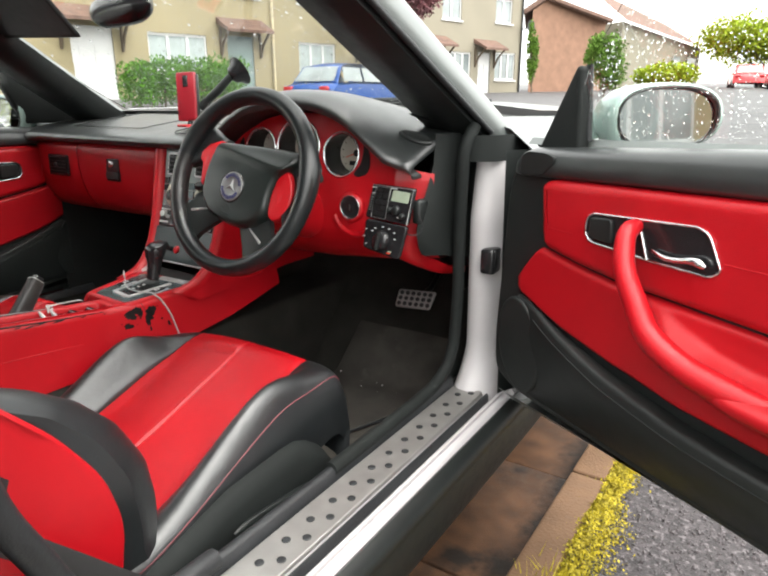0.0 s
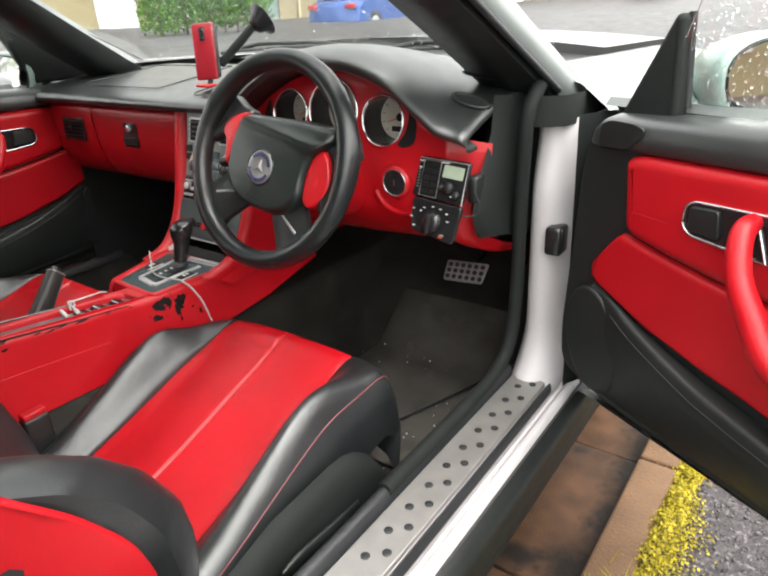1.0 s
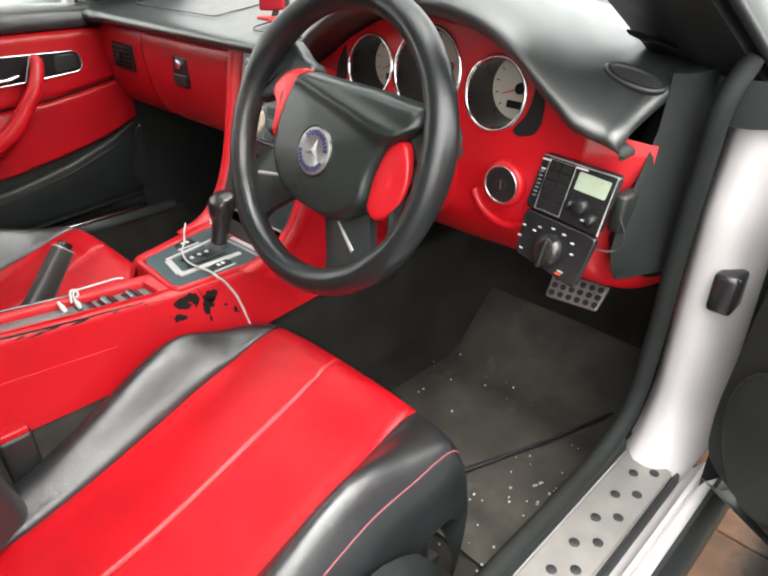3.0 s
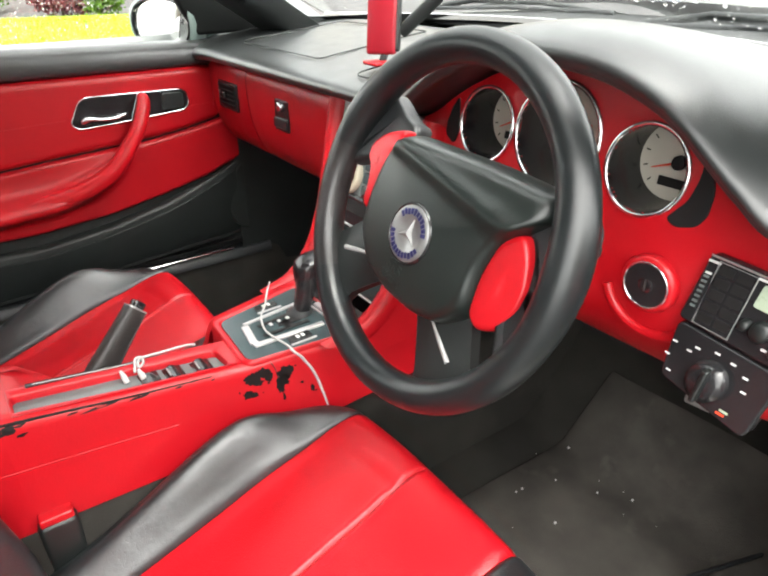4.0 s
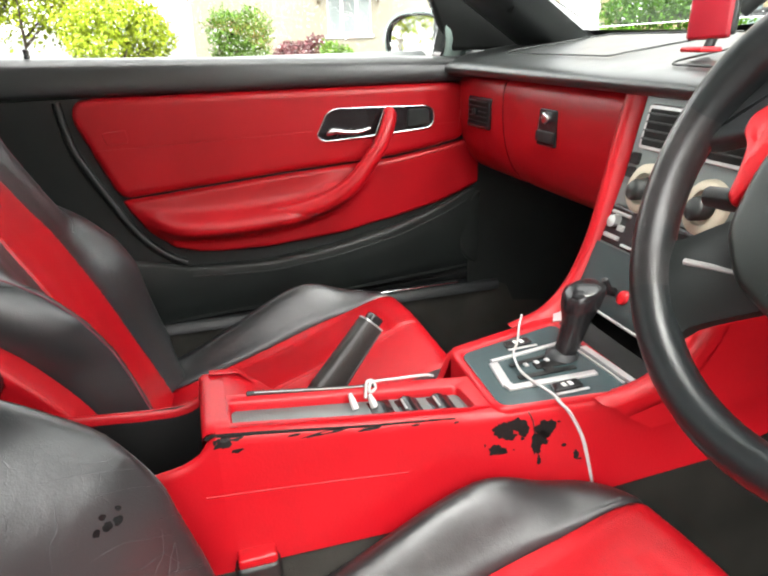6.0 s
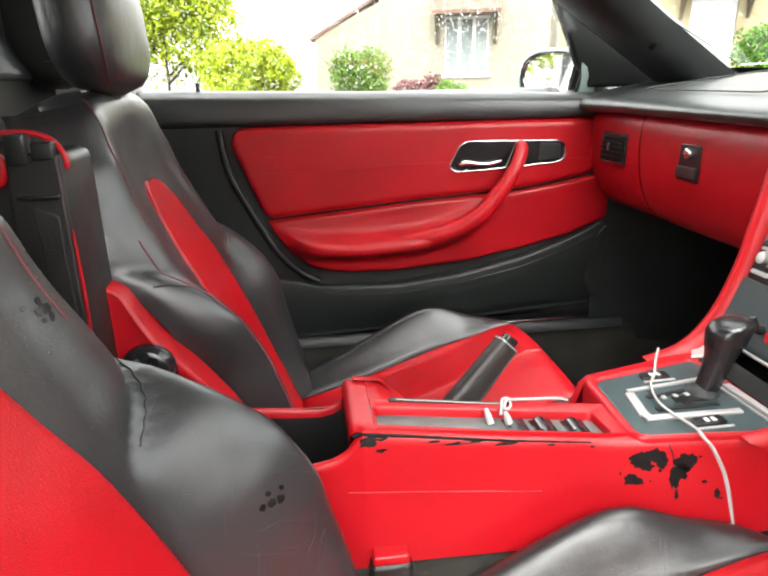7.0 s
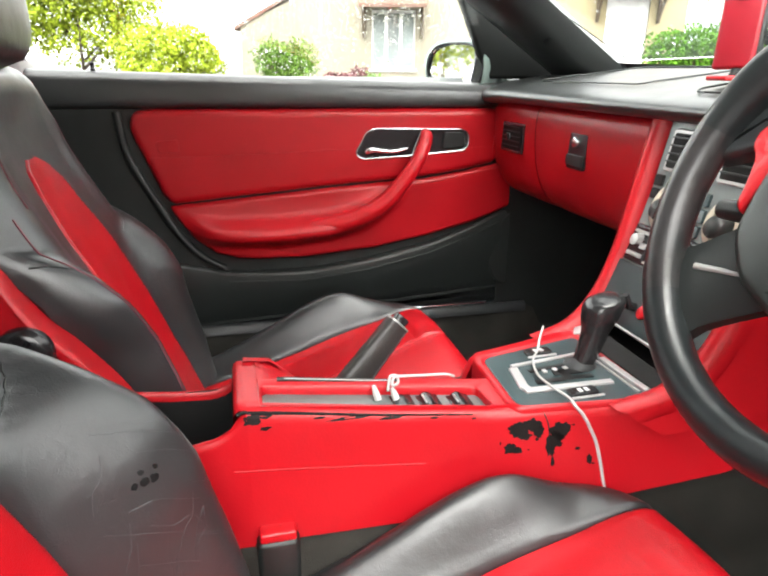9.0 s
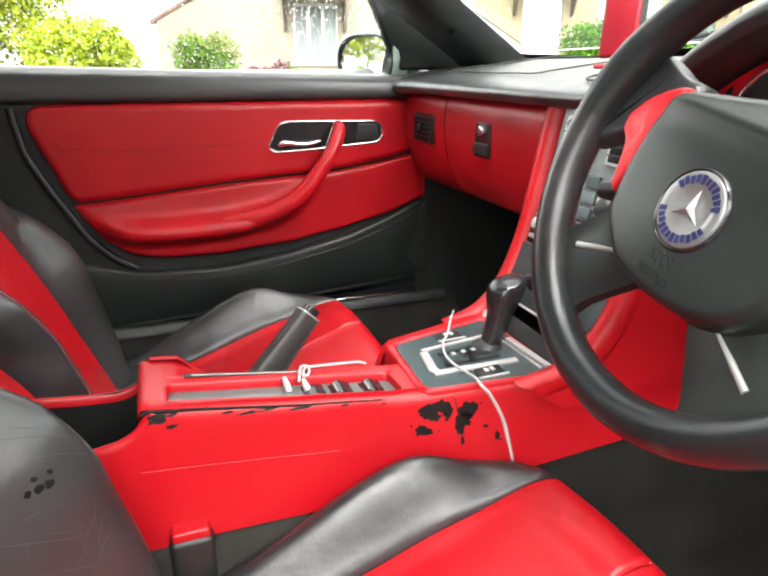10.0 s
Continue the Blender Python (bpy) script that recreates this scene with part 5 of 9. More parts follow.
for c in ((-0.045, 0.835), (0.066, 0.836)):
    bm = B()
    slab(bm, rounded([(c[0] - 0.008, c[1] - 0.017), (c[0] + 0.007, c[1] - 0.019), (c[0] + 0.009, c[1] + 0.017), (c[0] - 0.008, c[1] + 0.017)], 0.004), lambda a, b, h: Vector((a, b, plate_z(b) + h)), 0.003, 0.001)
    kb = part("mode_button", bm, gloss_black, gate)
    for dy in (-0.006, 0.002):
        bm = B()
        slab(bm, [(c[0] - 0.004, c[1] + dy), (c[0] + 0.004, c[1] + dy), (c[0] + 0.004, c[1] + dy + 0.005), (c[0] - 0.004, c[1] + dy + 0.005)], lambda a, b, h: Vector((a, b, plate_z(b) + 0.0031 + h)), 0.0003)
        part("legend", bm, white_print, kb)
    bm = B()
    bar(bm, (c[0] + 0.0115, c[1] - 0.019), (c[0] + 0.0135, c[1] + 0.020), 0.0035, 0.0002, 0.0015)
    part("bright_strip", bm, bright_gate, gate, smooth=False)
for a, b, w, hh in (((0.000, 0.9005), (0.090, 0.9045), 0.0085, 0.004), ((0.000, 0.8920), (0.086, 0.8955), 0.0030, 0.002)):
    bm = B()
    bar(bm, a, b, w, 0.0002, hh)
    part("bright_strip", bm, bright_gate, gate, smooth=False)
bm = B()
bar(bm, (-0.090, 0.913), (-0.074, 0.938), 0.032, 0.0026, 0.0025)
part("bright_strip", bm, bright_gate, console, smooth=False)
bm = B()
slab(bm, rounded([(-0.070, 0.9085), (0.1025, 0.9100), (0.1075, 0.9340), (-0.066, 0.9365)], 0.004), lambda a, b, h: Vector((a, b, plate_z(b) + 0.0020 + h)), 0.0018, 0.0006)
part("front_trim", bm, ink, console)
# bare black patches where the red paint has flaked off, lying on the flank
patch_mat = material("bare_black_plastic", (0.006, 0.0058, 0.0055), 0.68, vary=0.3, vary_scale=60, grain=0.4, grain_scale=500, specular=0.2)


def flake(y, z, ry, rz, seed, mat=patch_mat, ragged=0.42):
    r_ = random.Random(seed)
    pts = []
    for k in range(30):
        a = k / 30 * 2 * math.pi
        q = 1 + ragged * noise.noise((math.cos(a) * 1.9 + seed * 3.1, math.sin(a) * 1.9, seed * 1.7)) + 0.13 * r_.uniform(-1, 1)
        pts.append((y + ry * q * math.cos(a), z + rz * q * math.sin(a)))
    bm = B()
    slab(bm, pts, lambda a, b, h: Vector((flank_x(a, b) + 0.0002 + h, a, b)), 0.0004)
    return part("bare_patch", bm, mat, console)


for i, (y, z, ry, rz) in enumerate(((0.750, 0.516, 0.010, 0.009), (0.757, 0.508, 0.008, 0.006), (0.766, 0.521, 0.011, 0.007), (0.774, 0.514, 0.006, 0.008), (0.797, 0.513, 0.012, 0.011), (0.794, 0.503, 0.008, 0.010), (0.786, 0.497, 0.004, 0.012), (0.743, 0.492, 0.008, 0.006), (0.750, 0.490, 0.006, 0.004),
                                    (0.819, 0.490, 0.003, 0.002), (0.833, 0.476, 0.003, 0.006), (0.791, 0.474, 0.002, 0.006), (0.731, 0.499, 0.001, 0.002), (0.790, 0.488, 0.003, 0.007), (0.838, 0.471, 0.002, 0.001), (0.772, 0.503, 0.002, 0.002), (0.763, 0.490, 0.001, 0.001), (0.800, 0.497, 0.002, 0.001), (0.812, 0.520, 0.002, 0.001))):
    flake(y, z, ry, rz, i + 1)
for i, (y, z, ry, rz) in enumerate(((0.461, 0.558, 0.008, 0.006), (0.471, 0.561, 0.012, 0.003), (0.474, 0.547, 0.005, 0.002), (0.479, 0.548, 0.002, 0.001), (0.562, 0.5478, 0.022, 0.0016), (0.605, 0.5425, 0.012, 0.0014), (0.530, 0.5520, 0.007, 0.0012), (0.655, 0.537, 0.005, 0.001), (0.700, 0.531, 0.003, 0.001))):
    flake(y, z, ry, rz, i + 31)
bm = B()
ys = list(np.linspace(0.447, 0.700, 40))
tube(bm, [(flank_x(y, console_top(y) - 0.0035) - 0.0004, y, console_top(y) - 0.0035) for y in ys], [0.0022 - 0.0012 * i / 39 + 0.0006 * noise.noise((i * 0.9, 0, 0)) for i in range(40)], 6)
part("worn_edge_line", bm, patch_mat, console)
bm = B()
tube(bm, [(flank_x(y, z), y, z) for y, z in zip(np.linspace(0.44, 0.645, 24), [0.5012 - 0.0185 * ((i / 23) ** 1.15) for i in range(24)])], 0.0009, 6)
part("crease", bm, chipped, console)
bm = B()
tube(bm, [(flank_x(y, z) - 0.0003, y, z) for y, z in smooth_line_2d([(0.779, 0.534), (0.783, 0.524), (0.7855, 0.512), (0.787, 0.498), (0.787, 0.482)], 16)], 0.0009, 6)
part("panel_joint", bm, worn_edge, console)

# gear lever: a swollen, slightly squared knob on a slim neck
lever = thing("gear_lever", "black plastic automatic gear lever", "gear lever", (0, 0.885, 0.54))
axis = smooth_line([(0.004, 0.868, 0.535), (0.004, 0.876, 0.560), (0.003, 0.884, 0.585), (0.002, 0.889, 0.605), (0.001, 0.893, 0.622), (0.001, 0.895, 0.634)], 26)
rows = []
for i, p in enumerate(axis):
    t = i / 25
    r = line1([(0, 0.0125), (0.2, 0.0135), (0.45, 0.0165), (0.62, 0.0215), (0.8, 0.0240), (0.90, 0.0230), (0.96, 0.0190), (1, 0.011)], t)
    row = []
    for k in range(20):
        a = k / 20 * 2 * math.pi
        c, s_ = math.cos(a), math.sin(a)
        row.append(p + Vector((r * 0.95 * math.copysign(abs(c) ** 0.8, c), r * 1.02 * math.copysign(abs(s_) ** 0.8, s_), 0.25 * r * s_ * t)))
    rows.append(row)
bm = B()
vv = grid(bm, rows, close_u=True)
bm.faces.new(vv[-1])
part("knob", bm, gloss_black, lever)
bm = B()
tube(bm, [(0.004, 0.864, 0.530), (0.004, 0.870, 0.545)], 0.009, 10)
part("rod", bm, black_plastic, lever)
bm = B()
lathe(bm, [(0.020, 0.0), (0.019, 0.003), (0.012, 0.006), (0.008, 0.009)], lambda a, b, h: Vector((0.004 + a, 0.868 + b, plate_z(0.868) + h)), 18)
part("boot", bm, rubber, lever)

# handbrake: a squared leather grip with a bright collar
brake = thing("handbrake", "dark leather handbrake lever raised beside the console", "handbrake", (-0.045, 0.55, 0.49))
ax0, ax1 = Vector((-0.036, 0.545, 0.482)), Vector((-0.077, 0.652, 0.589))
hd = (ax1 - ax0).normalized()
hx = (Vector((1, 0, 0)) - hd * hd.x).normalized()
hn = hd.cross(hx).normalized()


def grip_ring(t, half, thick):
    p = ax0.lerp(ax1, t)
    return [p + hn * (half * math.copysign(abs(math.cos(a)) ** 0.55, math.cos(a))) + hx * (thick * math.copysign(abs(math.sin(a)) ** 0.55, math.sin(a))) for a in np.linspace(0, 2 * math.pi, 20, endpoint=False)]


bm = B()
vv = grid(bm, [grip_ring(t, line1([(0, 0.0205), (0.4, 0.0190), (0.85, 0.0162), (1, 0.0155)], t), line1([(0, 0.013), (1, 0.0125)], t)) for t in np.linspace(0, 0.985, 12)], close_u=True)
bm.faces.new(vv[-1])
part("grip", bm, leather_brown, brake)
bm = B()
vv = grid(bm, [grip_ring(0.985, 0.0150, 0.0122), grip_ring(0.986, 0.0160, 0.0130), grip_ring(0.998, 0.0160, 0.0130), grip_ring(1.0, 0.0145, 0.0115)], close_u=True)
bm.faces.new(vv[-1])
part("collar", bm, satin_silver, brake)
bm = B()
vv = grid(bm, [grip_ring(1.0, 0.0098, 0.0085), grip_ring(1.055, 0.0098, 0.0085), grip_ring(1.062, 0.0085, 0.0072)], close_u=True)
bm.faces.new(vv[-1])
part("release_button", bm, gloss_black, brake)
bm = B()
tube(bm, [p + hn * -0.0005 for p in [grip_ring(t, 0.0200 - 0.0040 * t, 0.0130)[3] for t in np.linspace(0.1, 0.98, 10)]], 0.0009, 5)
part("seam", bm, worn_edge, brake)

# white charging lead knotted over the console
lead = thing("charging_cable", "white coiled charging cable lying over the console", "cable", (0.0, 0.75, 0.545))
bm = B()
main = smooth_line([(-0.092, 0.866, 0.559), (-0.066, 0.848, 0.556), (-0.040, 0.832, 0.550), (-0.016, 0.814, 0.5485), (0.020, 0.802, 0.548), (0.049, 0.803, 0.5478), (0.070, 0.806, 0.549), (0.086, 0.8085, 0.549), (0.0945, 0.812, 0.543), (0.0965, 0.822, 0.531), (0.0985, 0.838, 0.501), (0.102, 0.846, 0.473), (0.106, 0.854, 0.437), (0.110, 0.858, 0.420)], 90)
tube(bm, main, 0.0015, 8)
part("cord", bm, white_cord, lead)
bm = B()
coil = []
tail = main[50:]
for i in range(len(tail) * 14):
    s = i / 14
    j = min(int(s), len(tail) - 2)
    p = tail[j].lerp(tail[j + 1], s - j)
    a = i * 0.9
    coil.append(p + Vector((math.cos(a) * 0.0019, math.sin(a) * 0.0019, 0)))
tube(bm, coil, 0.0007, 5)
part("coiled_sleeve", bm, white_cord, lead)
bm = B()
tube(bm, smooth_line([(0.022, 0.615, 0.548), (0.014, 0.618, 0.554), (0.004, 0.622, 0.557), (0.000, 0.630, 0.555), (0.010, 0.630, 0.551), (0.014, 0.622, 0.550), (0.006, 0.626, 0.556), (0.000, 0.637, 0.5535), (0.000, 0.661, 0.552), (-0.004, 0.692, 0.548), (-0.010, 0.706, 0.541)], 60), 0.0017, 8)
part("knotted_end", bm, white_cord, lead)
for c, d_ in (((0.028, 0.6025, 0.5405), (-0.010, -0.003, 0.012)), ((0.030, 0.624, 0.5375), (-0.006, -0.004, 0.013))):
    bm = B()
    tube(bm, [Vector(c), Vector(c) + Vector(d_) * 0.6, Vector(c) + Vector(d_) * 1.15], [0.0042, 0.0040, 0.0022], 8)
    part("plug", bm, white_cord, lead)

# ---- steering wheel ----
wheel = thing("steering_wheel", "black leather steering wheel with red inserts, turned to the side", "steering wheel", (0.298, 0.868, 0.80))
WC = Vector((0.3305, 0.8513, 0.8022))
tilt, spin = radians(20.3), radians(13)
wu, wv = Vector((1, 0, 0)), Vector((0, math.sin(tilt), math.cos(tilt)))
wn_ = Vector((0, -math.cos(tilt), math.sin(tilt)))


def fw(a, b, h):
    """Wheel plane: a to the right, b up, turned clockwise by spin; h towards the driver."""
    c, s = math.cos(spin), math.sin(spin)
    return WC + wu * (a * c + b * s) + wv * (-a * s + b * c) + wn_ * h


RW = 0.1657
bm = B()
rows = []
for k in range(96):
    a = k / 96 * 2 * math.pi
    deg = math.degrees(a) % 360
    fat = 0.0165 + 0.0022 * (math.exp(-((deg - 18) / 16) ** 2) + math.exp(-((deg - 162) / 16) ** 2))
    row = []
    for j in range(16):
        b = j / 16 * 2 * math.pi
        r = RW + fat * math.cos(b)
        row.append(fw(r * math.cos(a), r * math.sin(a), fat * 1.08 * math.sin(b)))
    rows.append(row)
# a paler section holds hand wear and a local highlight in its colour
PALE0, PALE1 = 47, 61
grid(bm, rows[PALE1:] + rows[:PALE0 + 1], close_u=True)
part("rim", bm, rim_leather, wheel, "worn black leather rim")
bm = B()
grid(bm, rows[PALE0:PALE1 + 1], close_u=True)
part("rim_section", bm, worn_highlit_leather, wheel, "worn and wrinkled rim leather, coloured paler for a highlight")
bm = B()
for a0, a1 in ((-118, -62),):
    tube(bm, [fw((RW + 0.012) * math.cos(radians(a - 0)), (RW + 0.012) * math.sin(radians(a)), -0.013) for a in np.linspace(a0 + 13, a1 + 13, 24)], 0.004, 8)
part("rim_stripe", bm, red_paint, wheel, "red paint on the rim's underside")
# upper spokes: broad black leather arms that run into the rim
SPOKE = {1: [(0.080, 0.066), (0.108, 0.083), (0.126, 0.098), (0.150, 0.080), (0.166, 0.030), (0.166, -0.030), (0.152, -0.066), (0.142, -0.050), (0.140, -0.006), (0.132, 0.024), (0.105, 0.050), (0.080, 0.030)],
         -1: [(-0.080, 0.066), (-0.105, 0.066), (-0.128, 0.074), (-0.150, 0.080), (-0.166, 0.030), (-0.164, -0.016), (-0.152, -0.010), (-0.130, 0.006), (-0.110, 0.020), (-0.080, 0.030)]}
INSERT = {1: [(0.090, 0.036), (0.107, 0.054), (0.124, 0.038), (0.136, 0.014), (0.138, -0.008), (0.127, -0.034), (0.110, -0.045), (0.096, -0.038), (0.088, 0.0)],
          -1: [(-0.080, 0.061), (-0.094, 0.055), (-0.113, 0.043), (-0.126, 0.024), (-0.124, 0.012), (-0.112, 0.005), (-0.104, -0.014), (-0.099, -0.034), (-0.093, -0.037), (-0.086, 0.0)]}
for sx in (-1, 1):
    bm = B()
    slab(bm, rounded(SPOKE[sx], 0.010, 4), lambda a, b, h: fw(a, b, -0.024 + h - 0.12 * b), 0.022, 0.006, 4)
    part("upper_spoke", bm, black_leather, wheel)
    # red thumb insert under the spoke
    bm = B()
    ins = rounded(INSERT[sx], 0.010, 4)
    cx, cy = np.mean([p[0] for p in ins]), np.mean([p[1] for p in ins])
    rows = []
    for q, h in ((1.0, -0.022), (1.0, -0.006), (0.975, -0.002), (0.93, 0.0005), (0.84, 0.001), (0.6, 0.0012), (0.3, 0.0013), (0.02, 0.0013)):
        rows.append([fw(cx + (a - cx) * q, cy + (b - cy) * q, h + 0.002 - 0.04 * max(0, abs(a) - 0.10)) for a, b in ins])
    vv = grid(bm, rows, close_u=True)
    bm.faces.new(vv[-1])
    part("thumb_insert", bm, red_paint, wheel, "red painted spoke insert")
    # lower spoke
    bm = B()
    rows = []
    for t in np.linspace(0, 1, 9):
        ang = radians(-90 + sx * (45 - 4 * t))
        r = 0.060 + t * (RW - 0.060)
        c = Vector((r * math.cos(ang), r * math.sin(ang)))
        n = Vector((-math.sin(ang), math.cos(ang)))
        w = 0.038 - 0.002 * t + 0.022 * max(0, t - 0.7) ** 2 * 6
        h = -0.014 + 0.010 * t
        rows.append([fw(*(c + n * w), h - 0.014), fw(*(c + n * w), h - 0.002), fw(*(c + n * w * 0.5), h + 0.004), fw(*c, h + 0.005), fw(*(c - n * w * 0.5), h + 0.004), fw(*(c - n * w), h - 0.002), fw(*(c - n * w), h - 0.014)])
    grid(bm, rows, close_u=True)
    sp = part("lower_spoke", bm, black_plastic, wheel)
    bm = B()
    a0 = radians(-90 + sx * 44)
    ends = (fw(sx * 0.055, -0.072, -0.0075), fw(sx * 0.079, -0.081, -0.0045), fw(sx * 0.101, -0.090, -0.0030))
    tube(bm, ends, [0.0016, 0.0026, 0.0030], 8, up=(1, 0, 0))
    part("bright_strip", bm, satin_silver, sp)
# airbag pad with a broad upper facet
bm = B()
corner = rounded([(-0.080, 0.060), (-0.031, 0.069), (0.034, 0.082), (0.092, 0.090), (0.120, 0.094), (0.126, 0.076), (0.096, 0.038), (0.091, 0.0), (0.099, -0.034), (0.078, -0.066), (0.045, -0.081), (-0.006, -0.086), (-0.050, -0.080), (-0.084, -0.052), (-0.093, -0.006), (-0.092, 0.034)], 0.014, 5)
outline = []
for p, q in zip(corner, corner[1:] + corner[:1]):
    m = max(1, int(math.hypot(q[0] - p[0], q[1] - p[1]) / 0.005))
    outline += [(p[0] + (q[0] - p[0]) * k / m, p[1] + (q[1] - p[1]) * k / m) for k in range(m)]
rows = []
for q in [1.0, 1.0, 0.99, 0.975, 0.955] + [0.93 - 0.93 * k / 22 for k in range(23)]:
    h = -0.006 if not rows else 0.034 - 0.022 * max(0, (q - 0.86) / 0.14) ** 2.5 - 0.004 * q * q
    row = []
    for a, b in outline:
        x, y = a * q, (b + 0.012) * q - 0.012
        ridge = 0.049
        back = 0.30 * max(0, y - ridge) if y > ridge else 0
        row.append(fw(x, y, h - 0.019 - back + 0.004 * math.exp(-((y - ridge) / 0.010) ** 2)))
    rows.append(row)
vv = grid(bm, rows, close_u=True)
bm.faces.new(vv[-1])
part("airbag_pad", bm, pad_grey, wheel, "smooth dark grey-black airbag cover")
# badge: ring, blue band, silver boss with a plain three-armed mark
fb = lambda a, b, h: fw(a, b - 0.014, 0.0135 + h)
bm = B()
lathe(bm, [(0.031, -0.003), (0.031, 0.001), (0.029, 0.003), (0.0275, 0.0015)], fb, 36)
badge = part("badge", bm, gloss_black, wheel)
badge_silver = material("pale_silver_badge", (0.21, 0.21, 0.21), 0.36, metal=0.5, vary=0.12, vary_scale=60)
bm = B()
lathe(bm, [(0.0278, 0.0), (0.0278, 0.0022), (0.0262, 0.0034), (0.0172, 0.0034), (0.0165, 0.0026), (0.0, 0.0026)], fb, 40)
part("disc", bm, badge_silver, badge)
bm = B()
for a0, a1, count in ((18, 152, 11), (196, 344, 12)):
    # a blue band broken by narrow pale gaps, as of small raised letters
    for i in range(count):
        b0, b1 = a0 + (a1 - a0) * i / count, a0 + (a1 - a0) * (i + 0.80) / count
        grid(bm, [[fb(r * math.cos(radians(a)), r * math.sin(radians(a)), 0.0040) for a in np.linspace(b0, b1, 4)] for r in (0.0182 + 0.0006 * (i % 2), 0.0250 - 0.0005 * (i % 3))])
part("band", bm, blue_enamel, badge)["kind"] = "stuff"
bm = B()
for k in range(3):
    a = radians(90 + 120 * k)
    tip, l_, r_ = [(q * math.cos(b), q * math.sin(b)) for q, b in ((0.0158, a), (0.0042, a + radians(60)), (0.0042, a - radians(60)))]
    top = bm.verts.new(fb(0, 0, 0.0062))
    vs = [bm.verts.new(fb(*p, 0.0027)) for p in (l_, tip, r_)]
    bm.faces.new((top, vs[0], vs[1]))
    bm.faces.new((top, vs[1], vs[2]))
part("boss", bm, badge_silver, badge, smooth=False)
# moulded lettering
for word, size, y in (("SRS", 0.016, -0.058), ("AIRBAG", 0.010, -0.069)):
    txt = bpy.data.curves.new("word", "FONT")
    txt.body, txt.size, txt.align_x, txt.extrude = word, size, "CENTER", 0.0004
    tmp = new("lettering", txt)
    bpy.context.view_layer.update()
    bm = B()
    me2 = bpy.data.meshes.new_from_object(tmp.evaluated_get(bpy.context.evaluated_depsgraph_get()))
    bm.from_mesh(me2)
    bpy.data.objects.remove(tmp)
    bpy.data.curves.remove(txt)
    bpy.data.meshes.remove(me2)
    for v in bm.verts:
        q = (-v.co.y - y - 0.012) / 0.074
        v.co = fw(v.co.x, v.co.y + y, 0.0152 - 0.004 * q * q - 0.022 * max(0, (q - 0.86) / 0.14) ** 2.5 + v.co.z)
    part("lettering", bm, pad_grey, wheel, "moulded airbag lettering", smooth=False)
# column shroud and stalks
column = thing("steering_column", "red painted column shroud with black stalks", "steering column", (0.298, 0.98, 0.72))
bm = B()
rows = []
for t in np.linspace(0, 1, 8):
    c = WC - wn_ * (0.045 + 0.17 * t) + Vector((0, 0, -0.012))
    rows.append([c + wu * (0.052 * math.cos(a)) + wv * (0.052 * math.sin(a) - (0.008 if math.sin(a) < 0 else 0)) for a in np.linspace(0, 2 * math.pi, 24, endpoint=False)])
vv = grid(bm, rows, close_u=True)
bm.faces.new(vv[0])
part("shroud", bm, red_paint, column)
bm = B()
tube(bm, [WC - wn_ * 0.005, WC - wn_ * 0.06], 0.040, 20, up=(1, 0, 0))
part("hub", bm, black_plastic, column)
for sx, e in ((-1, (-0.17, -0.01)), (1, (0.15, 0.03))):
    bm = B()
    a, b = WC - wn_ * 0.055 + wu * sx * 0.045, WC - wn_ * 0.050 + wu * e[0] + wv * e[1]
    tube(bm, [a, a.lerp(b, 0.5), a.lerp(b, 0.85), b], [0.006, 0.007, 0.010, 0.009], 10)
    part("stalk", bm, black_plastic, column)

# ---- seats ----
SC = [(0.34, 0.318), (0.42, 0.318), (0.48, 0.330), (0.56, 0.350), (0.65, 0.378), (0.72, 0.405), (0.78, 0.428), (0.83, 0.450), (0.86, 0.457), (0.878, 0.450), (0.892, 0.425), (0.896, 0.39), (0.888, 0.33), (0.875, 0.28)]
SB = [(0.34, 0.02), (0.48, 0.036), (0.58, 0.064), (0.66, 0.084), (0.71, 0.082), (0.755, 0.062), (0.80, 0.034), (0.85, 0.006), (0.90, 0.0)]
cush_line = smooth_line([(0, y, z) for y, z in SC], 120)
FRONT = [1.0, 0.15]  # how far each bolster falls away towards the front
SLIDE = [0.0]


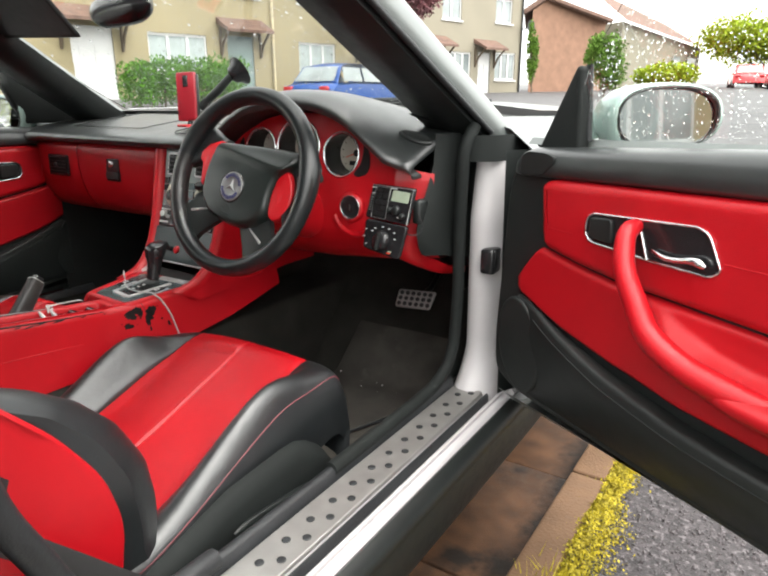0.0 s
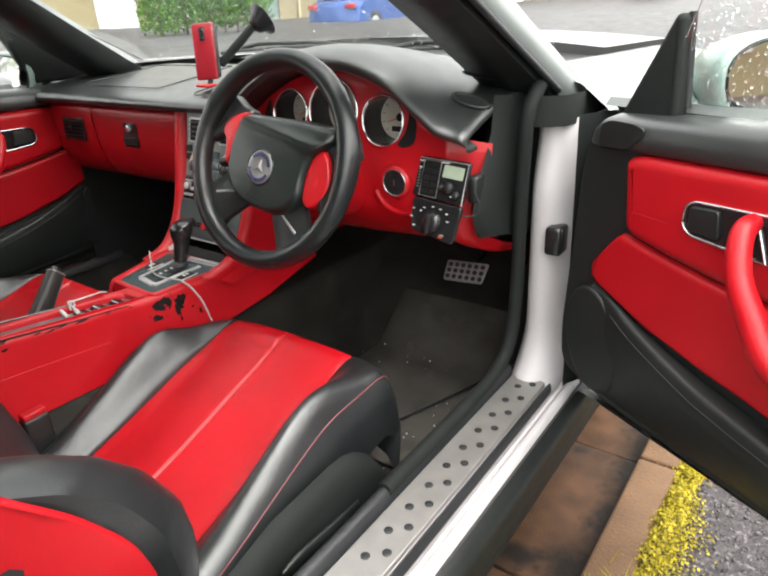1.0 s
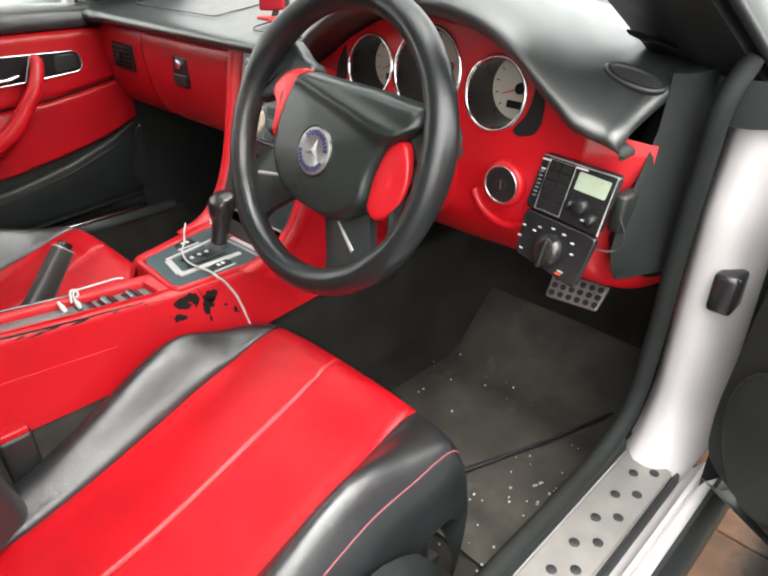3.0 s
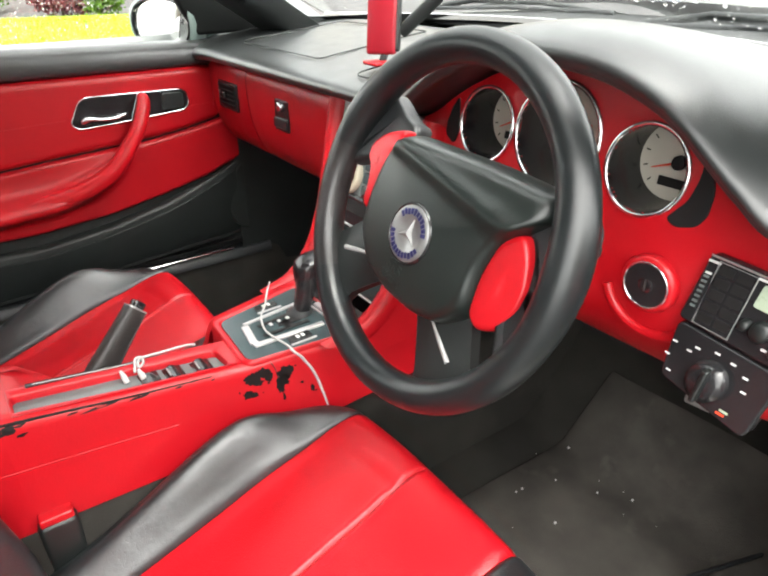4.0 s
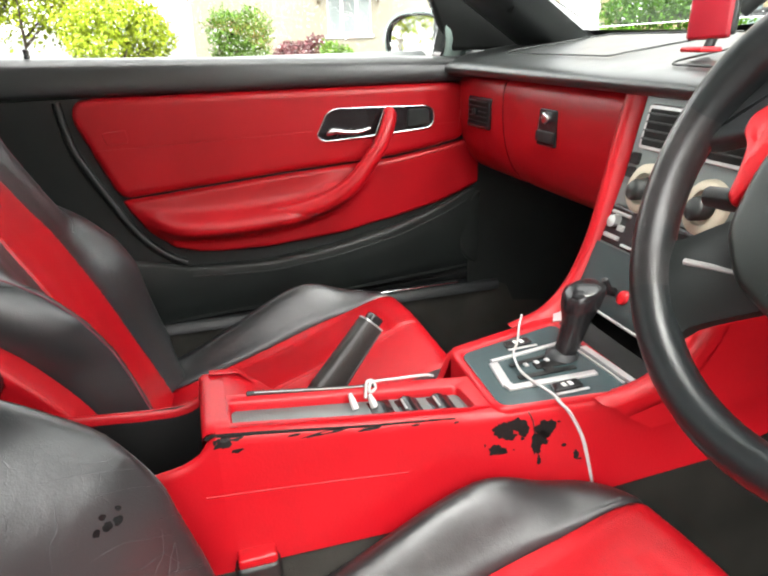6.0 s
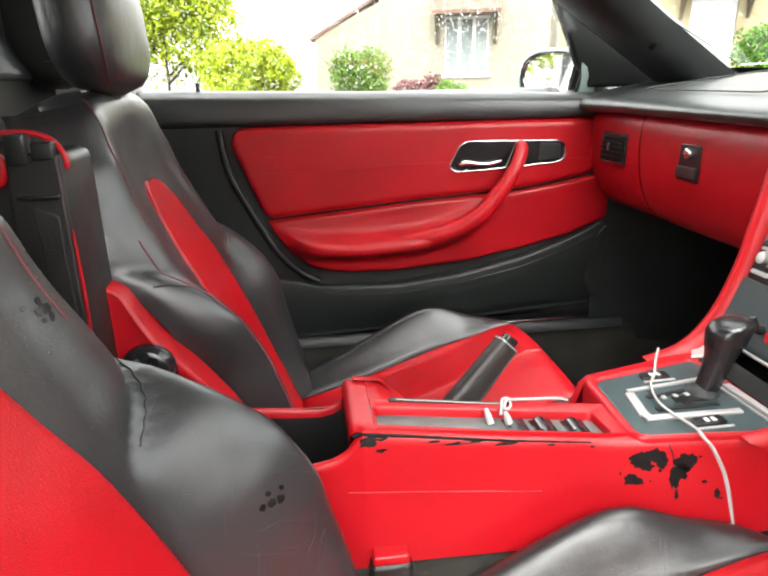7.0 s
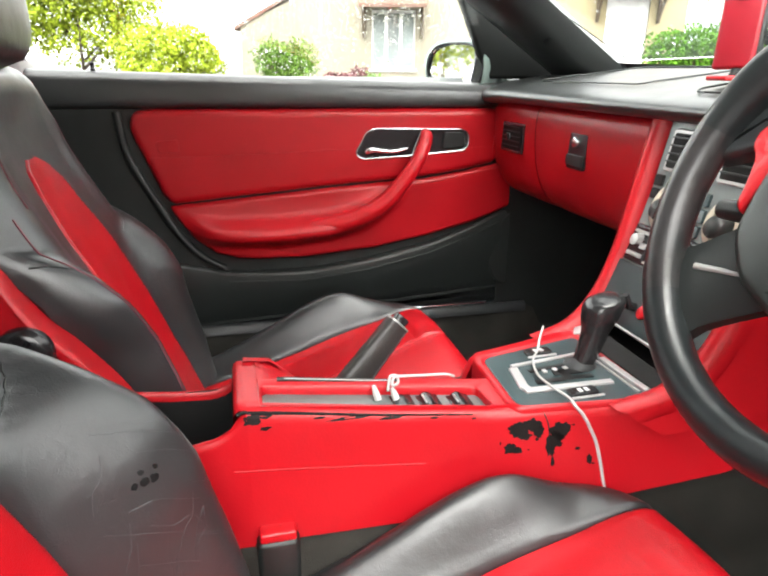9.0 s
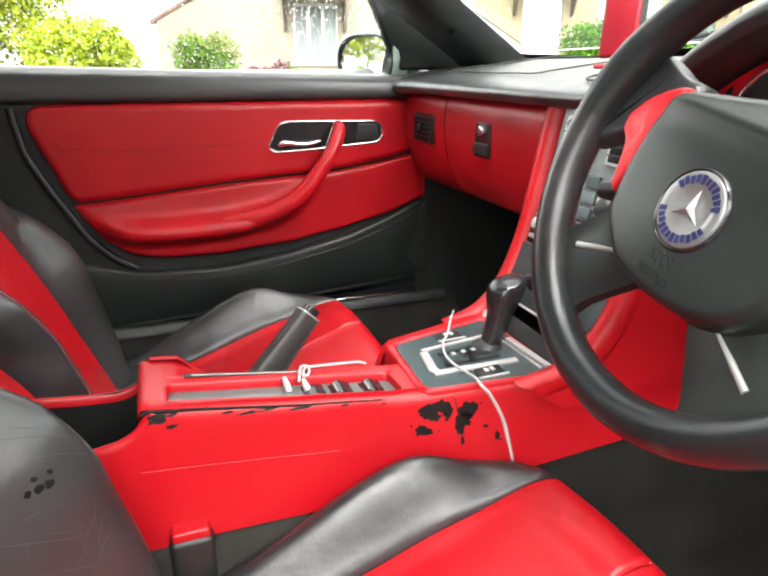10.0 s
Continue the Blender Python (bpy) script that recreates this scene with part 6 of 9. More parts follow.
def cushion_point(u, k, drop=0.0):
    p = cush_line[k]
    au = abs(u)
    bol = soft1(SB, p.y, 0.08) if k < 92 else 0.0
    rise = bol * math.exp(-((au - 0.198) / 0.042) ** 2) if au > 0.198 else bol * math.exp(-((au - 0.198) / 0.037) ** 2)
    side = -0.045 * ((au - 0.215) / 0.035) ** 2 if au > 0.215 else 0.0
    f = max(0.0, min(1.0, (p.y - 0.70) / 0.17)) if k < 80 else 1.0
    f = f * f * (3 - 2 * f) * (FRONT[1] if u > 0 else FRONT[0])
    e = max(0.0, au - 0.150) / 0.10
    back = -0.062 * e ** 1.6 * f - 0.008 * e * e * max(0.0, min(1.0, (k - 44) / 28))
    low = 0.036 * e ** 1.4 * f
    puff = 0.010 * math.cos(min(1, au / 0.15) * math.pi / 2) if au < 0.15 else 0
    crease = -0.0045 * math.exp(-(u / 0.0022) ** 2) + 0.0012 * math.exp(-((abs(u) - 0.007) / 0.004) ** 2) if 12 < k < 80 else 0
    # a short fold across the cushion's front, from the centre seam to the inner bolster
    across = max(0.0, min(1.0, (0.115 + u) / 0.03)) * max(0.0, min(1.0, (0.004 - u) / 0.008))
    q = p.y - (0.826 + 0.10 * u)
    crease += across * (-0.0036 * math.exp(-(q / 0.006) ** 2) + 0.0018 * math.exp(-((q - 0.016) / 0.010) ** 2)) if k < 86 else 0
    fold = 0.0035 * noise.noise((u * 9, p.y * 6, 1.3))
    return Vector((u, p.y + back + SLIDE[0], p.z + rise + side + puff + crease + fold - drop - low))


def cushion_mesh(u0, u1, n, edges=(1, 1)):
    bm = B()
    us = list(np.linspace(u0, u1, n))
    if u0 < 0 < u1:
        us = sorted([u for u in us if abs(u) > 0.013] + [-0.012, -0.009, -0.007, -0.005, -0.003, -0.0015, 0, 0.0015, 0.003, 0.005, 0.007, 0.009, 0.012])
        n = len(us)
    rows = []
    for k in range(120):
        row = []
        if edges[0]:
            row.append(cushion_point(u0, k, 0.012))
        for i, u in enumerate(us):
            e = (edges[0] and i == 0) or (edges[1] and i == n - 1)
            row.append(cushion_point(u, k, 0.004 if e else 0))
        if edges[1]:
            row.append(cushion_point(u1, k, 0.012))
        if not edges[0]:
            row = [row[0] + Vector((0.004, 0, -0.10)), row[0] + Vector((-0.005, 0, -0.04))] + row
        if not edges[1]:
            row = row + [row[-1] + Vector((0.005, 0, -0.04)), row[-1] + Vector((-0.004, 0, -0.10))]
        rows.append(row)
    grid(bm, rows)
    return bm


SPINE = [(0.385, 0.345), (0.362, 0.41), (0.335, 0.47), (0.300, 0.56), (0.267, 0.64), (0.232, 0.71), (0.202, 0.775), (0.186, 0.83), (0.178, 0.872), (0.165, 0.894), (0.138, 0.900), (0.100, 0.893), (0.07, 0.86), (0.055, 0.78), (0.10, 0.60), (0.18, 0.45), (0.22, 0.36)]
spine = smooth_line([(0, y, z) for y, z in SPINE], 160)
FRONT_K = 90


def back_half(z):
    return line1([(0.34, 0.218), (0.50, 0.232), (0.62, 0.238), (0.72, 0.225), (0.82, 0.205), (0.88, 0.18), (0.905, 0.150)], z)


SIDES = [1.0, 1.0]
TAPER = 0.35
INNER = [-1]  # the side of the seat that faces the tunnel


def back_point(t, k, sink=0.0):
    """t across the seat (-1 to 1), k along the spine."""
    p = spine[k]
    hw = back_half(p.z)
    u = t * hw * (1.08 if t * INNER[0] < 0 else 1.0)
    at = abs(t)
    if INNER[0] > 0 and t > 0 and k <= FRONT_K:
        u *= 1 - 0.15 * max(0.0, min(1.0, (0.76 - p.z) / 0.20)) * min(1.0, at / 0.6)
    if k <= FRONT_K:
        seam = 0.632 + 0.052 * max(0.0, min(1.0, (at - 0.54) / 0.40)) + (0.016 if INNER[0] > 0 and t > 0 else 0.0)
        d = seam - p.z
        bump = soft1([(-0.02, 0.0), (0.0, 0.0), (0.010, 0.032), (0.030, 0.064), (0.065, 0.096), (0.115, 0.106), (0.18, 0.100), (0.25, 0.086), (0.32, 0.070)], d, 0.012)
        fade = max(0.0, min(1.0, (0.885 - p.z) / 0.07))
        begin = 0.64 if INNER[0] > 0 and t > 0 else 0.45
        side = max(0.0, min(1.0, (at - begin) / (0.90 - begin)))
        side = math.sin(side * math.pi / 2) ** 1.25
        lift = max(0.0, min(1.0, (at - 0.50) / 0.30))
        lift = lift * lift * (3 - 2 * lift)
        dent = (0.0 if INNER[0] > 0 else -0.009) * math.exp(-(d / 0.010) ** 2) * side
        bump *= SIDES[1] if t > 0 else SIDES[0]
        if INNER[0] > 0 and t < 0:
            bump *= max(0.25, 1 - 2.6 * max(0.0, d - 0.10))
        elif INNER[0] < 0 < t:
            bump *= max(0.7, min(1.3, 0.78 + 2.6 * d))
        fwd = bump * side + 0.014 * lift * fade - 0.010 * math.exp(-(t / 0.35) ** 2) * fade + dent
        edge = -0.078 * max(0, (at - 0.60) / 0.40) ** 2 * (0.45 + 0.55 * fade)
        if t * INNER[0] > 0:
            start, full = (0.70, 0.75) if INNER[0] > 0 else (0.80, 0.30)
            q = min(1.0, max(0.0, (at - start) / (1 - start)))
            edge = -0.018 * max(0, (at - 0.60) / 0.40) ** 2 - 0.085 * (1 - math.sqrt(1 - q * q)) * (full + (1 - full) * min(1.0, bump / 0.06))
        fwd += 0.0025 * noise.noise((u * 14, p.z * 14, 4.2)) * fade
    else:
        fwd, edge = 0, -0.035 * max(0, (at - 0.60) / 0.40) ** 2 + 0.04 * max(0, (at - 0.8) / 0.2) ** 2 * min(1, (k - FRONT_K) / 24)
    if k > FRONT_K and t * INNER[0] > 0:
        u *= 1 - TAPER * min(1.0, (k - FRONT_K) / 16)
    return Vector((u, p.y + fwd + edge - sink, p.z - 0.02 * (at ** 4) * max(0, min(1, (p.z - 0.80) / 0.09))))


RED = [1.0]


def red_half(z):
    """Half-width of the red centre panel, as a share of the seat's half-width."""
    return RED[0] * line1([(0.34, 0.56), (0.55, 0.52), (0.66, 0.45), (0.74, 0.36), (0.765, 0.26), (0.778, 0.10), (0.781, 0.0)], z)


def side_half(y, z, inner):
    """Half-width of the backrest's side at depth y, height z."""
    if not inner:
        return back_half(z) * 1.08 + 0.002
    front, rear = line1([(0.34, 0.38), (0.50, 0.36), (0.60, 0.31), (0.66, 0.27)], z), line1([(0.36, 0.22), (0.45, 0.18), (0.60, 0.10), (0.78, 0.055)], z)
    if INNER[0] > 0:
        return back_half(z) + 0.004
    return back_half(z) * (1 - TAPER * max(0.0, min(1.0, (front - y) / (front - rear)))) + 0.004


def build_seat(name, at_x, label):
    seat = thing(name, label, "car seat", (at_x, 0.55, 0.21))
    XF[0] = Matrix.Translation((at_x, 0, 0))
    INNER[0] = -1 if at_x > 0 else 1
    RED[0] = 0.84 if at_x > 0 else 0.80
    FRONT[:], SLIDE[0] = ((1.0, 0.15), 0.0) if at_x > 0 else ((1.0, 1.0), -0.075)
    SIDES[:] = (1.00, 1.12) if at_x > 0 else (0.60, 0.60)  # the bolsters are worn unevenly
    part("cushion_centre", cushion_mesh(-0.150, 0.150, 41), red_leather, seat, "red leather cushion panel with a centre seam")
    part("cushion_bolster", cushion_mesh(-0.240, -0.1515, 22, (0, 1)), black_leather, seat)
    part("cushion_bolster", cushion_mesh(0.1515, 0.240, 22, (1, 0)), black_leather, seat)
    for sx in (-1, 1):
        bm = B()
        pts = [cushion_point(sx * 0.229, k) + Vector((0, 0, 0.0012)) for k in range(8, 86)]
        tube(bm, pts, 0.0013, 5)
        part("piping", bm, thread, seat, "dull red stitched seam")
    # backrest: black cover all round, red panel set in
    bm = B()
    ts = [0.35 * q + 0.65 * math.sin(q * math.pi / 2) for q in np.linspace(-1, 1, 91)]
    rows = [[back_point(t, k) for t in ts] for k in range(160)]
    vv = grid(bm, rows)
    part("back_cover", bm, black_leather, seat, "black leather backrest cover")
    bm = B()
    ks = [k for k in range(FRONT_K) if spine[k].z < 0.781]
    rows = []
    for k in ks:
        w = red_half(spine[k].z)
        rows.append([back_point(q * w, k, sink) for q, sink in [(-1.0, 0.014), (-1.0, -0.0005), (-0.985, -0.0028)] + [(q, -0.004) for q in np.linspace(-0.955, 0.955, 31)] + [(0.985, -0.0028), (1.0, -0.0005), (1.0, 0.014)]])
    grid(bm, rows)
    part("back_centre", bm, red_leather, seat, "red leather backrest panel")
    for sx in (-1, 1):
        # side of the backrest: black rim, red plate
        bm = B()
        front = [back_point(sx, k) for k in range(0, FRONT_K + 1)]
        rear = [back_point(sx, k) for k in range(159, FRONT_K, -1)]
        m_ = min(len(front), len(rear))
        rows = []
        for i in range(m_):
            a, b = front[int(i * (len(front) - 1) / (m_ - 1))], rear[int(i * (len(rear) - 1) / (m_ - 1))]
            rows.append([a.lerp(b, q) + Vector((sx * 0.004 * math.sin(q * math.pi), 0, 0)) for q in np.linspace(0, 1, 7)])
        grid(bm, rows)
        part("back_side", bm, black_leather, seat)
        bm = B()
        inner = (sx < 0) == (at_x > 0)
        poly = rounded(([(0.36, 0.34), (0.355, 0.44), (0.319, 0.523), (0.277, 0.582), (0.232, 0.634), (0.203, 0.690), (0.175, 0.70), (0.17, 0.34)] if at_x < 0 else [(0.33, 0.34), (0.330, 0.46), (0.312, 0.547), (0.297, 0.589), (0.268, 0.633), (0.237, 0.653), (0.19, 0.655), (0.20, 0.34)]) if inner else [(0.375, 0.34), (0.385, 0.44), (0.362, 0.52), (0.312, 0.60), (0.255, 0.665), (0.210, 0.715), (0.160, 0.71), (0.18, 0.50), (0.215, 0.34)], 0.03)
        deep = 0.007 if at_x > 0 else 0.045
        if at_x > 0 or inner:
            slab(bm, poly, lambda a, b, h: Vector((sx * (side_half(a, b, inner) + 0.011 - deep + h), a, b)), deep, 0.004)
            part("side_plate", bm, red_vinyl, seat, "red vinyl plate on the seat's side")
            bm = B()
        tube(bm, [back_point(sx * 0.74, k, -0.0004) for k in range(54, 92)], 0.0009, 5)
        part("stitching", bm, thread, seat)
        if at_x < 0 and inner:
            bm = B()
            tube(bm, [back_point(sx * 0.86, k, -0.0006) for k in range(4, 54)], 0.0011, 5)
            part("stitching", bm, thread, seat)
        # cross seam where the bolster meets the shoulder
        bm = B()
        pts = []
        for t in np.linspace(0.60, 0.97, 14):
            zs = 0.632 + 0.052 * max(0.0, min(1.0, (t - 0.54) / 0.40)) - 0.003
            k = max(q for q in range(FRONT_K) if spine[q].z <= zs)
            q = (zs - spine[k].z) / (spine[k + 1].z - spine[k].z)
            pts.append(back_point(sx * t, k).lerp(back_point(sx * t, k + 1), q))
        tube(bm, pts, 0.0011, 5)
        part("seam", bm, black_plastic, seat)
    # recliner knob on the tunnel side
    for sx in ((-1,) if at_x > 0 else (1,)):
        bm = B()
        kx, ky, kz = (0.228, 0.242, 0.612) if at_x > 0 else (0.247, 0.226, 0.598)
        lathe(bm, [(0.029, 0), (0.031, 0.006), (0.030, 0.016), (0.025, 0.021), (0.012, 0.023), (0, 0.023)], lambda a, b, h: Vector((sx * (kx + h), ky + a, kz + b)), 22)
        kn = part("recliner_knob", bm, gloss_black, seat)
        for q in range(3):
            bm = B()
            a = q / 3 * math.pi
            tube(bm, [Vector((sx * (kx + 0.0225), ky - 0.022 * math.cos(a), kz - 0.022 * math.sin(a))), Vector((sx * (kx + 0.0245), ky, kz)), Vector((sx * (kx + 0.0225), ky + 0.022 * math.cos(a), kz + 0.022 * math.sin(a)))], 0.0040, 8)
            part("ridge", bm, gloss_black, kn)
    # headrest on posts
    for dx in (-0.06, 0.06):
        bm = B()
        tube(bm, [(dx, 0.145, 0.880), (dx, 0.150, 0.955)], 0.006, 10)
        part("headrest_post", bm, chrome, seat)
    bm = B()
    rows = []
    for zf in np.linspace(-1, 1, 17):
        for_z = 0.986 + zf * 0.094
        q = math.sqrt(max(0.0, 1 - abs(zf) ** 3.2))
        row = []
        for k in range(32):
            a = k / 32 * 2 * math.pi
            c, s_ = math.cos(a), math.sin(a)
            x = 0.130 * math.copysign(abs(c) ** 0.55, c) * (0.25 + 0.75 * q)
            y = 0.160 + 0.046 * math.copysign(abs(s_) ** 0.7, s_) * (0.2 + 0.8 * q) - 0.25 * (for_z - 0.93) * 0.3
            row.append((x, y, for_z))
        rows.append(row)
    vv = grid(bm, rows, close_u=True)
    bm.faces.new(vv[0])
    bm.faces.new(vv[-1])
    hr = part("headrest", bm, black_leather, seat, "black leather headrest with a stitched seam")
    for k in (3, 13):
        bm = B()
        tube(bm, [Vector(row[k]) + Vector((0.0006 * (1 if k < 8 else -1), 0.0006, 0)) for row in rows[1:-1]], 0.0012, 6)
        part("seam", bm, thread, hr)
    # plinth and rails
    bm = B()
    box(bm, -0.225, 0.225, 0.30, 0.84, 0.235, 0.298, 0.02)
    part("seat_frame", bm, black_plastic, seat)
    for dx in (-0.20, 0.20):
        bm = B()
        box(bm, dx - 0.02, dx + 0.02, 0.28, 0.86, 0.203, 0.24, 0.004)
        part("rail", bm, rubber, seat)
    XF[0] = Matrix.Identity(4)
    return seat


driver = build_seat("driver_seat", 0.312, "red and black leather driver's seat, worn with rain drops")
passenger = build_seat("passenger_seat", -0.312, "red and black leather passenger seat with headrest")
XF[0] = Matrix.Identity(4)
# rain drops, a water stain and pale scuffs on the driver's backrest
def back_frame(t, z):
    k = min(range(FRONT_K), key=lambda q: abs(spine[q].z - z))
    p, a, b = back_point(t, k), back_point(t + 0.02, k) - back_point(t - 0.02, k), back_point(t, k + 2) - back_point(t, max(0, k - 2))
    a.normalize()
    nn = a.cross(b).normalized()
    if nn.y < 0:
        nn = -nn
    return p + Vector((0.312, 0, 0)), a, nn.cross(a), nn


SIDES[:], INNER[0] = (1.00, 1.12), -1
rs = random.Random(17)
bm = B()
for i in range(90):
    t, z = (rs.uniform(-0.95, -0.45), rs.uniform(0.67, 0.86)) if i < 62 else (rs.gauss(-0.72, 0.05), rs.gauss(0.755, 0.015))
    p, e1, e2, nn = back_frame(t, z)
    r = min(0.0032, 0.0011 * math.exp(rs.gauss(0.1, 0.45)))
    ring = [[p + nn * hh * r + (e1 * math.cos(a) + e2 * math.sin(a)) * r * q for a in np.linspace(0, 2 * math.pi, 9, endpoint=False)] for q, hh in ((1, -0.1), (0.9, 0.25), (0.5, 0.5))]
    g = grid(bm, ring, close_u=True)
    bm.faces.new(g[-1])
    bm.faces.new(g[0])
part("rain_film", bm, water, driver)["kind"] = "stuff"
damp = material("damp_leather", (0.006, 0.007, 0.0075), 0.22, vary=0.2, vary_scale=60, specular=0.5)
for t0, z0, n0 in ((-0.66, 0.565, 6), (-0.66, 0.752, 9)):
    bm = B()
    for i in range(n0):
        p, e1, e2, nn = back_frame(t0 + rs.gauss(0, 0.022), z0 + rs.gauss(0, 0.006))
        r = rs.uniform(0.0018, 0.0050)
        ring = [p + nn * 0.0006 + (e1 * math.cos(a) + e2 * math.sin(a)) * r * rs.uniform(0.75, 1.2) for a in np.linspace(0, 2 * math.pi, 11, endpoint=False)]
        g = grid(bm, [ring, [q - nn * 0.0015 for q in ring]], close_u=True)
        bm.faces.new(g[0])
    part("damp_spot", bm, damp, driver)
scuff = material("scuffed_grey", (0.16, 0.16, 0.16), 0.6, vary=0.3, vary_scale=90)
bm = B()
for i in range(150):
    t = rs.uniform(0.55, 0.99)
    p, e1, e2, nn = back_frame(t, rs.gauss(0.885, 0.010))
    d = (e1 * rs.gauss(0, 0.5) + e2).normalized() * rs.uniform(0.001, 0.006)
    tube(bm, [p - d, p + nn * 0.0003, p + d], 0.00035, 4)
part("scuff", bm, scuff, driver, "pale scuff marks on the backrest's edge")
crease_m = material("pale_leather_crease", (0.042, 0.043, 0.046), 0.5, vary=0.4, vary_scale=60)
bm = B()
for i in range(22):
    t, z, lean = rs.uniform(-0.93, -0.58), rs.uniform(0.47, 0.60), rs.gauss(0, 1)
    pts = []
    for q in range(4):
        p, e1, e2, nn = back_frame(t, z)
        pts.append(p + nn * 0.0004)
        t += (0.040 if lean > 0 else 0.022) + rs.gauss(0, 0.008)
        z += (0.0065 if lean > 0 else -0.0140) + rs.gauss(0, 0.002)
    tube(bm, smooth_line(pts, 14), 0.00026, 4)
part("crease", bm, crease_m, driver, "fine pale creases in the worn bolster")["kind"] = "stuff"

# driver's outer valance with its tilt lever
bm = B()
rows = []
for y in np.linspace(0.40, 0.80, 14):
    top = line1([(0.40, 0.33), (0.55, 0.375), (0.70, 0.385), (0.76, 0.36), (0.80, 0.30)], y)
    rows.append([(0.565, y, top + 0.01), (0.580, y, top + 0.004), (0.588, y, top - 0.02), (0.590, y, 0.26), (0.58, y, 0.235)])
grid(bm, rows)
part("valance", bm, matte_lining, driver)
bm = B()
tube(bm, smooth_line([(0.600, 0.70, 0.325), (0.606, 0.64, 0.330), (0.610, 0.57, 0.340), (0.613, 0.52, 0.345)], 14), [0.004, 0.006, 0.008, 0.010, 0.011, 0.012, 0.012, 0.012, 0.012, 0.012, 0.012, 0.011, 0.009, 0.005], 10, up=(1, 0, 0), flat=0.5)
part("tilt_lever", bm, black_plastic, driver)

# belt buckle by the driver's seat
buckle = thing("belt_buckle", "black seat belt buckle with a red release button", "seat belt buckle", (0.07, 0.47, 0.33))
bm = B()
box(bm, 0.066, 0.096, 0.458, 0.503, 0.305, 0.424, 0.006)
part("housing", bm, black_plastic, buckle)
bm = B()
box(bm, 0.069, 0.093, 0.461, 0.500, 0.421, 0.4335, 0.003)
part("release_button", bm, red_paint, buckle)
# driver's belt hanging across the seat's side
belt = thing("seat_belt", "black seat belt webbing hanging beside the seat", "seat belt", (0.62, 0.1, 0.4))
bm = B()
rows = []
for p in smooth_line([(0.635, 0.04, 0.86), (0.612, 0.12, 0.70), (0.604, 0.235, 0.557), (0.600, 0.290, 0.490), (0.600, 0.355, 0.412), (0.60, 0.44, 0.31), (0.60, 0.50, 0.24)], 24):
    rows.append([p + Vector((0.006, -0.009, -0.042)), p + Vector((0.008, 0, -0.030)), p + Vector((0.006, 0.009, -0.018))])
grid(bm, rows)
part("webbing", bm, belt_web, belt)
bm = B()
box(bm, 0.592, 0.608, 0.425, 0.465, 0.27, 0.315, 0.004)
part("anchor", bm, black_plastic, belt)

# panel standing up between the seats
rack = thing("rear_divider", "dark plastic box panel with red edges standing between the seats", "storage panel", (-0.05, 0.05, 0.45))
bm = B()
box(bm, -0.105, -0.002, 0.085, 0.190, 0.44, 0.846, 0.012)
part("casing", bm, black_plastic, rack)
bm = B()
slab(bm, rounded([(0.092, 0.72), (0.106, 0.765), (0.116, 0.808), (0.142, 0.820), (0.147, 0.842), (0.128, 0.858), (0.104, 0.858), (0.094, 0.845)], 0.008), lambda a, b, h: Vector((-0.003 + h, a, b)), 0.010, 0.004)
part("red_cheek", bm, red_vinyl, rack)
bm = B()
rim = smooth_line([(-0.002, 0.104, 0.856), (-0.004, 0.130, 0.864), (-0.008, 0.160, 0.866), (-0.008, 0.182, 0.860), (-0.004, 0.194, 0.846), (-0.003, 0.1955, 0.832)], 30)
tube(bm, rim, [0.0010] + [0.0030] * 28 + [0.0010], 8, up=(1, 0, 0))
part("red_top_edge", bm, red_vinyl, rack)
bm = B()
tube(bm, [(0.0, 0.1915, 0.775), (0.001, 0.192, 0.72), (0.001, 0.1915, 0.60)], [0.0012, 0.0022, 0.0012], 8)
part("red_side_edge", bm, red_vinyl, rack)
bm = B()
slab(bm, rounded([(0.166, 0.46), (0.190, 0.46), (0.1905, 0.846), (0.146, 0.850), (0.142, 0.78)], 0.004), lambda a, b, h: Vector((-0.003 + h, a, b)), 0.008, 0.002)
part("front_slat", bm, leather_brown, rack, "dark brown-grey plastic cover")
bm = B()
slab(bm, rounded([(0.174, 0.48), (0.184, 0.48), (0.184, 0.79), (0.162, 0.80)], 0.003), lambda a, b, h: Vector((0.005 + h, a, b)), 0.003, 0.001)
part("inner_slat", bm, leather_brown, rack)
for y0, y1, z0, z1 in ((0.148, 0.166, 0.838, 0.866), (0.170, 0.189, 0.842, 0.858), (0.150, 0.188, 0.806, 0.811)):
    bm = B()
    box(bm, -0.010, 0.009, y0, y1, z0, z1, 0.002)
    part("catch", bm, black_plastic, rack)

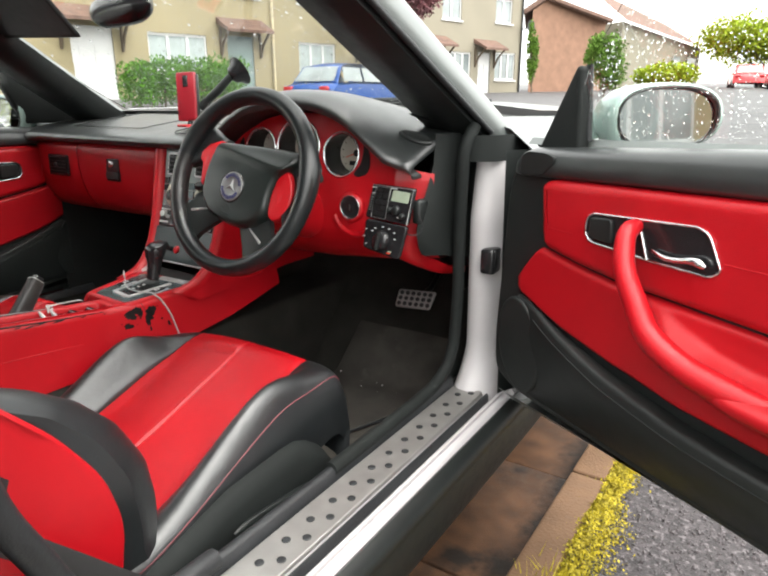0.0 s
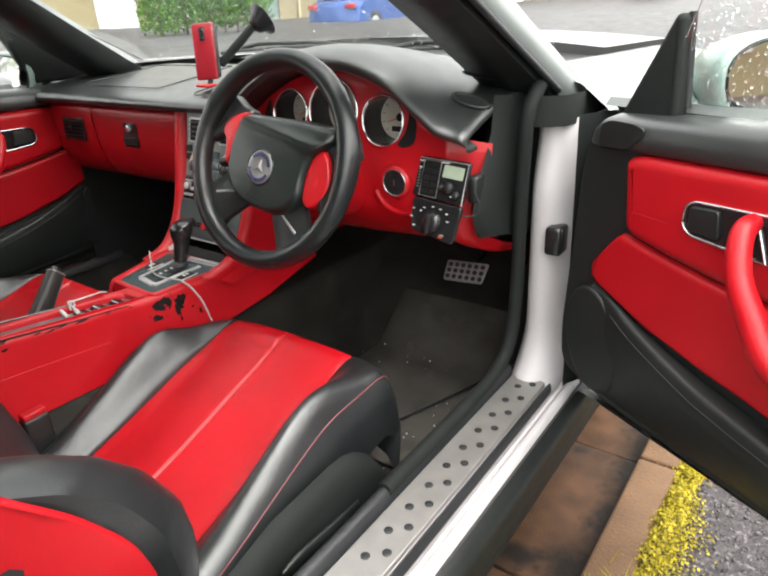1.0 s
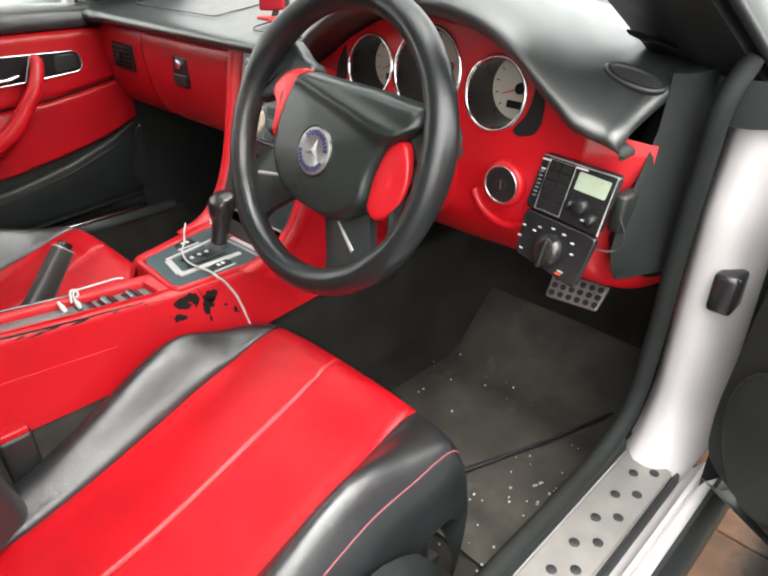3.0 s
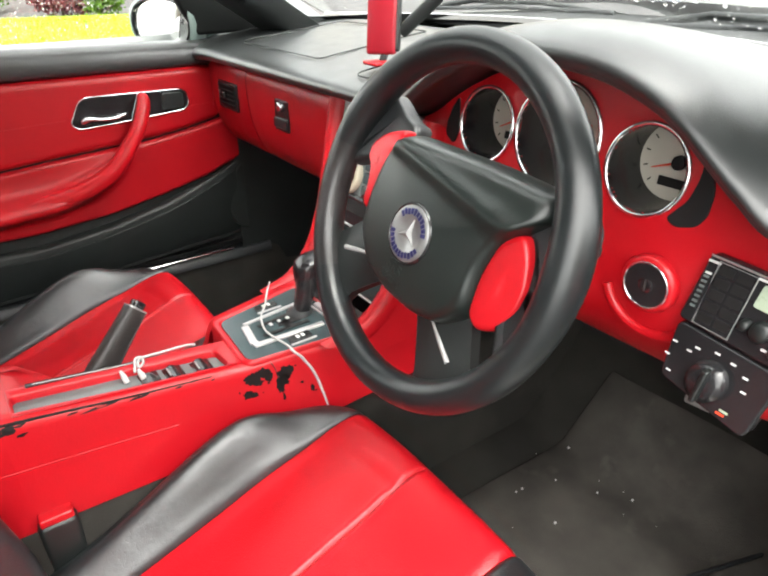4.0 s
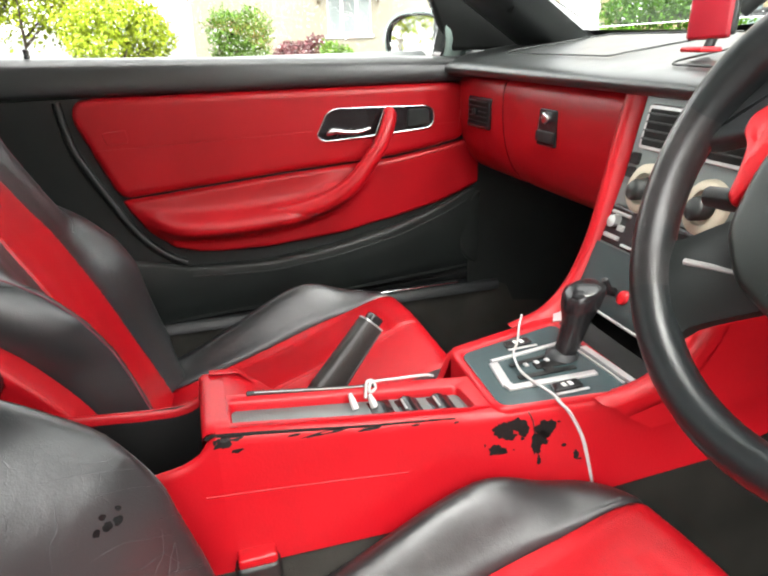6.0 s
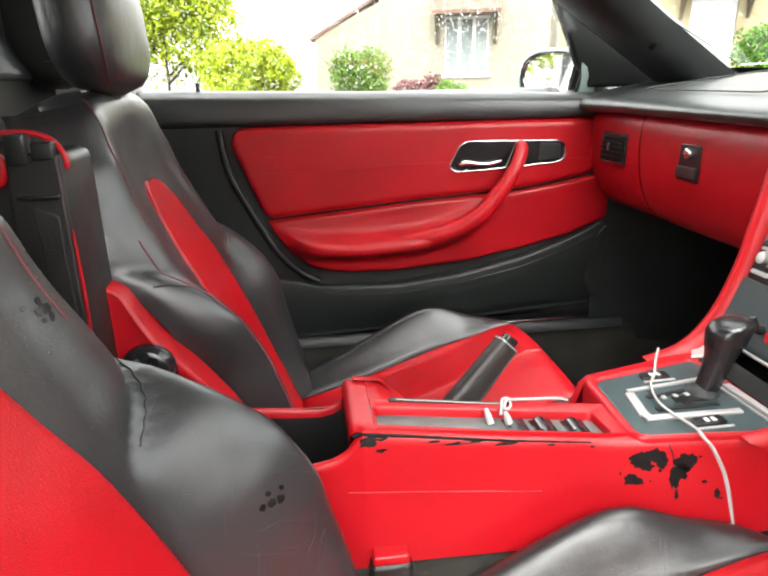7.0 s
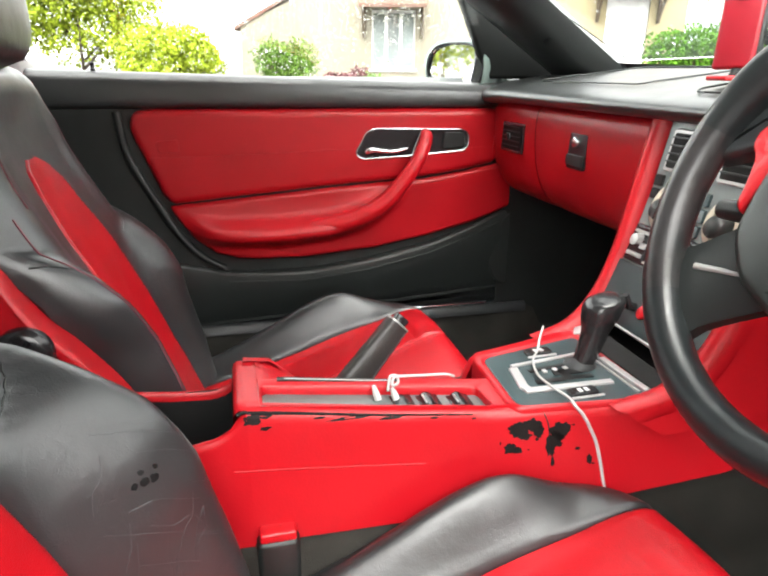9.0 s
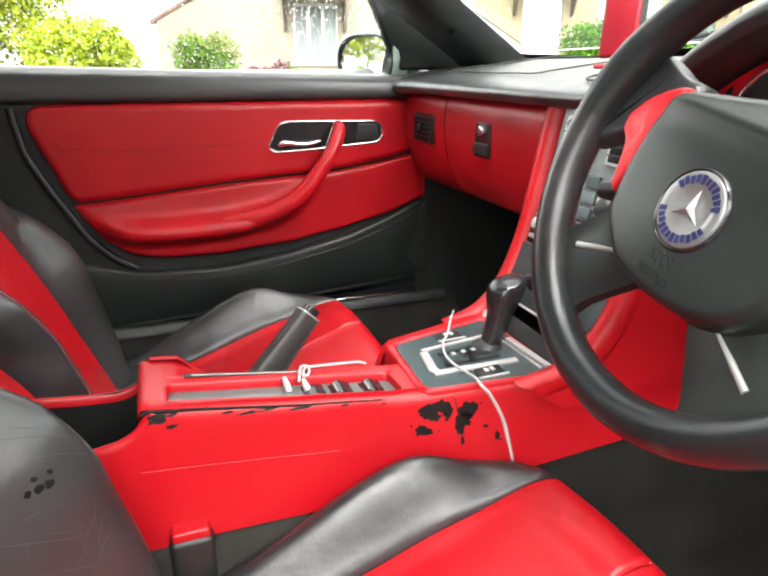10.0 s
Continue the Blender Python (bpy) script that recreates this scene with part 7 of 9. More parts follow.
# ---- pedal and mat ----
pedal = thing("accelerator_pedal", "steel pedal with rows of rubber studs", "pedal", (0.465, 1.32, 0.40))
pc = Vector((0.462, 1.30, 0.468))
px_, py_ = Vector((1, 0.05, 0.06)).normalized(), Vector((0.0, 0.55, 0.83)).normalized()
pn_ = py_.cross(px_).normalized()
if pn_.y > 0:
    pn_ = -pn_
fp = lambda a, b, h: pc + px_ * a + py_ * b + pn_ * h
bm = B()
slab(bm, rounded([(-0.050, -0.026), (0.046, -0.026), (0.052, 0.022), (-0.052, 0.022)], 0.006), fp, 0.006, 0.002)
part("plate", bm, brushed, pedal)
for i in range(6):
    for j in range(3):
        bm = B()
        lathe(bm, [(0.0055, 0), (0.005, 0.003), (0, 0.004)], lambda a, b, h: fp(-0.040 + i * 0.016 + a, -0.016 + j * 0.014 + b, 0.006 + h), 10)
        part("stud", bm, rubber, pedal)
bm = B()
tube(bm, [fp(0, 0, -0.004), fp(0.0, 0.05, -0.06), fp(0, 0.2, -0.12)], 0.007, 8)
part("arm", bm, black_plastic, pedal)
mat = thing("floor_mat", "dusty black carpet floor mat in the driver's footwell, its colour lightened for glare", "floor mat", (0.39, 1.15, 0.21))
bm = B()
rows = []
for y in np.linspace(0.90, 1.42, 24):
    e = 0.0
    rows.append([(x + 0.02 * (y - 1.1), y + 0.015 * (x - 0.4), floor_z(0.3, y) + 0.008 + 0.004 * noise.noise((x * 8, y * 8, 0)) - (0.006 if x in (0.2, 0.60) else 0)) for x in (0.2, 0.205, 0.28, 0.36, 0.44, 0.52, 0.595, 0.60)])
grid(bm, rows)
part("mat", bm, mat_pile, mat)
bm = B()
tube(bm, [(0.40, 0.90, 0.218), (0.44, 1.005, 0.220), (0.51, 1.19, 0.221), (0.575, 1.36, 0.235)], 0.0035, 8)
part("cord", bm, rubber, mat)

# crumbs on the carpet
bm = B()
rc = random.Random(4)
for i in range(70):
    x, y = rc.uniform(0.2, 0.63), rc.uniform(0.85, 1.3)
    if rc.random() < 0.6:
        x, y = rc.gauss(0.55, 0.04), rc.gauss(1.02, 0.09)
    z = floor_z(x, y) + 0.012
    s = rc.uniform(0.0004, 0.0017)
    box(bm, x - s, x + s, y - s, y + s, z - s, z + s)
tagged(part("crumbs", bm, white_print, smooth=False), "pale crumbs and grit scattered on the footwell carpet", "crumbs", kind="stuff")

# ---- doors ----
HINGE, OPEN = (0.78, 1.19), radians(62)


def build_door(s, label):
    """s = 1: the driver's door, standing open; s = -1: the closed passenger door."""
    name = "driver_door" if s > 0 else "passenger_door"
    if s > 0:
        XF[0] = Matrix.Translation((HINGE[0], HINGE[1], 0)) @ Matrix.Rotation(OPEN, 4, "Z") @ Matrix.Translation((-HINGE[0], 0, 0.70)) @ Matrix.Rotation(radians(-1.7), 4, "X") @ Matrix.Translation((0, -HINGE[1], -0.70))
    else:
        XF[0] = Matrix.Diagonal((-1, 1, 1, 1))
    base = XF[0] @ Vector((0.76, 0.6, 0.35))
    door = thing(name, label, "car door", base)
    X0 = 0.70

    def fd(a, b, h):
        return Vector((X0 - h, a, b))

    def add(nm, bm, mm, parent=None, text=""):
        return part(nm, bm, mm, parent or door, text)
    # skin
    bm = B()
    rows = []
    for y in np.linspace(0.0, 1.17, 14):
        rows.append([(0.70, y, 0.345 + 0.035 * y), (0.745, y, 0.345), (0.80, y, 0.335), (0.815, y, 0.45), (0.82, y, 0.62), (0.805, y, 0.76), (0.785, y, 0.86), (0.765, y, 0.882), (0.755, y, 0.870)])
    grid(bm, rows)
    add("door_skin", bm, silver_paint)
    # front and rear edges
    for y, sg in ((1.172, 1), (0.0, -1)):
        bm = B()
        grid(bm, [[(0.70, y - sg * 0.004, z), (0.715, y, z), (0.78, y, z), (0.80, y - sg * 0.004, z)] for z in (0.37, 0.5, 0.7, 0.86)])
        add("door_edge", bm, door_black if s > 0 else silver_paint)
    # belt roll
    bm = B()
    prof = smooth_line([(0, 0.764, 0.878), (0, 0.745, 0.888), (0, 0.714, 0.889), (0, 0.695, 0.884), (0, 0.684, 0.873), (0, 0.6795, 0.856), (0, 0.679, 0.838), (0, 0.683, 0.826), (0, 0.700, 0.818)], 24)
    rows = []
    for y in list(np.linspace(0.06, 1.08, 24)) + [1.095, 1.108, 1.12, 1.13, 1.136]:
        t = max(0, (y - 1.09) / 0.046)
        slope = 0.003 - 0.025 * (y - 0.15)
        rows.append([(p.y + 0.022 * t ** 3, y, p.z + (slope - 0.030 * t * t) * max(0.0, (p.z - 0.818) / 0.071)) for p in prof])
    grid(bm, rows)
    add("belt_roll", bm, pad_black, text="grained black padded door top")
    bm = B()
    slab(bm, rounded([(1.100, 0.823), (1.045, 0.825), (1.020, 0.846), (1.018, 0.856), (1.036, 0.862), (1.080, 0.864), (1.098, 0.856)], 0.010), lambda a, b, h: Vector((0.6792 - h, a, b)), 0.0035, 0.0015)
    add("tweeter_cover", bm, black_plastic)
    # carrier panel
    bm = B()
    slab(bm, rounded([(0.07, 0.345), (0.60, 0.366), (0.915, 0.388), (1.05, 0.398), (1.12, 0.408), (1.17, 0.430), (1.174, 0.50), (1.158, 0.665), (1.146, 0.79), (1.128, 0.838), (0.08, 0.84)], 0.03), fd, 0.006, 0.003)
    add("carrier_panel", bm, door_black)
    # upper red card with a raised cushion
    bm = B()
    up = rounded([(0.270, 0.786), (0.280, 0.8165), (0.320, 0.8205), (1.025, 0.8195), (1.052, 0.812), (1.047, 0.760), (1.042, 0.7045), (0.96, 0.6875), (0.875, 0.675), (0.66, 0.661), (0.45, 0.643), (0.338, 0.633), (0.322, 0.650)], 0.020, 6)
    slab(bm, up, fd, 0.022, 0.015, 6)
    card = add("upper_card", bm, red_leather, text="red leather upper door card")
    for pts in ([(0.300, 0.728), (0.50, 0.732), (0.71, 0.738)], [(0.968, 0.737), (1.028, 0.739)]):
        bm = B()
        tube(bm, [fd(a, b, 0.0218) for a, b in pts], 0.0008, 6)
        add("stitched_line", bm, red_vinyl, card)
    if s < 0:
        bm = B()
        slab(bm, rounded([(0.323, 0.737), (0.361, 0.739), (0.360, 0.763), (0.317, 0.760)], 0.005), lambda a, b, h: fd(a, b, 0.0215 + h), 0.0015, 0.001)
        add("embossed_plate", bm, red_leather, card)
    # lower red card with armrest
    bm = B()
    # the armrest swells out of the card in one skin and runs into the grip
    seam = [(0.330, 0.630), (0.45, 0.640), (0.66, 0.658), (0.875, 0.672), (0.96, 0.6845), (1.048, 0.7015), (1.062, 0.692), (1.112, 0.632)]
    foot_line = [(0.330, 0.626), (0.345, 0.600), (0.377, 0.556), (0.418, 0.525), (0.46, 0.513), (0.503, 0.508), (0.60, 0.507), (0.767, 0.520), (0.878, 0.538), (0.99, 0.565), (1.065, 0.594), (1.095, 0.606), (1.112, 0.622)]
    ridge = [(0.36, 0.600), (0.40, 0.586), (0.44, 0.580), (0.54, 0.578), (0.65, 0.585), (0.71, 0.598), (0.76, 0.620), (0.82, 0.660)]
    swell = [(0.365, 0.0), (0.385, 0.018), (0.42, 0.042), (0.47, 0.052), (0.64, 0.054), (0.71, 0.046), (0.77, 0.022), (0.83, 0.0)]

    def ease(t):
        t = max(0.0, min(1.0, t))
        return t * t * (3 - 2 * t)
    rows = []
    for y in list(np.linspace(0.331, 0.86, 62)) + list(np.linspace(0.872, 1.111, 24)):
        z1, z0, za, sw = line1(seam, y), line1(foot_line, y), line1(ridge, y), soft1(swell, y, 0.05)
        row = []
        for v in np.linspace(0, 1, 34):
            z = z1 + (z0 - z1) * v
            edge = min(v * (z1 - z0), (1 - v) * (z1 - z0)) / 0.010
            base = 0.0165 * math.sqrt(max(0.0, 1 - max(0.0, 1 - edge) ** 2)) + 0.001
            base *= min(1.0, 0.35 + (1.112 - y) / 0.02, 0.35 + (y - 0.330) / 0.02)
            lift = ease((za + 0.026 - z) / 0.030) * (1 - 0.93 * ease((za - 0.012 - z) / 0.034))
            row.append(fd(y, z, base + sw * lift + 0.006 * ease((za + 0.06 - z) / 0.06) * min(1.0, sw / 0.03)))
        rows.append(row)
    grid(bm, rows)
    low = add("lower_card", bm, red_vinyl, text="red vinyl lower door card with a swelling armrest")
    # grip
    bm = B()
    gy = 0.022 if s > 0 else 0.0
    pts = smooth_line([fd(0.868 - gy, 0.770, 0.018), fd(0.862 - gy, 0.759, 0.050), fd(0.839 - 0.7 * gy, 0.716, 0.068), fd(0.806 - 0.4 * gy, 0.673, 0.072), fd(0.770, 0.634, 0.073), fd(0.722, 0.605, 0.067), fd(0.665, 0.588, 0.056), fd(0.60, 0.578, 0.044)], 36)
    tube(bm, pts, [line1([(0, 0.010), (0.08, 0.0130), (0.3, 0.0150), (0.6, 0.0185), (0.85, 0.0190), (1, 0.014)], i / 35) for i in range(36)], 16, up=(1, 0, 0))
    add("grab_handle", bm, red_leather, text="red leather grab handle")
    # pocket below
    bm = B()
    rows = []
    for y in np.linspace(0.10, 1.10, 40):
        top = line1([(0.10, 0.60), (0.25, 0.56), (0.33, 0.505), (0.43, 0.483), (0.60, 0.480), (0.74, 0.497), (0.88, 0.525), (0.99, 0.560), (1.06, 0.590), (1.10, 0.60)], y)
        foot = line1([(0.07, 0.345), (0.60, 0.366), (0.915, 0.388), (1.05, 0.398), (1.12, 0.408)], y)
        bulge = 0.030 * math.sin(max(0, min(1, (y - 0.40) / 0.66)) * math.pi) ** 0.6 if 0.40 < y < 1.06 else 0
        rows.append([fd(y, top, 0.010), fd(y, top + 0.003, 0.008 + bulge), fd(y, top, 0.014 + bulge), fd(y, top - 0.006, 0.016 + bulge), fd(y, top - 0.05, 0.018 + bulge * 0.8), fd(y, foot + 0.035, 0.012 + bulge * 0.3), fd(y, foot + 0.012, 0.008), fd(y, foot + 0.002, 0.0)])
    grid(bm, rows)
    pocket = add("pocket", bm, door_black, text="black leather door pocket")
    bm = B()
    tube(bm, [fd(y, line1([(0.43, 0.465), (0.60, 0.462), (0.74, 0.479), (0.88, 0.507), (0.99, 0.542), (1.06, 0.57)], y), 0.017 + 0.030 * 0.95 * math.sin(max(0, min(1, (y - 0.40) / 0.66)) * math.pi) ** 0.6) for y in np.linspace(0.44, 1.05, 30)], 0.0016, 6)
    add("stitched_edge", bm, black_plastic, pocket)
    # curved black rear trim of the closed panel
    bm = B()
    tube(bm, smooth_line([fd(0.250, 0.815, 0.004), fd(0.256, 0.765, 0.006), fd(0.266, 0.720, 0.007), fd(0.305, 0.640, 0.008), fd(0.346, 0.565, 0.008), fd(0.39, 0.516, 0.008), fd(0.432, 0.490, 0.008)], 30), 0.0085, 10)
    add("rear_bead", bm, black_plastic)
    # speaker cover at the front foot
    bm = B()
    oval = [(1.092 + 0.058 * math.cos(a) + 0.012 * math.sin(a), 0.505 + 0.092 * math.sin(a)) for a in np.linspace(0, 2 * math.pi, 30, endpoint=False)]
    slab(bm, oval, lambda a, b, h: fd(a, b, 0.010 + h), 0.010, 0.006, 3)
    add("speaker_cover", bm, door_black)
    # handle bezel, a little shorter on the driver's side
    straight = fd
    if s > 0:
        def fd(a, b, h):
            return straight(0.711 + (a - 0.715) * 0.909, b, h)
    shape = rounded([(0.715, 0.728), (0.730, 0.717), (0.830, 0.722), (0.955, 0.731), (0.968, 0.742), (0.966, 0.768), (0.952, 0.776), (0.756, 0.780), (0.738, 0.772)], 0.012, 4)
    bm = B()
    slab(bm, shape, lambda a, b, h: fd(a, b, 0.0205 + h), 0.003, 0.001)
    bez = add("handle_recess", bm, gloss_black)
    bm = B()
    tube(bm, [fd(a, b, 0.024) for a, b in shape], 0.0019, 8, closed=True)
    add("bezel", bm, chrome, bez)
    bm = B()
    slab(bm, rounded([(0.906, 0.735), (0.956, 0.738), (0.956, 0.770), (0.910, 0.772)], 0.007), lambda a, b, h: fd(a, b, 0.0235 + h), 0.005, 0.002)
    add("push_pad", bm, black_plastic, bez)
    bm = B()
    tube(bm, [fd(0.860, 0.777, 0.0245), fd(0.838, 0.722, 0.0245)], 0.0022, 6)
    add("divider", bm, chrome, bez)
    bm = B()
    tube(bm, smooth_line([fd(0.735, 0.731, 0.030), fd(0.750, 0.737, 0.033), fd(0.775, 0.734, 0.034), (fd(0.80, 0.733, 0.033)), fd(0.826, 0.738, 0.028)], 16), [0.003, 0.005, 0.006, 0.006, 0.0058, 0.005, 0.0045, 0.004, 0.004, 0.004, 0.004, 0.004, 0.004, 0.004, 0.0035, 0.003], 10)
    add("release_lever", bm, chrome, bez)
    fd = straight
    # lock pin
    bm = B()
    lathe(bm, [(0.006, -0.004), (0.005, 0.0), (0.0035, 0.004), (0.0042, 0.014), (0, 0.016)], lambda a, b, h: Vector((0.715 + a, 0.215 + b, 0.891 + h)), 10)
    add("lock_pin", bm, gloss_black)
    # sail panel and mirror
    bm = B()
    slab(bm, rounded([(1.006, 0.860), (1.104, 0.860), (1.020, 1.000), (1.008, 0.995)] if s > 0 else [(1.020, 0.880), (1.26, 0.880), (1.04, 1.07), (0.935, 1.07)], 0.006), lambda a, b, h: Vector((0.738 - h, a, b)), 0.022, 0.006)
    add("sail_panel", bm, matte_lining)
    bm = B()
    tube(bm, [Vector((0.740, 1.007, 0.88)), Vector((0.735, 1.010, 1.00))], 0.006, 6)
    add("glass_run", bm, rubber)
    body_pose = XF[0].copy()
    mc = Vector((0.865, 0.955, 0.924))
    if s < 0:
        XF[0] = body_pose @ Matrix.Translation((0.785, 0.972, 0.903)) @ Matrix.Rotation(radians(-36), 4, "Z") @ Matrix.Diagonal((0.74, 1, 0.98, 1)) @ Matrix.Translation(-mc)
    else:
        XF[0] = body_pose @ Matrix.Translation(mc + Vector((-0.008, 0, -0.008))) @ Matrix.Rotation(radians(-17), 4, "Z") @ Matrix.Diagonal((0.90, 1, 0.90, 1)) @ Matrix.Translation(-mc)
    bm = B()
    rows = []
    for t, q, dy in ((0, 1.00, -0.012), (0.02, 1.06, -0.011), (0.1, 1.11, 0.0), (0.35, 1.10, 0.03), (0.6, 0.95, 0.06), (0.85, 0.65, 0.085), (1.0, 0.15, 0.095)):
        row = []
        for k in range(28):
            a = k / 28 * 2 * math.pi
            c, s_ = math.cos(a), math.sin(a)
            row.append(mc + Vector((q * 0.106 * math.copysign(abs(c) ** 0.75, c), dy + 0.02 * t, q * 0.056 * math.copysign(abs(s_) ** 0.8, s_) * (1 if s_ > 0 else 1.0 - 0.15 * c))))
        rows.append(row)
    vv = grid(bm, rows, close_u=True)
    bm.faces.new(vv[-1])
    mir = add("mirror_housing", bm, mint_silver, text="silver door mirror housing beaded with rain")
    bm = B()
    tube(bm, [p + Vector((0, -0.001, 0)) for p in [mc + Vector((0.102 * math.copysign(abs(math.cos(a)) ** 0.75, math.cos(a)), -0.010, 0.0525 * math.copysign(abs(math.sin(a)) ** 0.8, math.sin(a)))) for a in np.linspace(0, 2 * math.pi, 32, endpoint=False)]], 0.0024, 8, closed=True)
    add("mirror_rim", bm, black_plastic, mir)
    bm = B()
    bm.faces.new([bm.verts.new(mc + Vector((0.099 * math.copysign(abs(math.cos(a)) ** 0.75, math.cos(a)), -0.007 + 0.10 * 0.091 * math.cos(a) * 0.2 + 0.045 * 0.050 * math.sin(a), 0.050 * math.copysign(abs(math.sin(a)) ** 0.8, math.sin(a))))) for a in np.linspace(0, 2 * math.pi, 32, endpoint=False)])
    add("mirror_glass", bm, mirror_face, mir)
    XF[0] = body_pose
    bm = B()
    rows = [[Vector((0.75, y, z)), Vector((0.80, y - 0.01, z + 0.01))] for y, z in ((1.02, 0.88), (1.06, 0.87), (1.10, 0.89), (1.06, 0.92), (1.02, 0.88))]
    grid(bm, rows)
    add("mirror_foot", bm, mint_silver, mir)
    # pane
    bm = B()
    rows = []
    for v in np.linspace(0, 1, 9):
        z = 0.875 + v * 0.36
        y1 = 1.012 - 0.03 * v * v - 0.36 * max(0, v - 0.30)
        rows.append([Vector((0.742 - 0.13 * v ** 1.4, 0.09 + (y1 - 0.09) * u, z)) for u in np.linspace(0, 1, 9)])
    sheet(bm, rows, (0.002, 0, 0))
    pane = add("window_pane", bm, window_glass, text="rain-spattered side window")
    pane.visible_shadow = False
    # rain drops on the outside of the pane
    rd = random.Random(21 if s > 0 else 22)
    bm = B()
    for i in range(6500):
        v, u = rd.random(), rd.random() ** 0.75
        z = 0.885 + v * 0.30
        vv_ = (z - 0.875) / 0.36
        y1 = 1.012 - 0.03 * vv_ * vv_ - 0.36 * max(0, vv_ - 0.30)
        y = 0.09 + (y1 - 0.10) * u
        r = min(0.0034, 0.00085 * math.exp(rd.gauss(-0.25, 0.45)))
        c = Vector((0.742 - 0.13 * vv_ ** 1.4 + 0.0022, y, z))
        ring = [[c + Vector((hh * r, r * q * math.cos(a), r * q * 1.25 * math.sin(a))) for a in np.linspace(0, 2 * math.pi, 7, endpoint=False)] for q, hh in ((1, 0), (0.7, 0.45))]
        g = grid(bm, ring, close_u=True)
        bm.faces.new(g[1])
        bm.faces.new(g[0])
    add("rain_drops", bm, water, pane)["kind"] = "stuff"
    XF[0] = Matrix.Identity(4)
    return door


build_door(1, "open silver driver's door with red and black leather lining")
build_door(-1, "closed passenger door with red and black leather lining")

# rain on the windscreen
rd = random.Random(33)
bm = B()
for i in range(1500):
    u, v = rd.uniform(-0.97, 0.97), rd.random()
    r = min(0.0035, 0.0009 * math.exp(rd.gauss(0.2, 0.5)))
    c = screen_point(u, v) + Vector((0, 0.0026, 0.0047))
    e1, e2, nn = Vector((1, 0, 0)), Vector((0, -0.89, 0.45)), Vector((0, 0.45, 0.89))
    ring = [[c + nn * hh * r + e1 * (r * q * math.cos(a)) + e2 * (r * q * 1.3 * math.sin(a)) for a in np.linspace(0, 2 * math.pi, 7, endpoint=False)] for q, hh in ((1, 0), (0.7, 0.4))]
    g = grid(bm, ring, close_u=True)
    bm.faces.new(g[1])
    bm.faces.new(g[0])
part("rain_drops", bm, water, wscreen)["kind"] = "stuff"

# ---- phone in a holder on the dashboard ----
holder = thing("phone_holder", "black telescopic phone holder on a suction cup", "phone holder", (-0.04, 1.08, 0.885))
bm = B()
box(bm, -0.076, -0.042, 1.048, 1.080, 0.885, 0.891, 0.002)
foot = part("foot", bm, red_vinyl, holder)
bm = B()
tube(bm, [(-0.058, 1.072, 0.888), (-0.056, 1.080, 0.91)], 0.006, 8)
part("post", bm, black_plastic, holder)
bm = B()
tube(bm, [(-0.045, 1.10, 0.93), (0.0, 1.125, 0.975), (0.028, 1.14, 1.005)], [0.010, 0.010, 0.009], 10)
part("arm", bm, black_plastic, holder)
bm = B()
cdir = Vector((0.25, 0.80, 0.5)).normalized()
cx = cdir.cross(Vector((0, 0, 1))).normalized()
cy = cx.cross(cdir)
lathe(bm, [(0.010, -0.02), (0.020, -0.012), (0.024, 0.0), (0.034, 0.006), (0.036, 0.010), (0, 0.010)], lambda a, b, h: Vector((0.038, 1.150, 1.012)) + cx * a + cy * b + cdir * h, 20)
part("suction_cup", bm, gloss_black, holder)
phone = thing("phone", "phone in a red case standing in the holder", "phone", (-0.046, 1.07, 0.895))
phone_red = material("crimson_phone_case", (0.20, 0.004, 0.011), 0.38, vary=0.08, vary_scale=20)
pr = Matrix.Translation((-0.060, 1.072, 0.899)) @ Euler((radians(-10), radians(-3), radians(24))).to_matrix().to_4x4()
bm = B()
box(bm, -0.025, 0.025, -0.006, 0.006, 0.0, 0.116, 0.004, m=pr)
part("case", bm, phone_red, phone)
bm = B()
box(bm, -0.007, 0.006, -0.0085, -0.004, 0.080, 0.108, 0.002, m=pr)
part("camera_bump", bm, gloss_black, phone)
bm = B()
box(bm, -0.021, 0.029, -0.002, 0.010, 0.004, 0.112, 0.004, m=pr)
part("cradle", bm, black_plastic, phone)

# ---- sun visor and rear-view mirror ----
visor = thing("sun_visor", "black sun visor folded down at the header", "sun visor", (-0.30, 0.80, 1.15))
bm = B()
slab(bm, rounded([(-0.60, 1.101), (-0.207, 1.086), (-0.203, 1.23), (-0.60, 1.23)], 0.012), lambda a, b, h: Vector((a, 0.90 - (b - 1.1) * 0.9 - h, b)), 0.014, 0.005)
part("visor_board", bm, black_plastic, visor)
rear = thing("rear_view_mirror", "black rear-view mirror below the header", "mirror", (-0.02, 0.86, 1.16))
bm = B()
rows = []
for x in np.linspace(-1, 1, 15):
    q = (1 - abs(x) ** 3.5) ** 0.5 if abs(x) < 1 else 0.02
    rows.append([Vector((-0.020 + 0.125 * x, 0.885 + 0.028 * math.cos(a) * q - 0.02 * x, 1.130 + 0.034 * math.sin(a) * max(q, 0.05))) for a in np.linspace(0, 2 * math.pi, 16, endpoint=False)])
vv = grid(bm, rows, close_u=True)
part("housing", bm, gloss_black, rear)
bm = B()
tube(bm, [(-0.02, 0.90, 1.14), (-0.02, 0.93, 1.20)], 0.010, 8)
part("stem", bm, black_plastic, rear)

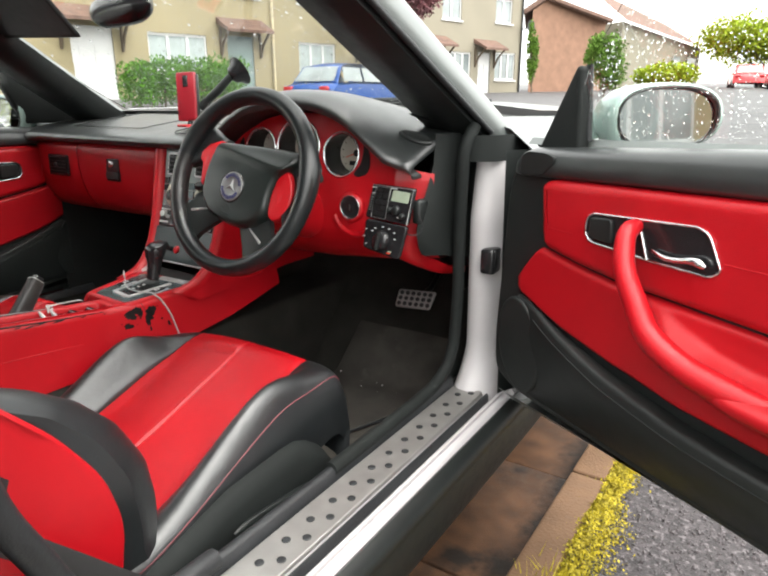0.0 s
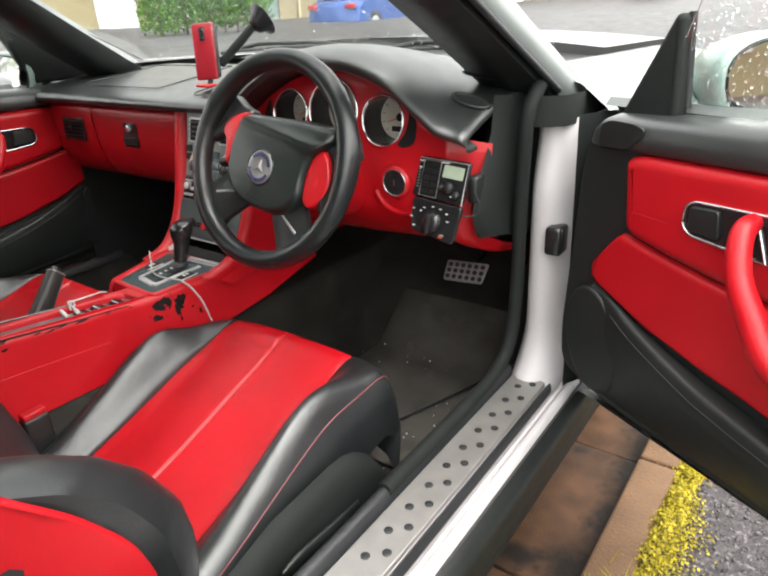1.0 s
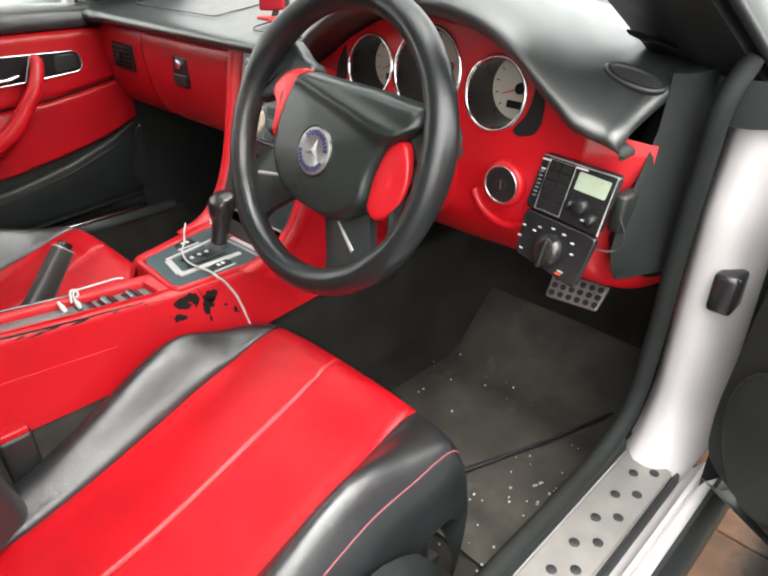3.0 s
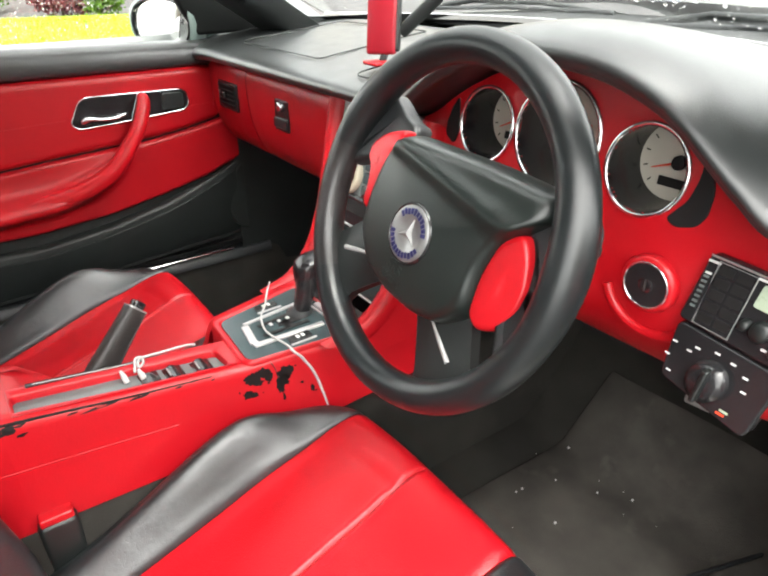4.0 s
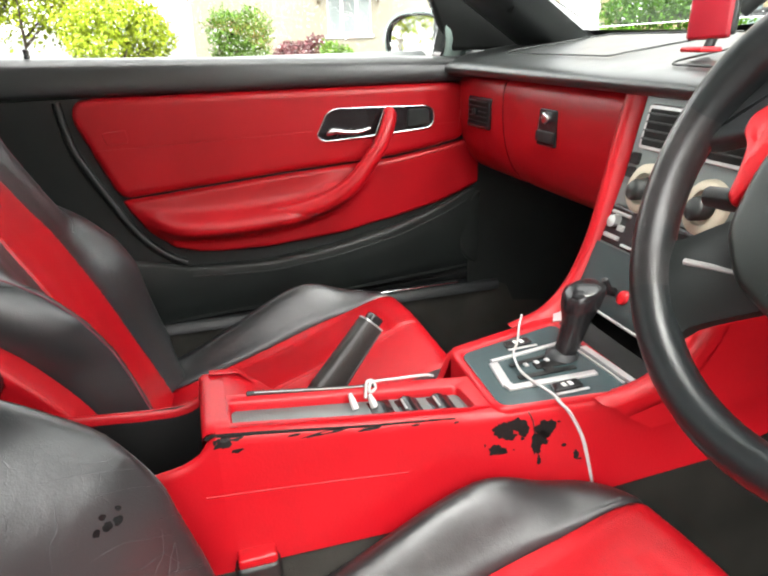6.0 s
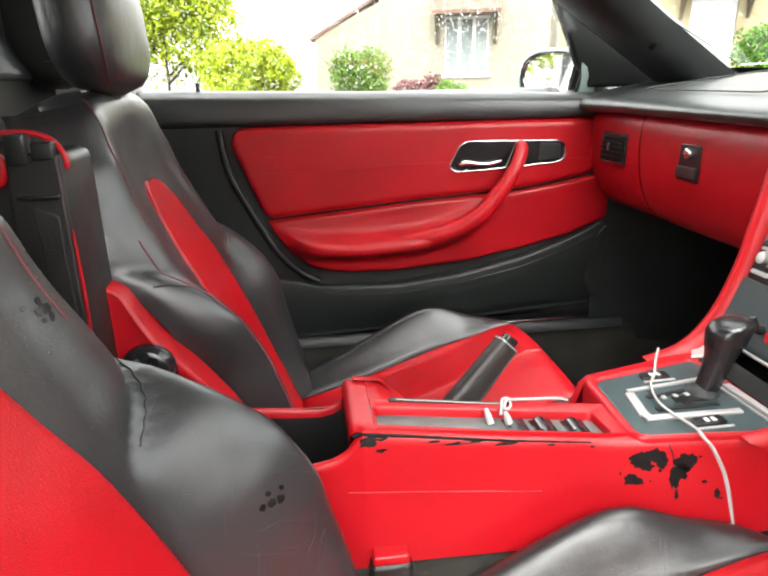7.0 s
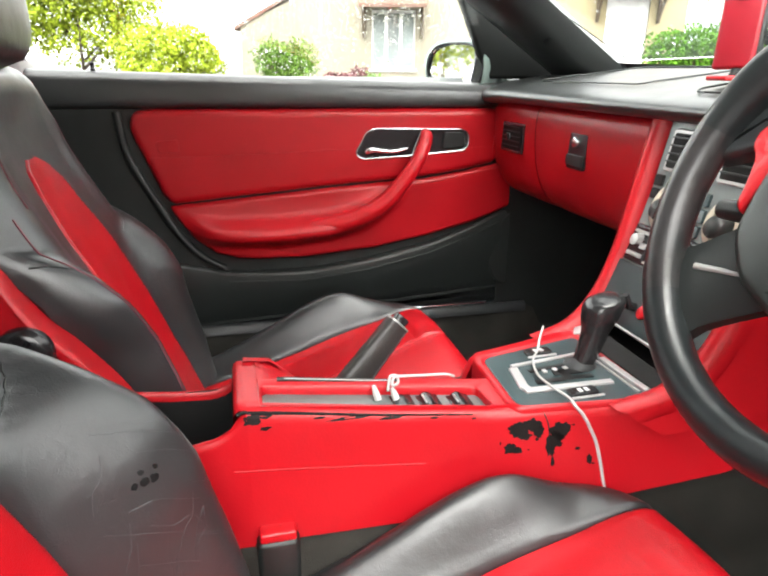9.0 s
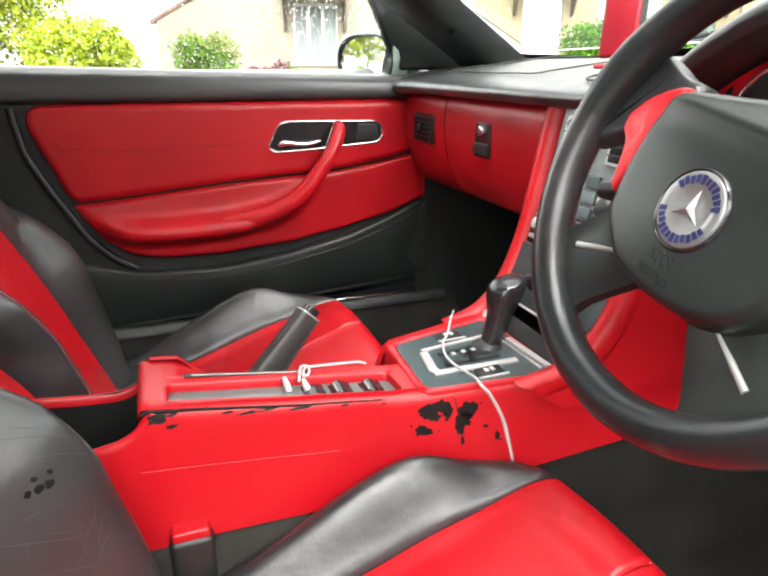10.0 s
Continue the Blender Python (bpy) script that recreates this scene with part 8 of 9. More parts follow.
# ---- wipers ----
for x0, y0, x1, y1 in ((-0.52, 1.52, 0.02, 1.50), (0.05, 1.53, 0.58, 1.40)):
    wiper = thing("wiper", "black windscreen wiper resting on the cowl", "wiper", (x0, y0, 0.92), group="windscreen wipers")
    a, b = Vector((x0, y0, 0.925)), Vector((x1, y1, 0.945))
    bm = B()
    tube(bm, [a, a.lerp(b, 0.3) + Vector((0, 0.012, 0.02)), a.lerp(b, 0.7) + Vector((0, 0.008, 0.016)), b], [0.007, 0.006, 0.005, 0.004], 8)
    part("arm", bm, black_plastic, wiper)
    bm = B()
    tube(bm, [a.lerp(b, 0.12) + Vector((0, -0.012, 0.004)), a.lerp(b, 0.55) + Vector((0, -0.015, 0.008)), b + Vector((0.02, -0.008, 0.002))], 0.004, 6)
    part("blade", bm, rubber, wiper)

# ---- houses along the street ----
FA = radians(75)
F0 = Vector((1.0 - 19 * math.sin(FA), 19 * math.cos(FA), 0))
FU, FN = Vector((math.cos(FA), math.sin(FA), 0)), Vector((math.sin(FA), -math.cos(FA), 0))
GZ = 0.78


def fh(s, z, d=0.0):
    """A point of the house fronts: s along them, z up, d out towards the street."""
    return F0 + FU * s + FN * d + Vector((0, 0, z))


def house_box(bm, s0, s1, z0, z1, d0, d1):
    vs = [bm.verts.new(fh(s, z, d)) for d in (d0, d1) for s, z in ((s0, z0), (s1, z0), (s1, z1), (s0, z1))]
    for q in ((0, 1, 2, 3), (7, 6, 5, 4), (0, 4, 5, 1), (1, 5, 6, 2), (2, 6, 7, 3), (3, 7, 4, 0)):
        bm.faces.new([vs[i] for i in q])


def wall_with_holes(bm, s0, s1, z0, z1, holes, d0=-0.25, d1=0.0):
    ss = sorted({s0, s1, *[v for h in holes for v in h[:2]]})
    zs = sorted({z0, z1, *[v for h in holes for v in h[2:]]})
    for a, b in zip(ss, ss[1:]):
        for c, d in zip(zs, zs[1:]):
            m, n = (a + b) / 2, (c + d) / 2
            if not any(h[0] < m < h[1] and h[2] < n < h[3] for h in holes):
                house_box(bm, a, b, c, d, d0, d1)


def window(parent, s0, s1, z0, z1, lights, pane_mat):
    bm = B()
    house_box(bm, s0, s1, z0, z0 + 0.07, -0.12, -0.05)
    house_box(bm, s0, s1, z1 - 0.07, z1, -0.12, -0.05)
    for k in range(lights + 1):
        c = s0 + (s1 - s0) * k / lights
        house_box(bm, max(s0, c - 0.045), min(s1, c + 0.045), z0 + 0.07, z1 - 0.07, -0.12, -0.05)
    w = part("window", bm, white_upvc, parent, smooth=False)
    for k in range(lights):
        a, b = s0 + (s1 - s0) * k / lights + 0.045, s0 + (s1 - s0) * (k + 1) / lights - 0.045
        bm = B()
        house_box(bm, a, b, z0 + 0.07, z1 - 0.07, -0.10, -0.09)
        part("pane", bm, pane_mat, w, smooth=False)
    bm = B()
    house_box(bm, s0 - 0.06, s1 + 0.06, z0 - 0.07, z0, -0.10, 0.06)
    part("sill", bm, white_upvc, w, smooth=False)


def door_leaf(parent, s0, s1, z1, mm):
    bm = B()
    house_box(bm, s0, s1, GZ, z1, -0.12, -0.06)
    for a, b, c, d in ((0.18, 0.45, 0.1, 0.45), (0.55, 0.82, 0.1, 0.45), (0.18, 0.45, 0.52, 0.75), (0.55, 0.82, 0.52, 0.75)):
        w, h = s1 - s0, z1 - GZ
        house_box(bm, s0 + a * w, s0 + b * w, GZ + c * h, GZ + d * h, -0.06, -0.04)
    d_ = part("front_door", bm, mm, parent, smooth=False)
    bm = B()
    for a, b, c, d in ((s0 - 0.07, s0, GZ, z1 + 0.07), (s1, s1 + 0.07, GZ, z1 + 0.07), (s0, s1, z1, z1 + 0.07)):
        house_box(bm, a, b, c, d, -0.12, -0.02)
    part("door_surround", bm, white_upvc, d_, smooth=False)


def canopy(parent, s0, s1, z):
    bm = B()
    vs = [bm.verts.new(fh(*p)) for p in ((s0, z, 0.75), (s1, z, 0.75), (s1, z + 0.38, 0.0), (s0, z + 0.38, 0.0), (s0, z - 0.09, 0.75), (s1, z - 0.09, 0.75), (s1, z + 0.20, 0.0), (s0, z + 0.20, 0.0))]
    for q in ((0, 1, 2, 3), (4, 5, 6, 7), (0, 1, 5, 4), (1, 2, 6, 5), (0, 3, 7, 4), (2, 3, 7, 6)):
        bm.faces.new([vs[i] for i in q])
    c = part("porch_canopy", bm, roof_tile, parent, smooth=False)
    for s in (s0 + 0.10, s1 - 0.10):
        bm = B()
        tube(bm, [fh(s, z - 0.75, 0.05), fh(s, z - 0.40, 0.22), fh(s, z - 0.02, 0.62)], 0.045, 6)
        tube(bm, [fh(s, z - 0.80, 0.04), fh(s, z + 0.05, 0.04)], 0.045, 6)
        part("bracket", bm, bark, c)


def tiled_roof(parent, s0, s1, z, depth, rise, over=0.3):
    bm = B()
    n = 16
    for sgn, d0, d1 in ((1, over, -depth / 2), (-1, -depth - over, -depth / 2)):
        for k in range(n):
            a, b = k / n, (k + 1) / n + 0.02
            p = [(s0 - over, z + rise * a, d0 + (d1 - d0) * a), (s1 + over, z + rise * a, d0 + (d1 - d0) * a), (s1 + over, z + rise * b, d0 + (d1 - d0) * b), (s0 - over, z + rise * b, d0 + (d1 - d0) * b)]
            bm.faces.new([bm.verts.new(fh(*q) + Vector((0, 0, 0.04 * (1 - i // 2)))) for i, q in enumerate(p)])
    part("roof", bm, roof_tile, parent, smooth=False)


def terrace_house(label, s0, s1, wall_mat, wins, doors, eave=5.6):
    h = thing("house", label, "house", fh((s0 + s1) / 2, GZ, -3), group="terraced houses")
    holes = [w[:4] for w in wins] + [(d[0], d[1], GZ, d[2]) for d in doors]
    bm = B()
    wall_with_holes(bm, s0, s1, GZ - 0.8, GZ + eave, holes)
    house_box(bm, s0, s0 + 0.25, GZ - 0.8, GZ + eave, -7, -0.25)
    house_box(bm, s1 - 0.25, s1, GZ - 0.8, GZ + eave, -7, -0.25)
    house_box(bm, s0, s1, GZ - 0.8, GZ + eave, -7.2, -7)
    part("wall", bm, wall_mat, h, smooth=False)
    for w in wins:
        window(h, *w[:4], w[4], w[5])
    for d in doors:
        door_leaf(h, d[0], d[1], d[2], d[3])
        if d[4]:
            canopy(h, d[0] - 0.35, d[1] + 0.35, d[2] + 0.15)
    tiled_roof(h, s0, s1, GZ + eave, 7, 2.6)
    return h


up = GZ + 3.3
terrace_house("cream rendered terraced house with white door and windows", 2.6, 12.3, cream_wall,
              [(8.06, 9.93, GZ + 0.95, GZ + 2.05, 3, curtain), (8.0, 9.6, up, up + 1.1, 3, pane_dark), (4.2, 5.0, up, up + 1.1, 2, pane_dark), (3.2, 4.5, GZ + 0.9, GZ + 2.0, 2, curtain), (11.0, 11.9, up, up + 1.1, 2, pane_dark)],
              [(5.90, 7.05, GZ + 2.1, white_upvc, True), (10.65, 11.60, GZ + 2.1, green_door, True)])
terrace_house("cream rendered terraced house partly hidden by a tree", 12.35, 19.0, cream_wall,
              [(13.4, 15.0, GZ + 0.95, GZ + 2.05, 3, curtain), (13.4, 15.0, up, up + 1.1, 3, pane_dark), (17.4, 18.4, up, up + 1.1, 2, pane_dark)],
              [(16.2, 17.1, GZ + 2.1, white_upvc, True)])
terrace_house("pale cream house with small brown door canopies", 19.05, 26.1, pale_wall,
              [(21.0, 22.5, GZ + 0.85, GZ + 2.05, 3, pane_dark), (24.2, 25.7, GZ + 0.95, GZ + 2.15, 3, pane_dark), (24.1, 25.3, up + 0.1, up + 1.1, 2, pane_dark), (20.6, 21.8, up, up + 1.1, 2, pane_dark)],
              [(19.7, 20.5, GZ + 2.1, white_upvc, True), (23.0, 23.85, GZ + 2.1, white_upvc, True)])
pipe_m = material("painted_downpipe", (0.45, 0.38, 0.24), 0.5)
for s, mm in ((12.32, pipe_m), (26.0, rubber)):
    dp = thing("downpipe", "plastic rainwater downpipe on the house wall", "downpipe", fh(s, GZ, 0.08), group="downpipes")
    bm = B()
    tube(bm, [fh(s, GZ - 0.2, 0.07), fh(s, GZ + 5.4, 0.07)], 0.05, 8, up=(1, 0, 0))
    part("pipe", bm, mm, dp)
    bm = B()
    house_box(bm, s - 0.08, s + 0.08, GZ + 5.3, GZ + 5.55, 0.02, 0.16)
    part("hopper", bm, mm, dp)
dish = thing("satellite_dish", "grey satellite dish on the corner of the house", "satellite dish", fh(26.0, GZ + 3.2, 0.2))
bm = B()
dc = fh(26.05, GZ + 3.3, 0.45)
lathe(bm, [(0.0, 0.0), (0.12, 0.015), (0.24, 0.06), (0.30, 0.10)], lambda a, b, h: dc + FU * a + Vector((0, 0, b)) + FN * h, 18)
part("dish", bm, rubber, dish)
bm = B()
tube(bm, [dc, fh(26.0, GZ + 3.2, 0.0)], 0.025, 6)
part("bracket", bm, rubber, dish)

# gable-fronted pale house across the street
gable = thing("gable_house", "pale rendered house with a sloping gable and white window", "house", fh(-1.2, GZ, -3))
bm = B()
wall_with_holes(bm, -4.0, 2.5, GZ - 0.8, 2.05, [(-0.45, 0.72, 0.98, 2.05)], 0.2, 0.45)
wall_with_holes(bm, -0.9, 2.5, 2.05, 3.4, [(-0.45, 0.72, 2.05, 2.45)], 0.2, 0.45)
for poly in ([(-4.0, 2.05), (-0.9, 2.05), (-0.9, 3.45)], [(-0.9, 3.4), (2.5, 3.4), (2.5, 5.6), (-0.9, 3.45)]):
    vs = [[bm.verts.new(fh(s, z, d)) for s, z in poly] for d in (0.2, 0.45)]
    bm.faces.new(vs[0])
    bm.faces.new(vs[1])
house_box(bm, 2.3, 2.55, GZ - 0.8, 5.6, -6, 0.45)
part("wall", bm, pale_wall, gable, smooth=False)
bm = B()
vs = [[bm.verts.new(fh(s, z, d)) for d in (0.50, -6)] for s, z in ((-4.15, 2.02), (2.6, 5.72), (2.6, 5.62), (-4.15, 1.92))]
for a, b in ((0, 1), (1, 2), (2, 3), (3, 0)):
    bm.faces.new((vs[a][0], vs[a][1], vs[b][1], vs[b][0]))
bm.faces.new([v[0] for v in vs])
part("roof", bm, roof_tile, gable, smooth=False)
keep = F0.copy()
F0 = F0 + FN * 0.45
window(gable, -0.45, 0.72, 0.98, 2.45, 3, pane_dark)
canopy(gable, -0.75, 1.0, 2.55)
F0 = keep

# brick gable end beyond the terrace
brick = thing("brick_house", "orange brick gable end with a brown tiled roof", "house", (-7.2, 31, GZ))
c0 = Vector((1.21, 0, 0))


def az(deg, dist, z):
    a = radians(deg)
    return Vector((1.21 + dist * math.sin(a), dist * math.cos(a), z))


bm = B()
a_, b_ = az(-20.6, 33, 0), az(-14.8, 36, 0)
peak = a_.lerp(b_, 0.18)
pts = [a_ + Vector((0, 0, 0.2)), b_ + Vector((0, 0, 0.2)), b_ + Vector((0, 0, 4.6)), peak + Vector((0, 0, 5.4)), a_ + Vector((0, 0, 4.9))]
back = Vector((-3, 8, 0))
v0, v1 = [bm.verts.new(p) for p in pts], [bm.verts.new(p + back) for p in pts]
bm.faces.new(v0)
bm.faces.new(v1)
for i in range(5):
    bm.faces.new((v0[i], v0[(i + 1) % 5], v1[(i + 1) % 5], v1[i]))
part("wall", bm, brick_wall, brick, smooth=False)
bm = B()
fwd = Vector((0.05, -0.3, 0))
for p, q in ((pts[2] + Vector((0.3, 0, -0.1)), pts[3]), (pts[3], pts[4] + Vector((-0.4, 0, -0.2)))):
    tube(bm, [p + fwd + Vector((0, 0, 0.1)), q + fwd + Vector((0, 0, 0.1))], 0.13, 6)
    bm.faces.new([bm.verts.new(v + Vector((0, 0, 0.15))) for v in (p + fwd, q + fwd, q + back, p + back)])
part("roof", bm, roof_tile, brick, smooth=False)
far = thing("far_house", "pale rendered house seen through wet glass down the street", "house", az(-10, 44, 1.2))
bm = B()
a_, b_ = az(-13.5, 40, 0), az(-7.6, 52, 0)
pts = [a_ + Vector((0, 0, 0.2)), b_ + Vector((0, 0, 0.2)), b_ + Vector((0, 0, 4.2)), a_ + Vector((0, 0, 5.0))]
v0, v1 = [bm.verts.new(p) for p in pts], [bm.verts.new(p + Vector((-6, 5, 0))) for p in pts]
bm.faces.new(v0)
bm.faces.new(v1)
for i in range(4):
    bm.faces.new((v0[i], v0[(i + 1) % 4], v1[(i + 1) % 4], v1[i]))
part("wall", bm, pale_wall, far, smooth=False)
bm = B()
for s0, s1 in ((0.60, 0.70), (0.80, 0.92)):
    for z0, z1 in ((2.6, 3.5),):
        p = [a_.lerp(b_, s) + Vector((0.12, -0.08, z)) for s, z in ((s0, z0), (s1, z0), (s1, z1), (s0, z1))]
        bm.faces.new([bm.verts.new(q) for q in p])
part("window", bm, pane_dark, far, smooth=False)
bm = B()
bm.faces.new([bm.verts.new(q) for q in (pts[3] + Vector((0.3, -0.3, 0)), pts[2] + Vector((0.3, -0.3, 0)), pts[2] + Vector((-3, 2.5, 2.0)), pts[3] + Vector((-3, 2.5, 2.4)))])
part("roof", bm, roof_tile, far, smooth=False)


# ---- plants ----
def leaves(bm, rng_, n, centre, radii, size, lumps=5.0, hollow=0.35):
    """Many small leaves in a ragged crown."""
    c, r = Vector(centre), Vector(radii)
    made = 0
    while made < n:
        d = Vector((rng_.gauss(0, 1), rng_.gauss(0, 1), rng_.gauss(0, 1))).normalized()
        q = rng_.random() ** hollow
        edge = 0.78 + 0.34 * noise.noise((d.x * lumps * 0.45 + centre[0], d.y * lumps * 0.45, d.z * lumps * 0.45))
        p = c + Vector((d.x * r.x, d.y * r.y, d.z * r.z)) * q * edge
        if noise.noise(p * (3.0 / max(radii))) < -0.28:
            made += 0.2
            continue
        a = Vector((rng_.gauss(0, 1), rng_.gauss(0, 1), rng_.gauss(0, 1))).normalized()
        b = a.cross(Vector((rng_.gauss(0, 1), rng_.gauss(0, 1), rng_.gauss(0, 1)))).normalized()
        s = size * rng_.uniform(0.6, 1.4)
        bm.faces.new([bm.verts.new(p + v) for v in (a * s, b * s * 0.55, -a * s, -b * s * 0.55)])
        made += 1


def bush(name, label, base, radii, n, size, mm, group="", trunk=0.0, seed=1):
    t = thing(name, label, "tree" if trunk else "bush", base, group)
    r_ = random.Random(seed)
    b = Vector(base)
    bm = B()
    top = b + Vector((0, 0, trunk + radii[2] * 0.8))
    tube(bm, smooth_line([b - Vector((0, 0, 0.3)), b.lerp(top, 0.4) + Vector((0.05, 0.02, 0)), top], 8), [0.10 if trunk else 0.05] * 3 + [0.07 if trunk else 0.035] * 3 + [0.03, 0.015], 8)
    for k in range(7):
        a = k / 7 * 2 * math.pi + r_.random()
        s = b.lerp(top, 0.35 + 0.08 * k)
        e = s + Vector((math.cos(a) * radii[0] * 0.7, math.sin(a) * radii[1] * 0.7, radii[2] * 0.5))
        tube(bm, [s, s.lerp(e, 0.5) + Vector((0, 0, 0.08)), e], [0.035, 0.022, 0.008], 6)
    part("trunk", bm, bark, t)
    bm = B()
    for k in range(9):
        a = k / 9 * 2 * math.pi
        off = Vector((math.cos(a) * radii[0] * 0.45, math.sin(a) * radii[1] * 0.45, (r_.random() - 0.4) * radii[2] * 0.7)) if k else Vector()
        leaves(bm, r_, n // 9, b + Vector((0, 0, trunk + radii[2])) + off, [v * (0.62 if k else 0.8) for v in radii], size)
    part("crown", bm, mm, t, smooth=False)
    return t


hedge_green = material("bright_hedge_leaves", (0.06, 0.155, 0.010), 0.55, specular=0.12, vary=0.45, vary_scale=5)
hedge = thing("hedge", "clipped bright green hedge in front of the cream house", "hedge", az(-50, 14.5, GZ - 0.2))
bm = B()
rh = random.Random(9)
for i in range(15):
    c = az(-54.0 + i * 0.6, 14.5 + 0.15 * math.sin(i * 2.3), 1.22 + 0.05 * math.sin(i * 1.9) + 0.10 * min(1, i / 4))
    leaves(bm, rh, 800, c, (0.42, 0.42, 0.60), 0.036)
part("leaves", bm, hedge_green, hedge, smooth=False)
bm = B()
for i in range(9):
    p = az(-53.6 + i, 14.5, GZ - 0.5)
    tube(bm, [p, p + Vector((0.05, 0.02, 0.9))], 0.025, 6)
part("stems", bm, bark, hedge)
bush("purple_tree", "purple-leaved tree beside the cream houses", fh(15.9, GZ, 3.0), (1.5, 1.5, 1.7), 7000, 0.075, foliage_red, "street trees", 2.1, 2)
bush("garden_tree", "large light green tree across the street", az(-99.0, 17, 0.1), (2.3, 2.0, 2.3), 34000, 0.055, foliage_light, "street trees", 0.0, 3)
bush("garden_bush", "bright yellow-green bush across the street", az(-92.4, 15, 0.1), (1.25, 1.2, 0.92), 24000, 0.038, foliage_light, "garden bushes", 0.0, 4)
bush("garden_bush", "green rounded bush before the pale house", az(-83.3, 15.5, 0.0), (0.85, 0.80, 0.88), 12000, 0.03, foliage, "garden bushes", 0.0, 5)
bush("garden_bush", "low reddish hedge below the window", az(-78.4, 14.0, 0.0), (0.62, 0.6, 0.55), 8000, 0.034, foliage_red, "garden bushes", 0.0, 6)
bush("garden_bush", "dark green shrub beside the reddish hedge", az(-75.6, 13.8, 0.0), (0.42, 0.42, 0.48), 5000, 0.034, foliage, "garden bushes", 0.0, 16)
# grass bank across the street, and the pale drive wall behind it
grass_mat = material("bright_verge_grass", (0.20, 0.27, 0.02), 0.8, vary=0.4, vary_scale=3, specular=0.1, grain=0.6, grain_scale=60)
bm = B()
grid(bm, [[az(g, d, ground_height(*az(g, d, 0).xy) + dz) for g in np.linspace(-82.5, -66, 24)] for d, dz in ((8.9, 0.0), (9.0, 0.05), (10.0, 0.09), (11.5, 0.10), (13.5, 0.04))])
rg = random.Random(40)
for i in range(6000):
    g, d = rg.uniform(-82.4, -66), rg.uniform(8.95, 12.5)
    p = az(g, d, 0)
    p.z = ground_height(p.x, p.y) + 0.05
    w = Vector((rg.gauss(0, 1), rg.gauss(0, 1), 0)).normalized() * 0.008
    bm.faces.new([bm.verts.new(q) for q in (p - w, p + w, p + Vector((rg.gauss(0, 0.03), rg.gauss(0, 0.03), rg.uniform(0.06, 0.13))))])
tagged(part("grass", bm, grass_mat, smooth=False), "bright yellow-green grass verge across the street", "grass", kind="stuff")
bush("street_bush", "tall ivy-clad tree by the road", az(-14.5, 24, 0.75), (0.80, 0.80, 1.25), 12000, 0.045, foliage, "garden bushes", 0.0, 7)
bush("corner_bush", "ivy-clad shrub at the house corner", az(-20.4, 30, 0.9), (0.30, 0.30, 1.75), 4500, 0.05, foliage, "garden bushes", 0.0, 8)
bush("verge_bush", "light green hedge bushes down the street", az(-9.8, 30, 1.1), (1.5, 1.0, 0.75), 7000, 0.07, foliage_light, "garden bushes", 0.0, 9)
bush("far_tree", "green trees at the end of the street", az(-3.2, 50, 1.4), (5.0, 3.0, 2.3), 12000, 0.12, foliage_light, "street trees", 0.6, 10)
bush("far_tree", "green trees beyond the parked cars", az(4.5, 52, 1.4), (6.0, 3.0, 3.4), 9000, 0.16, foliage_light, "street trees", 0.6, 12)
bush("verge_weeds", "low weeds and grass at the foot of the corner house", az(-20.0, 27, 0.72), (1.9, 0.5, 0.13), 4000, 0.05, foliage_light, "garden bushes", 0.0, 11)


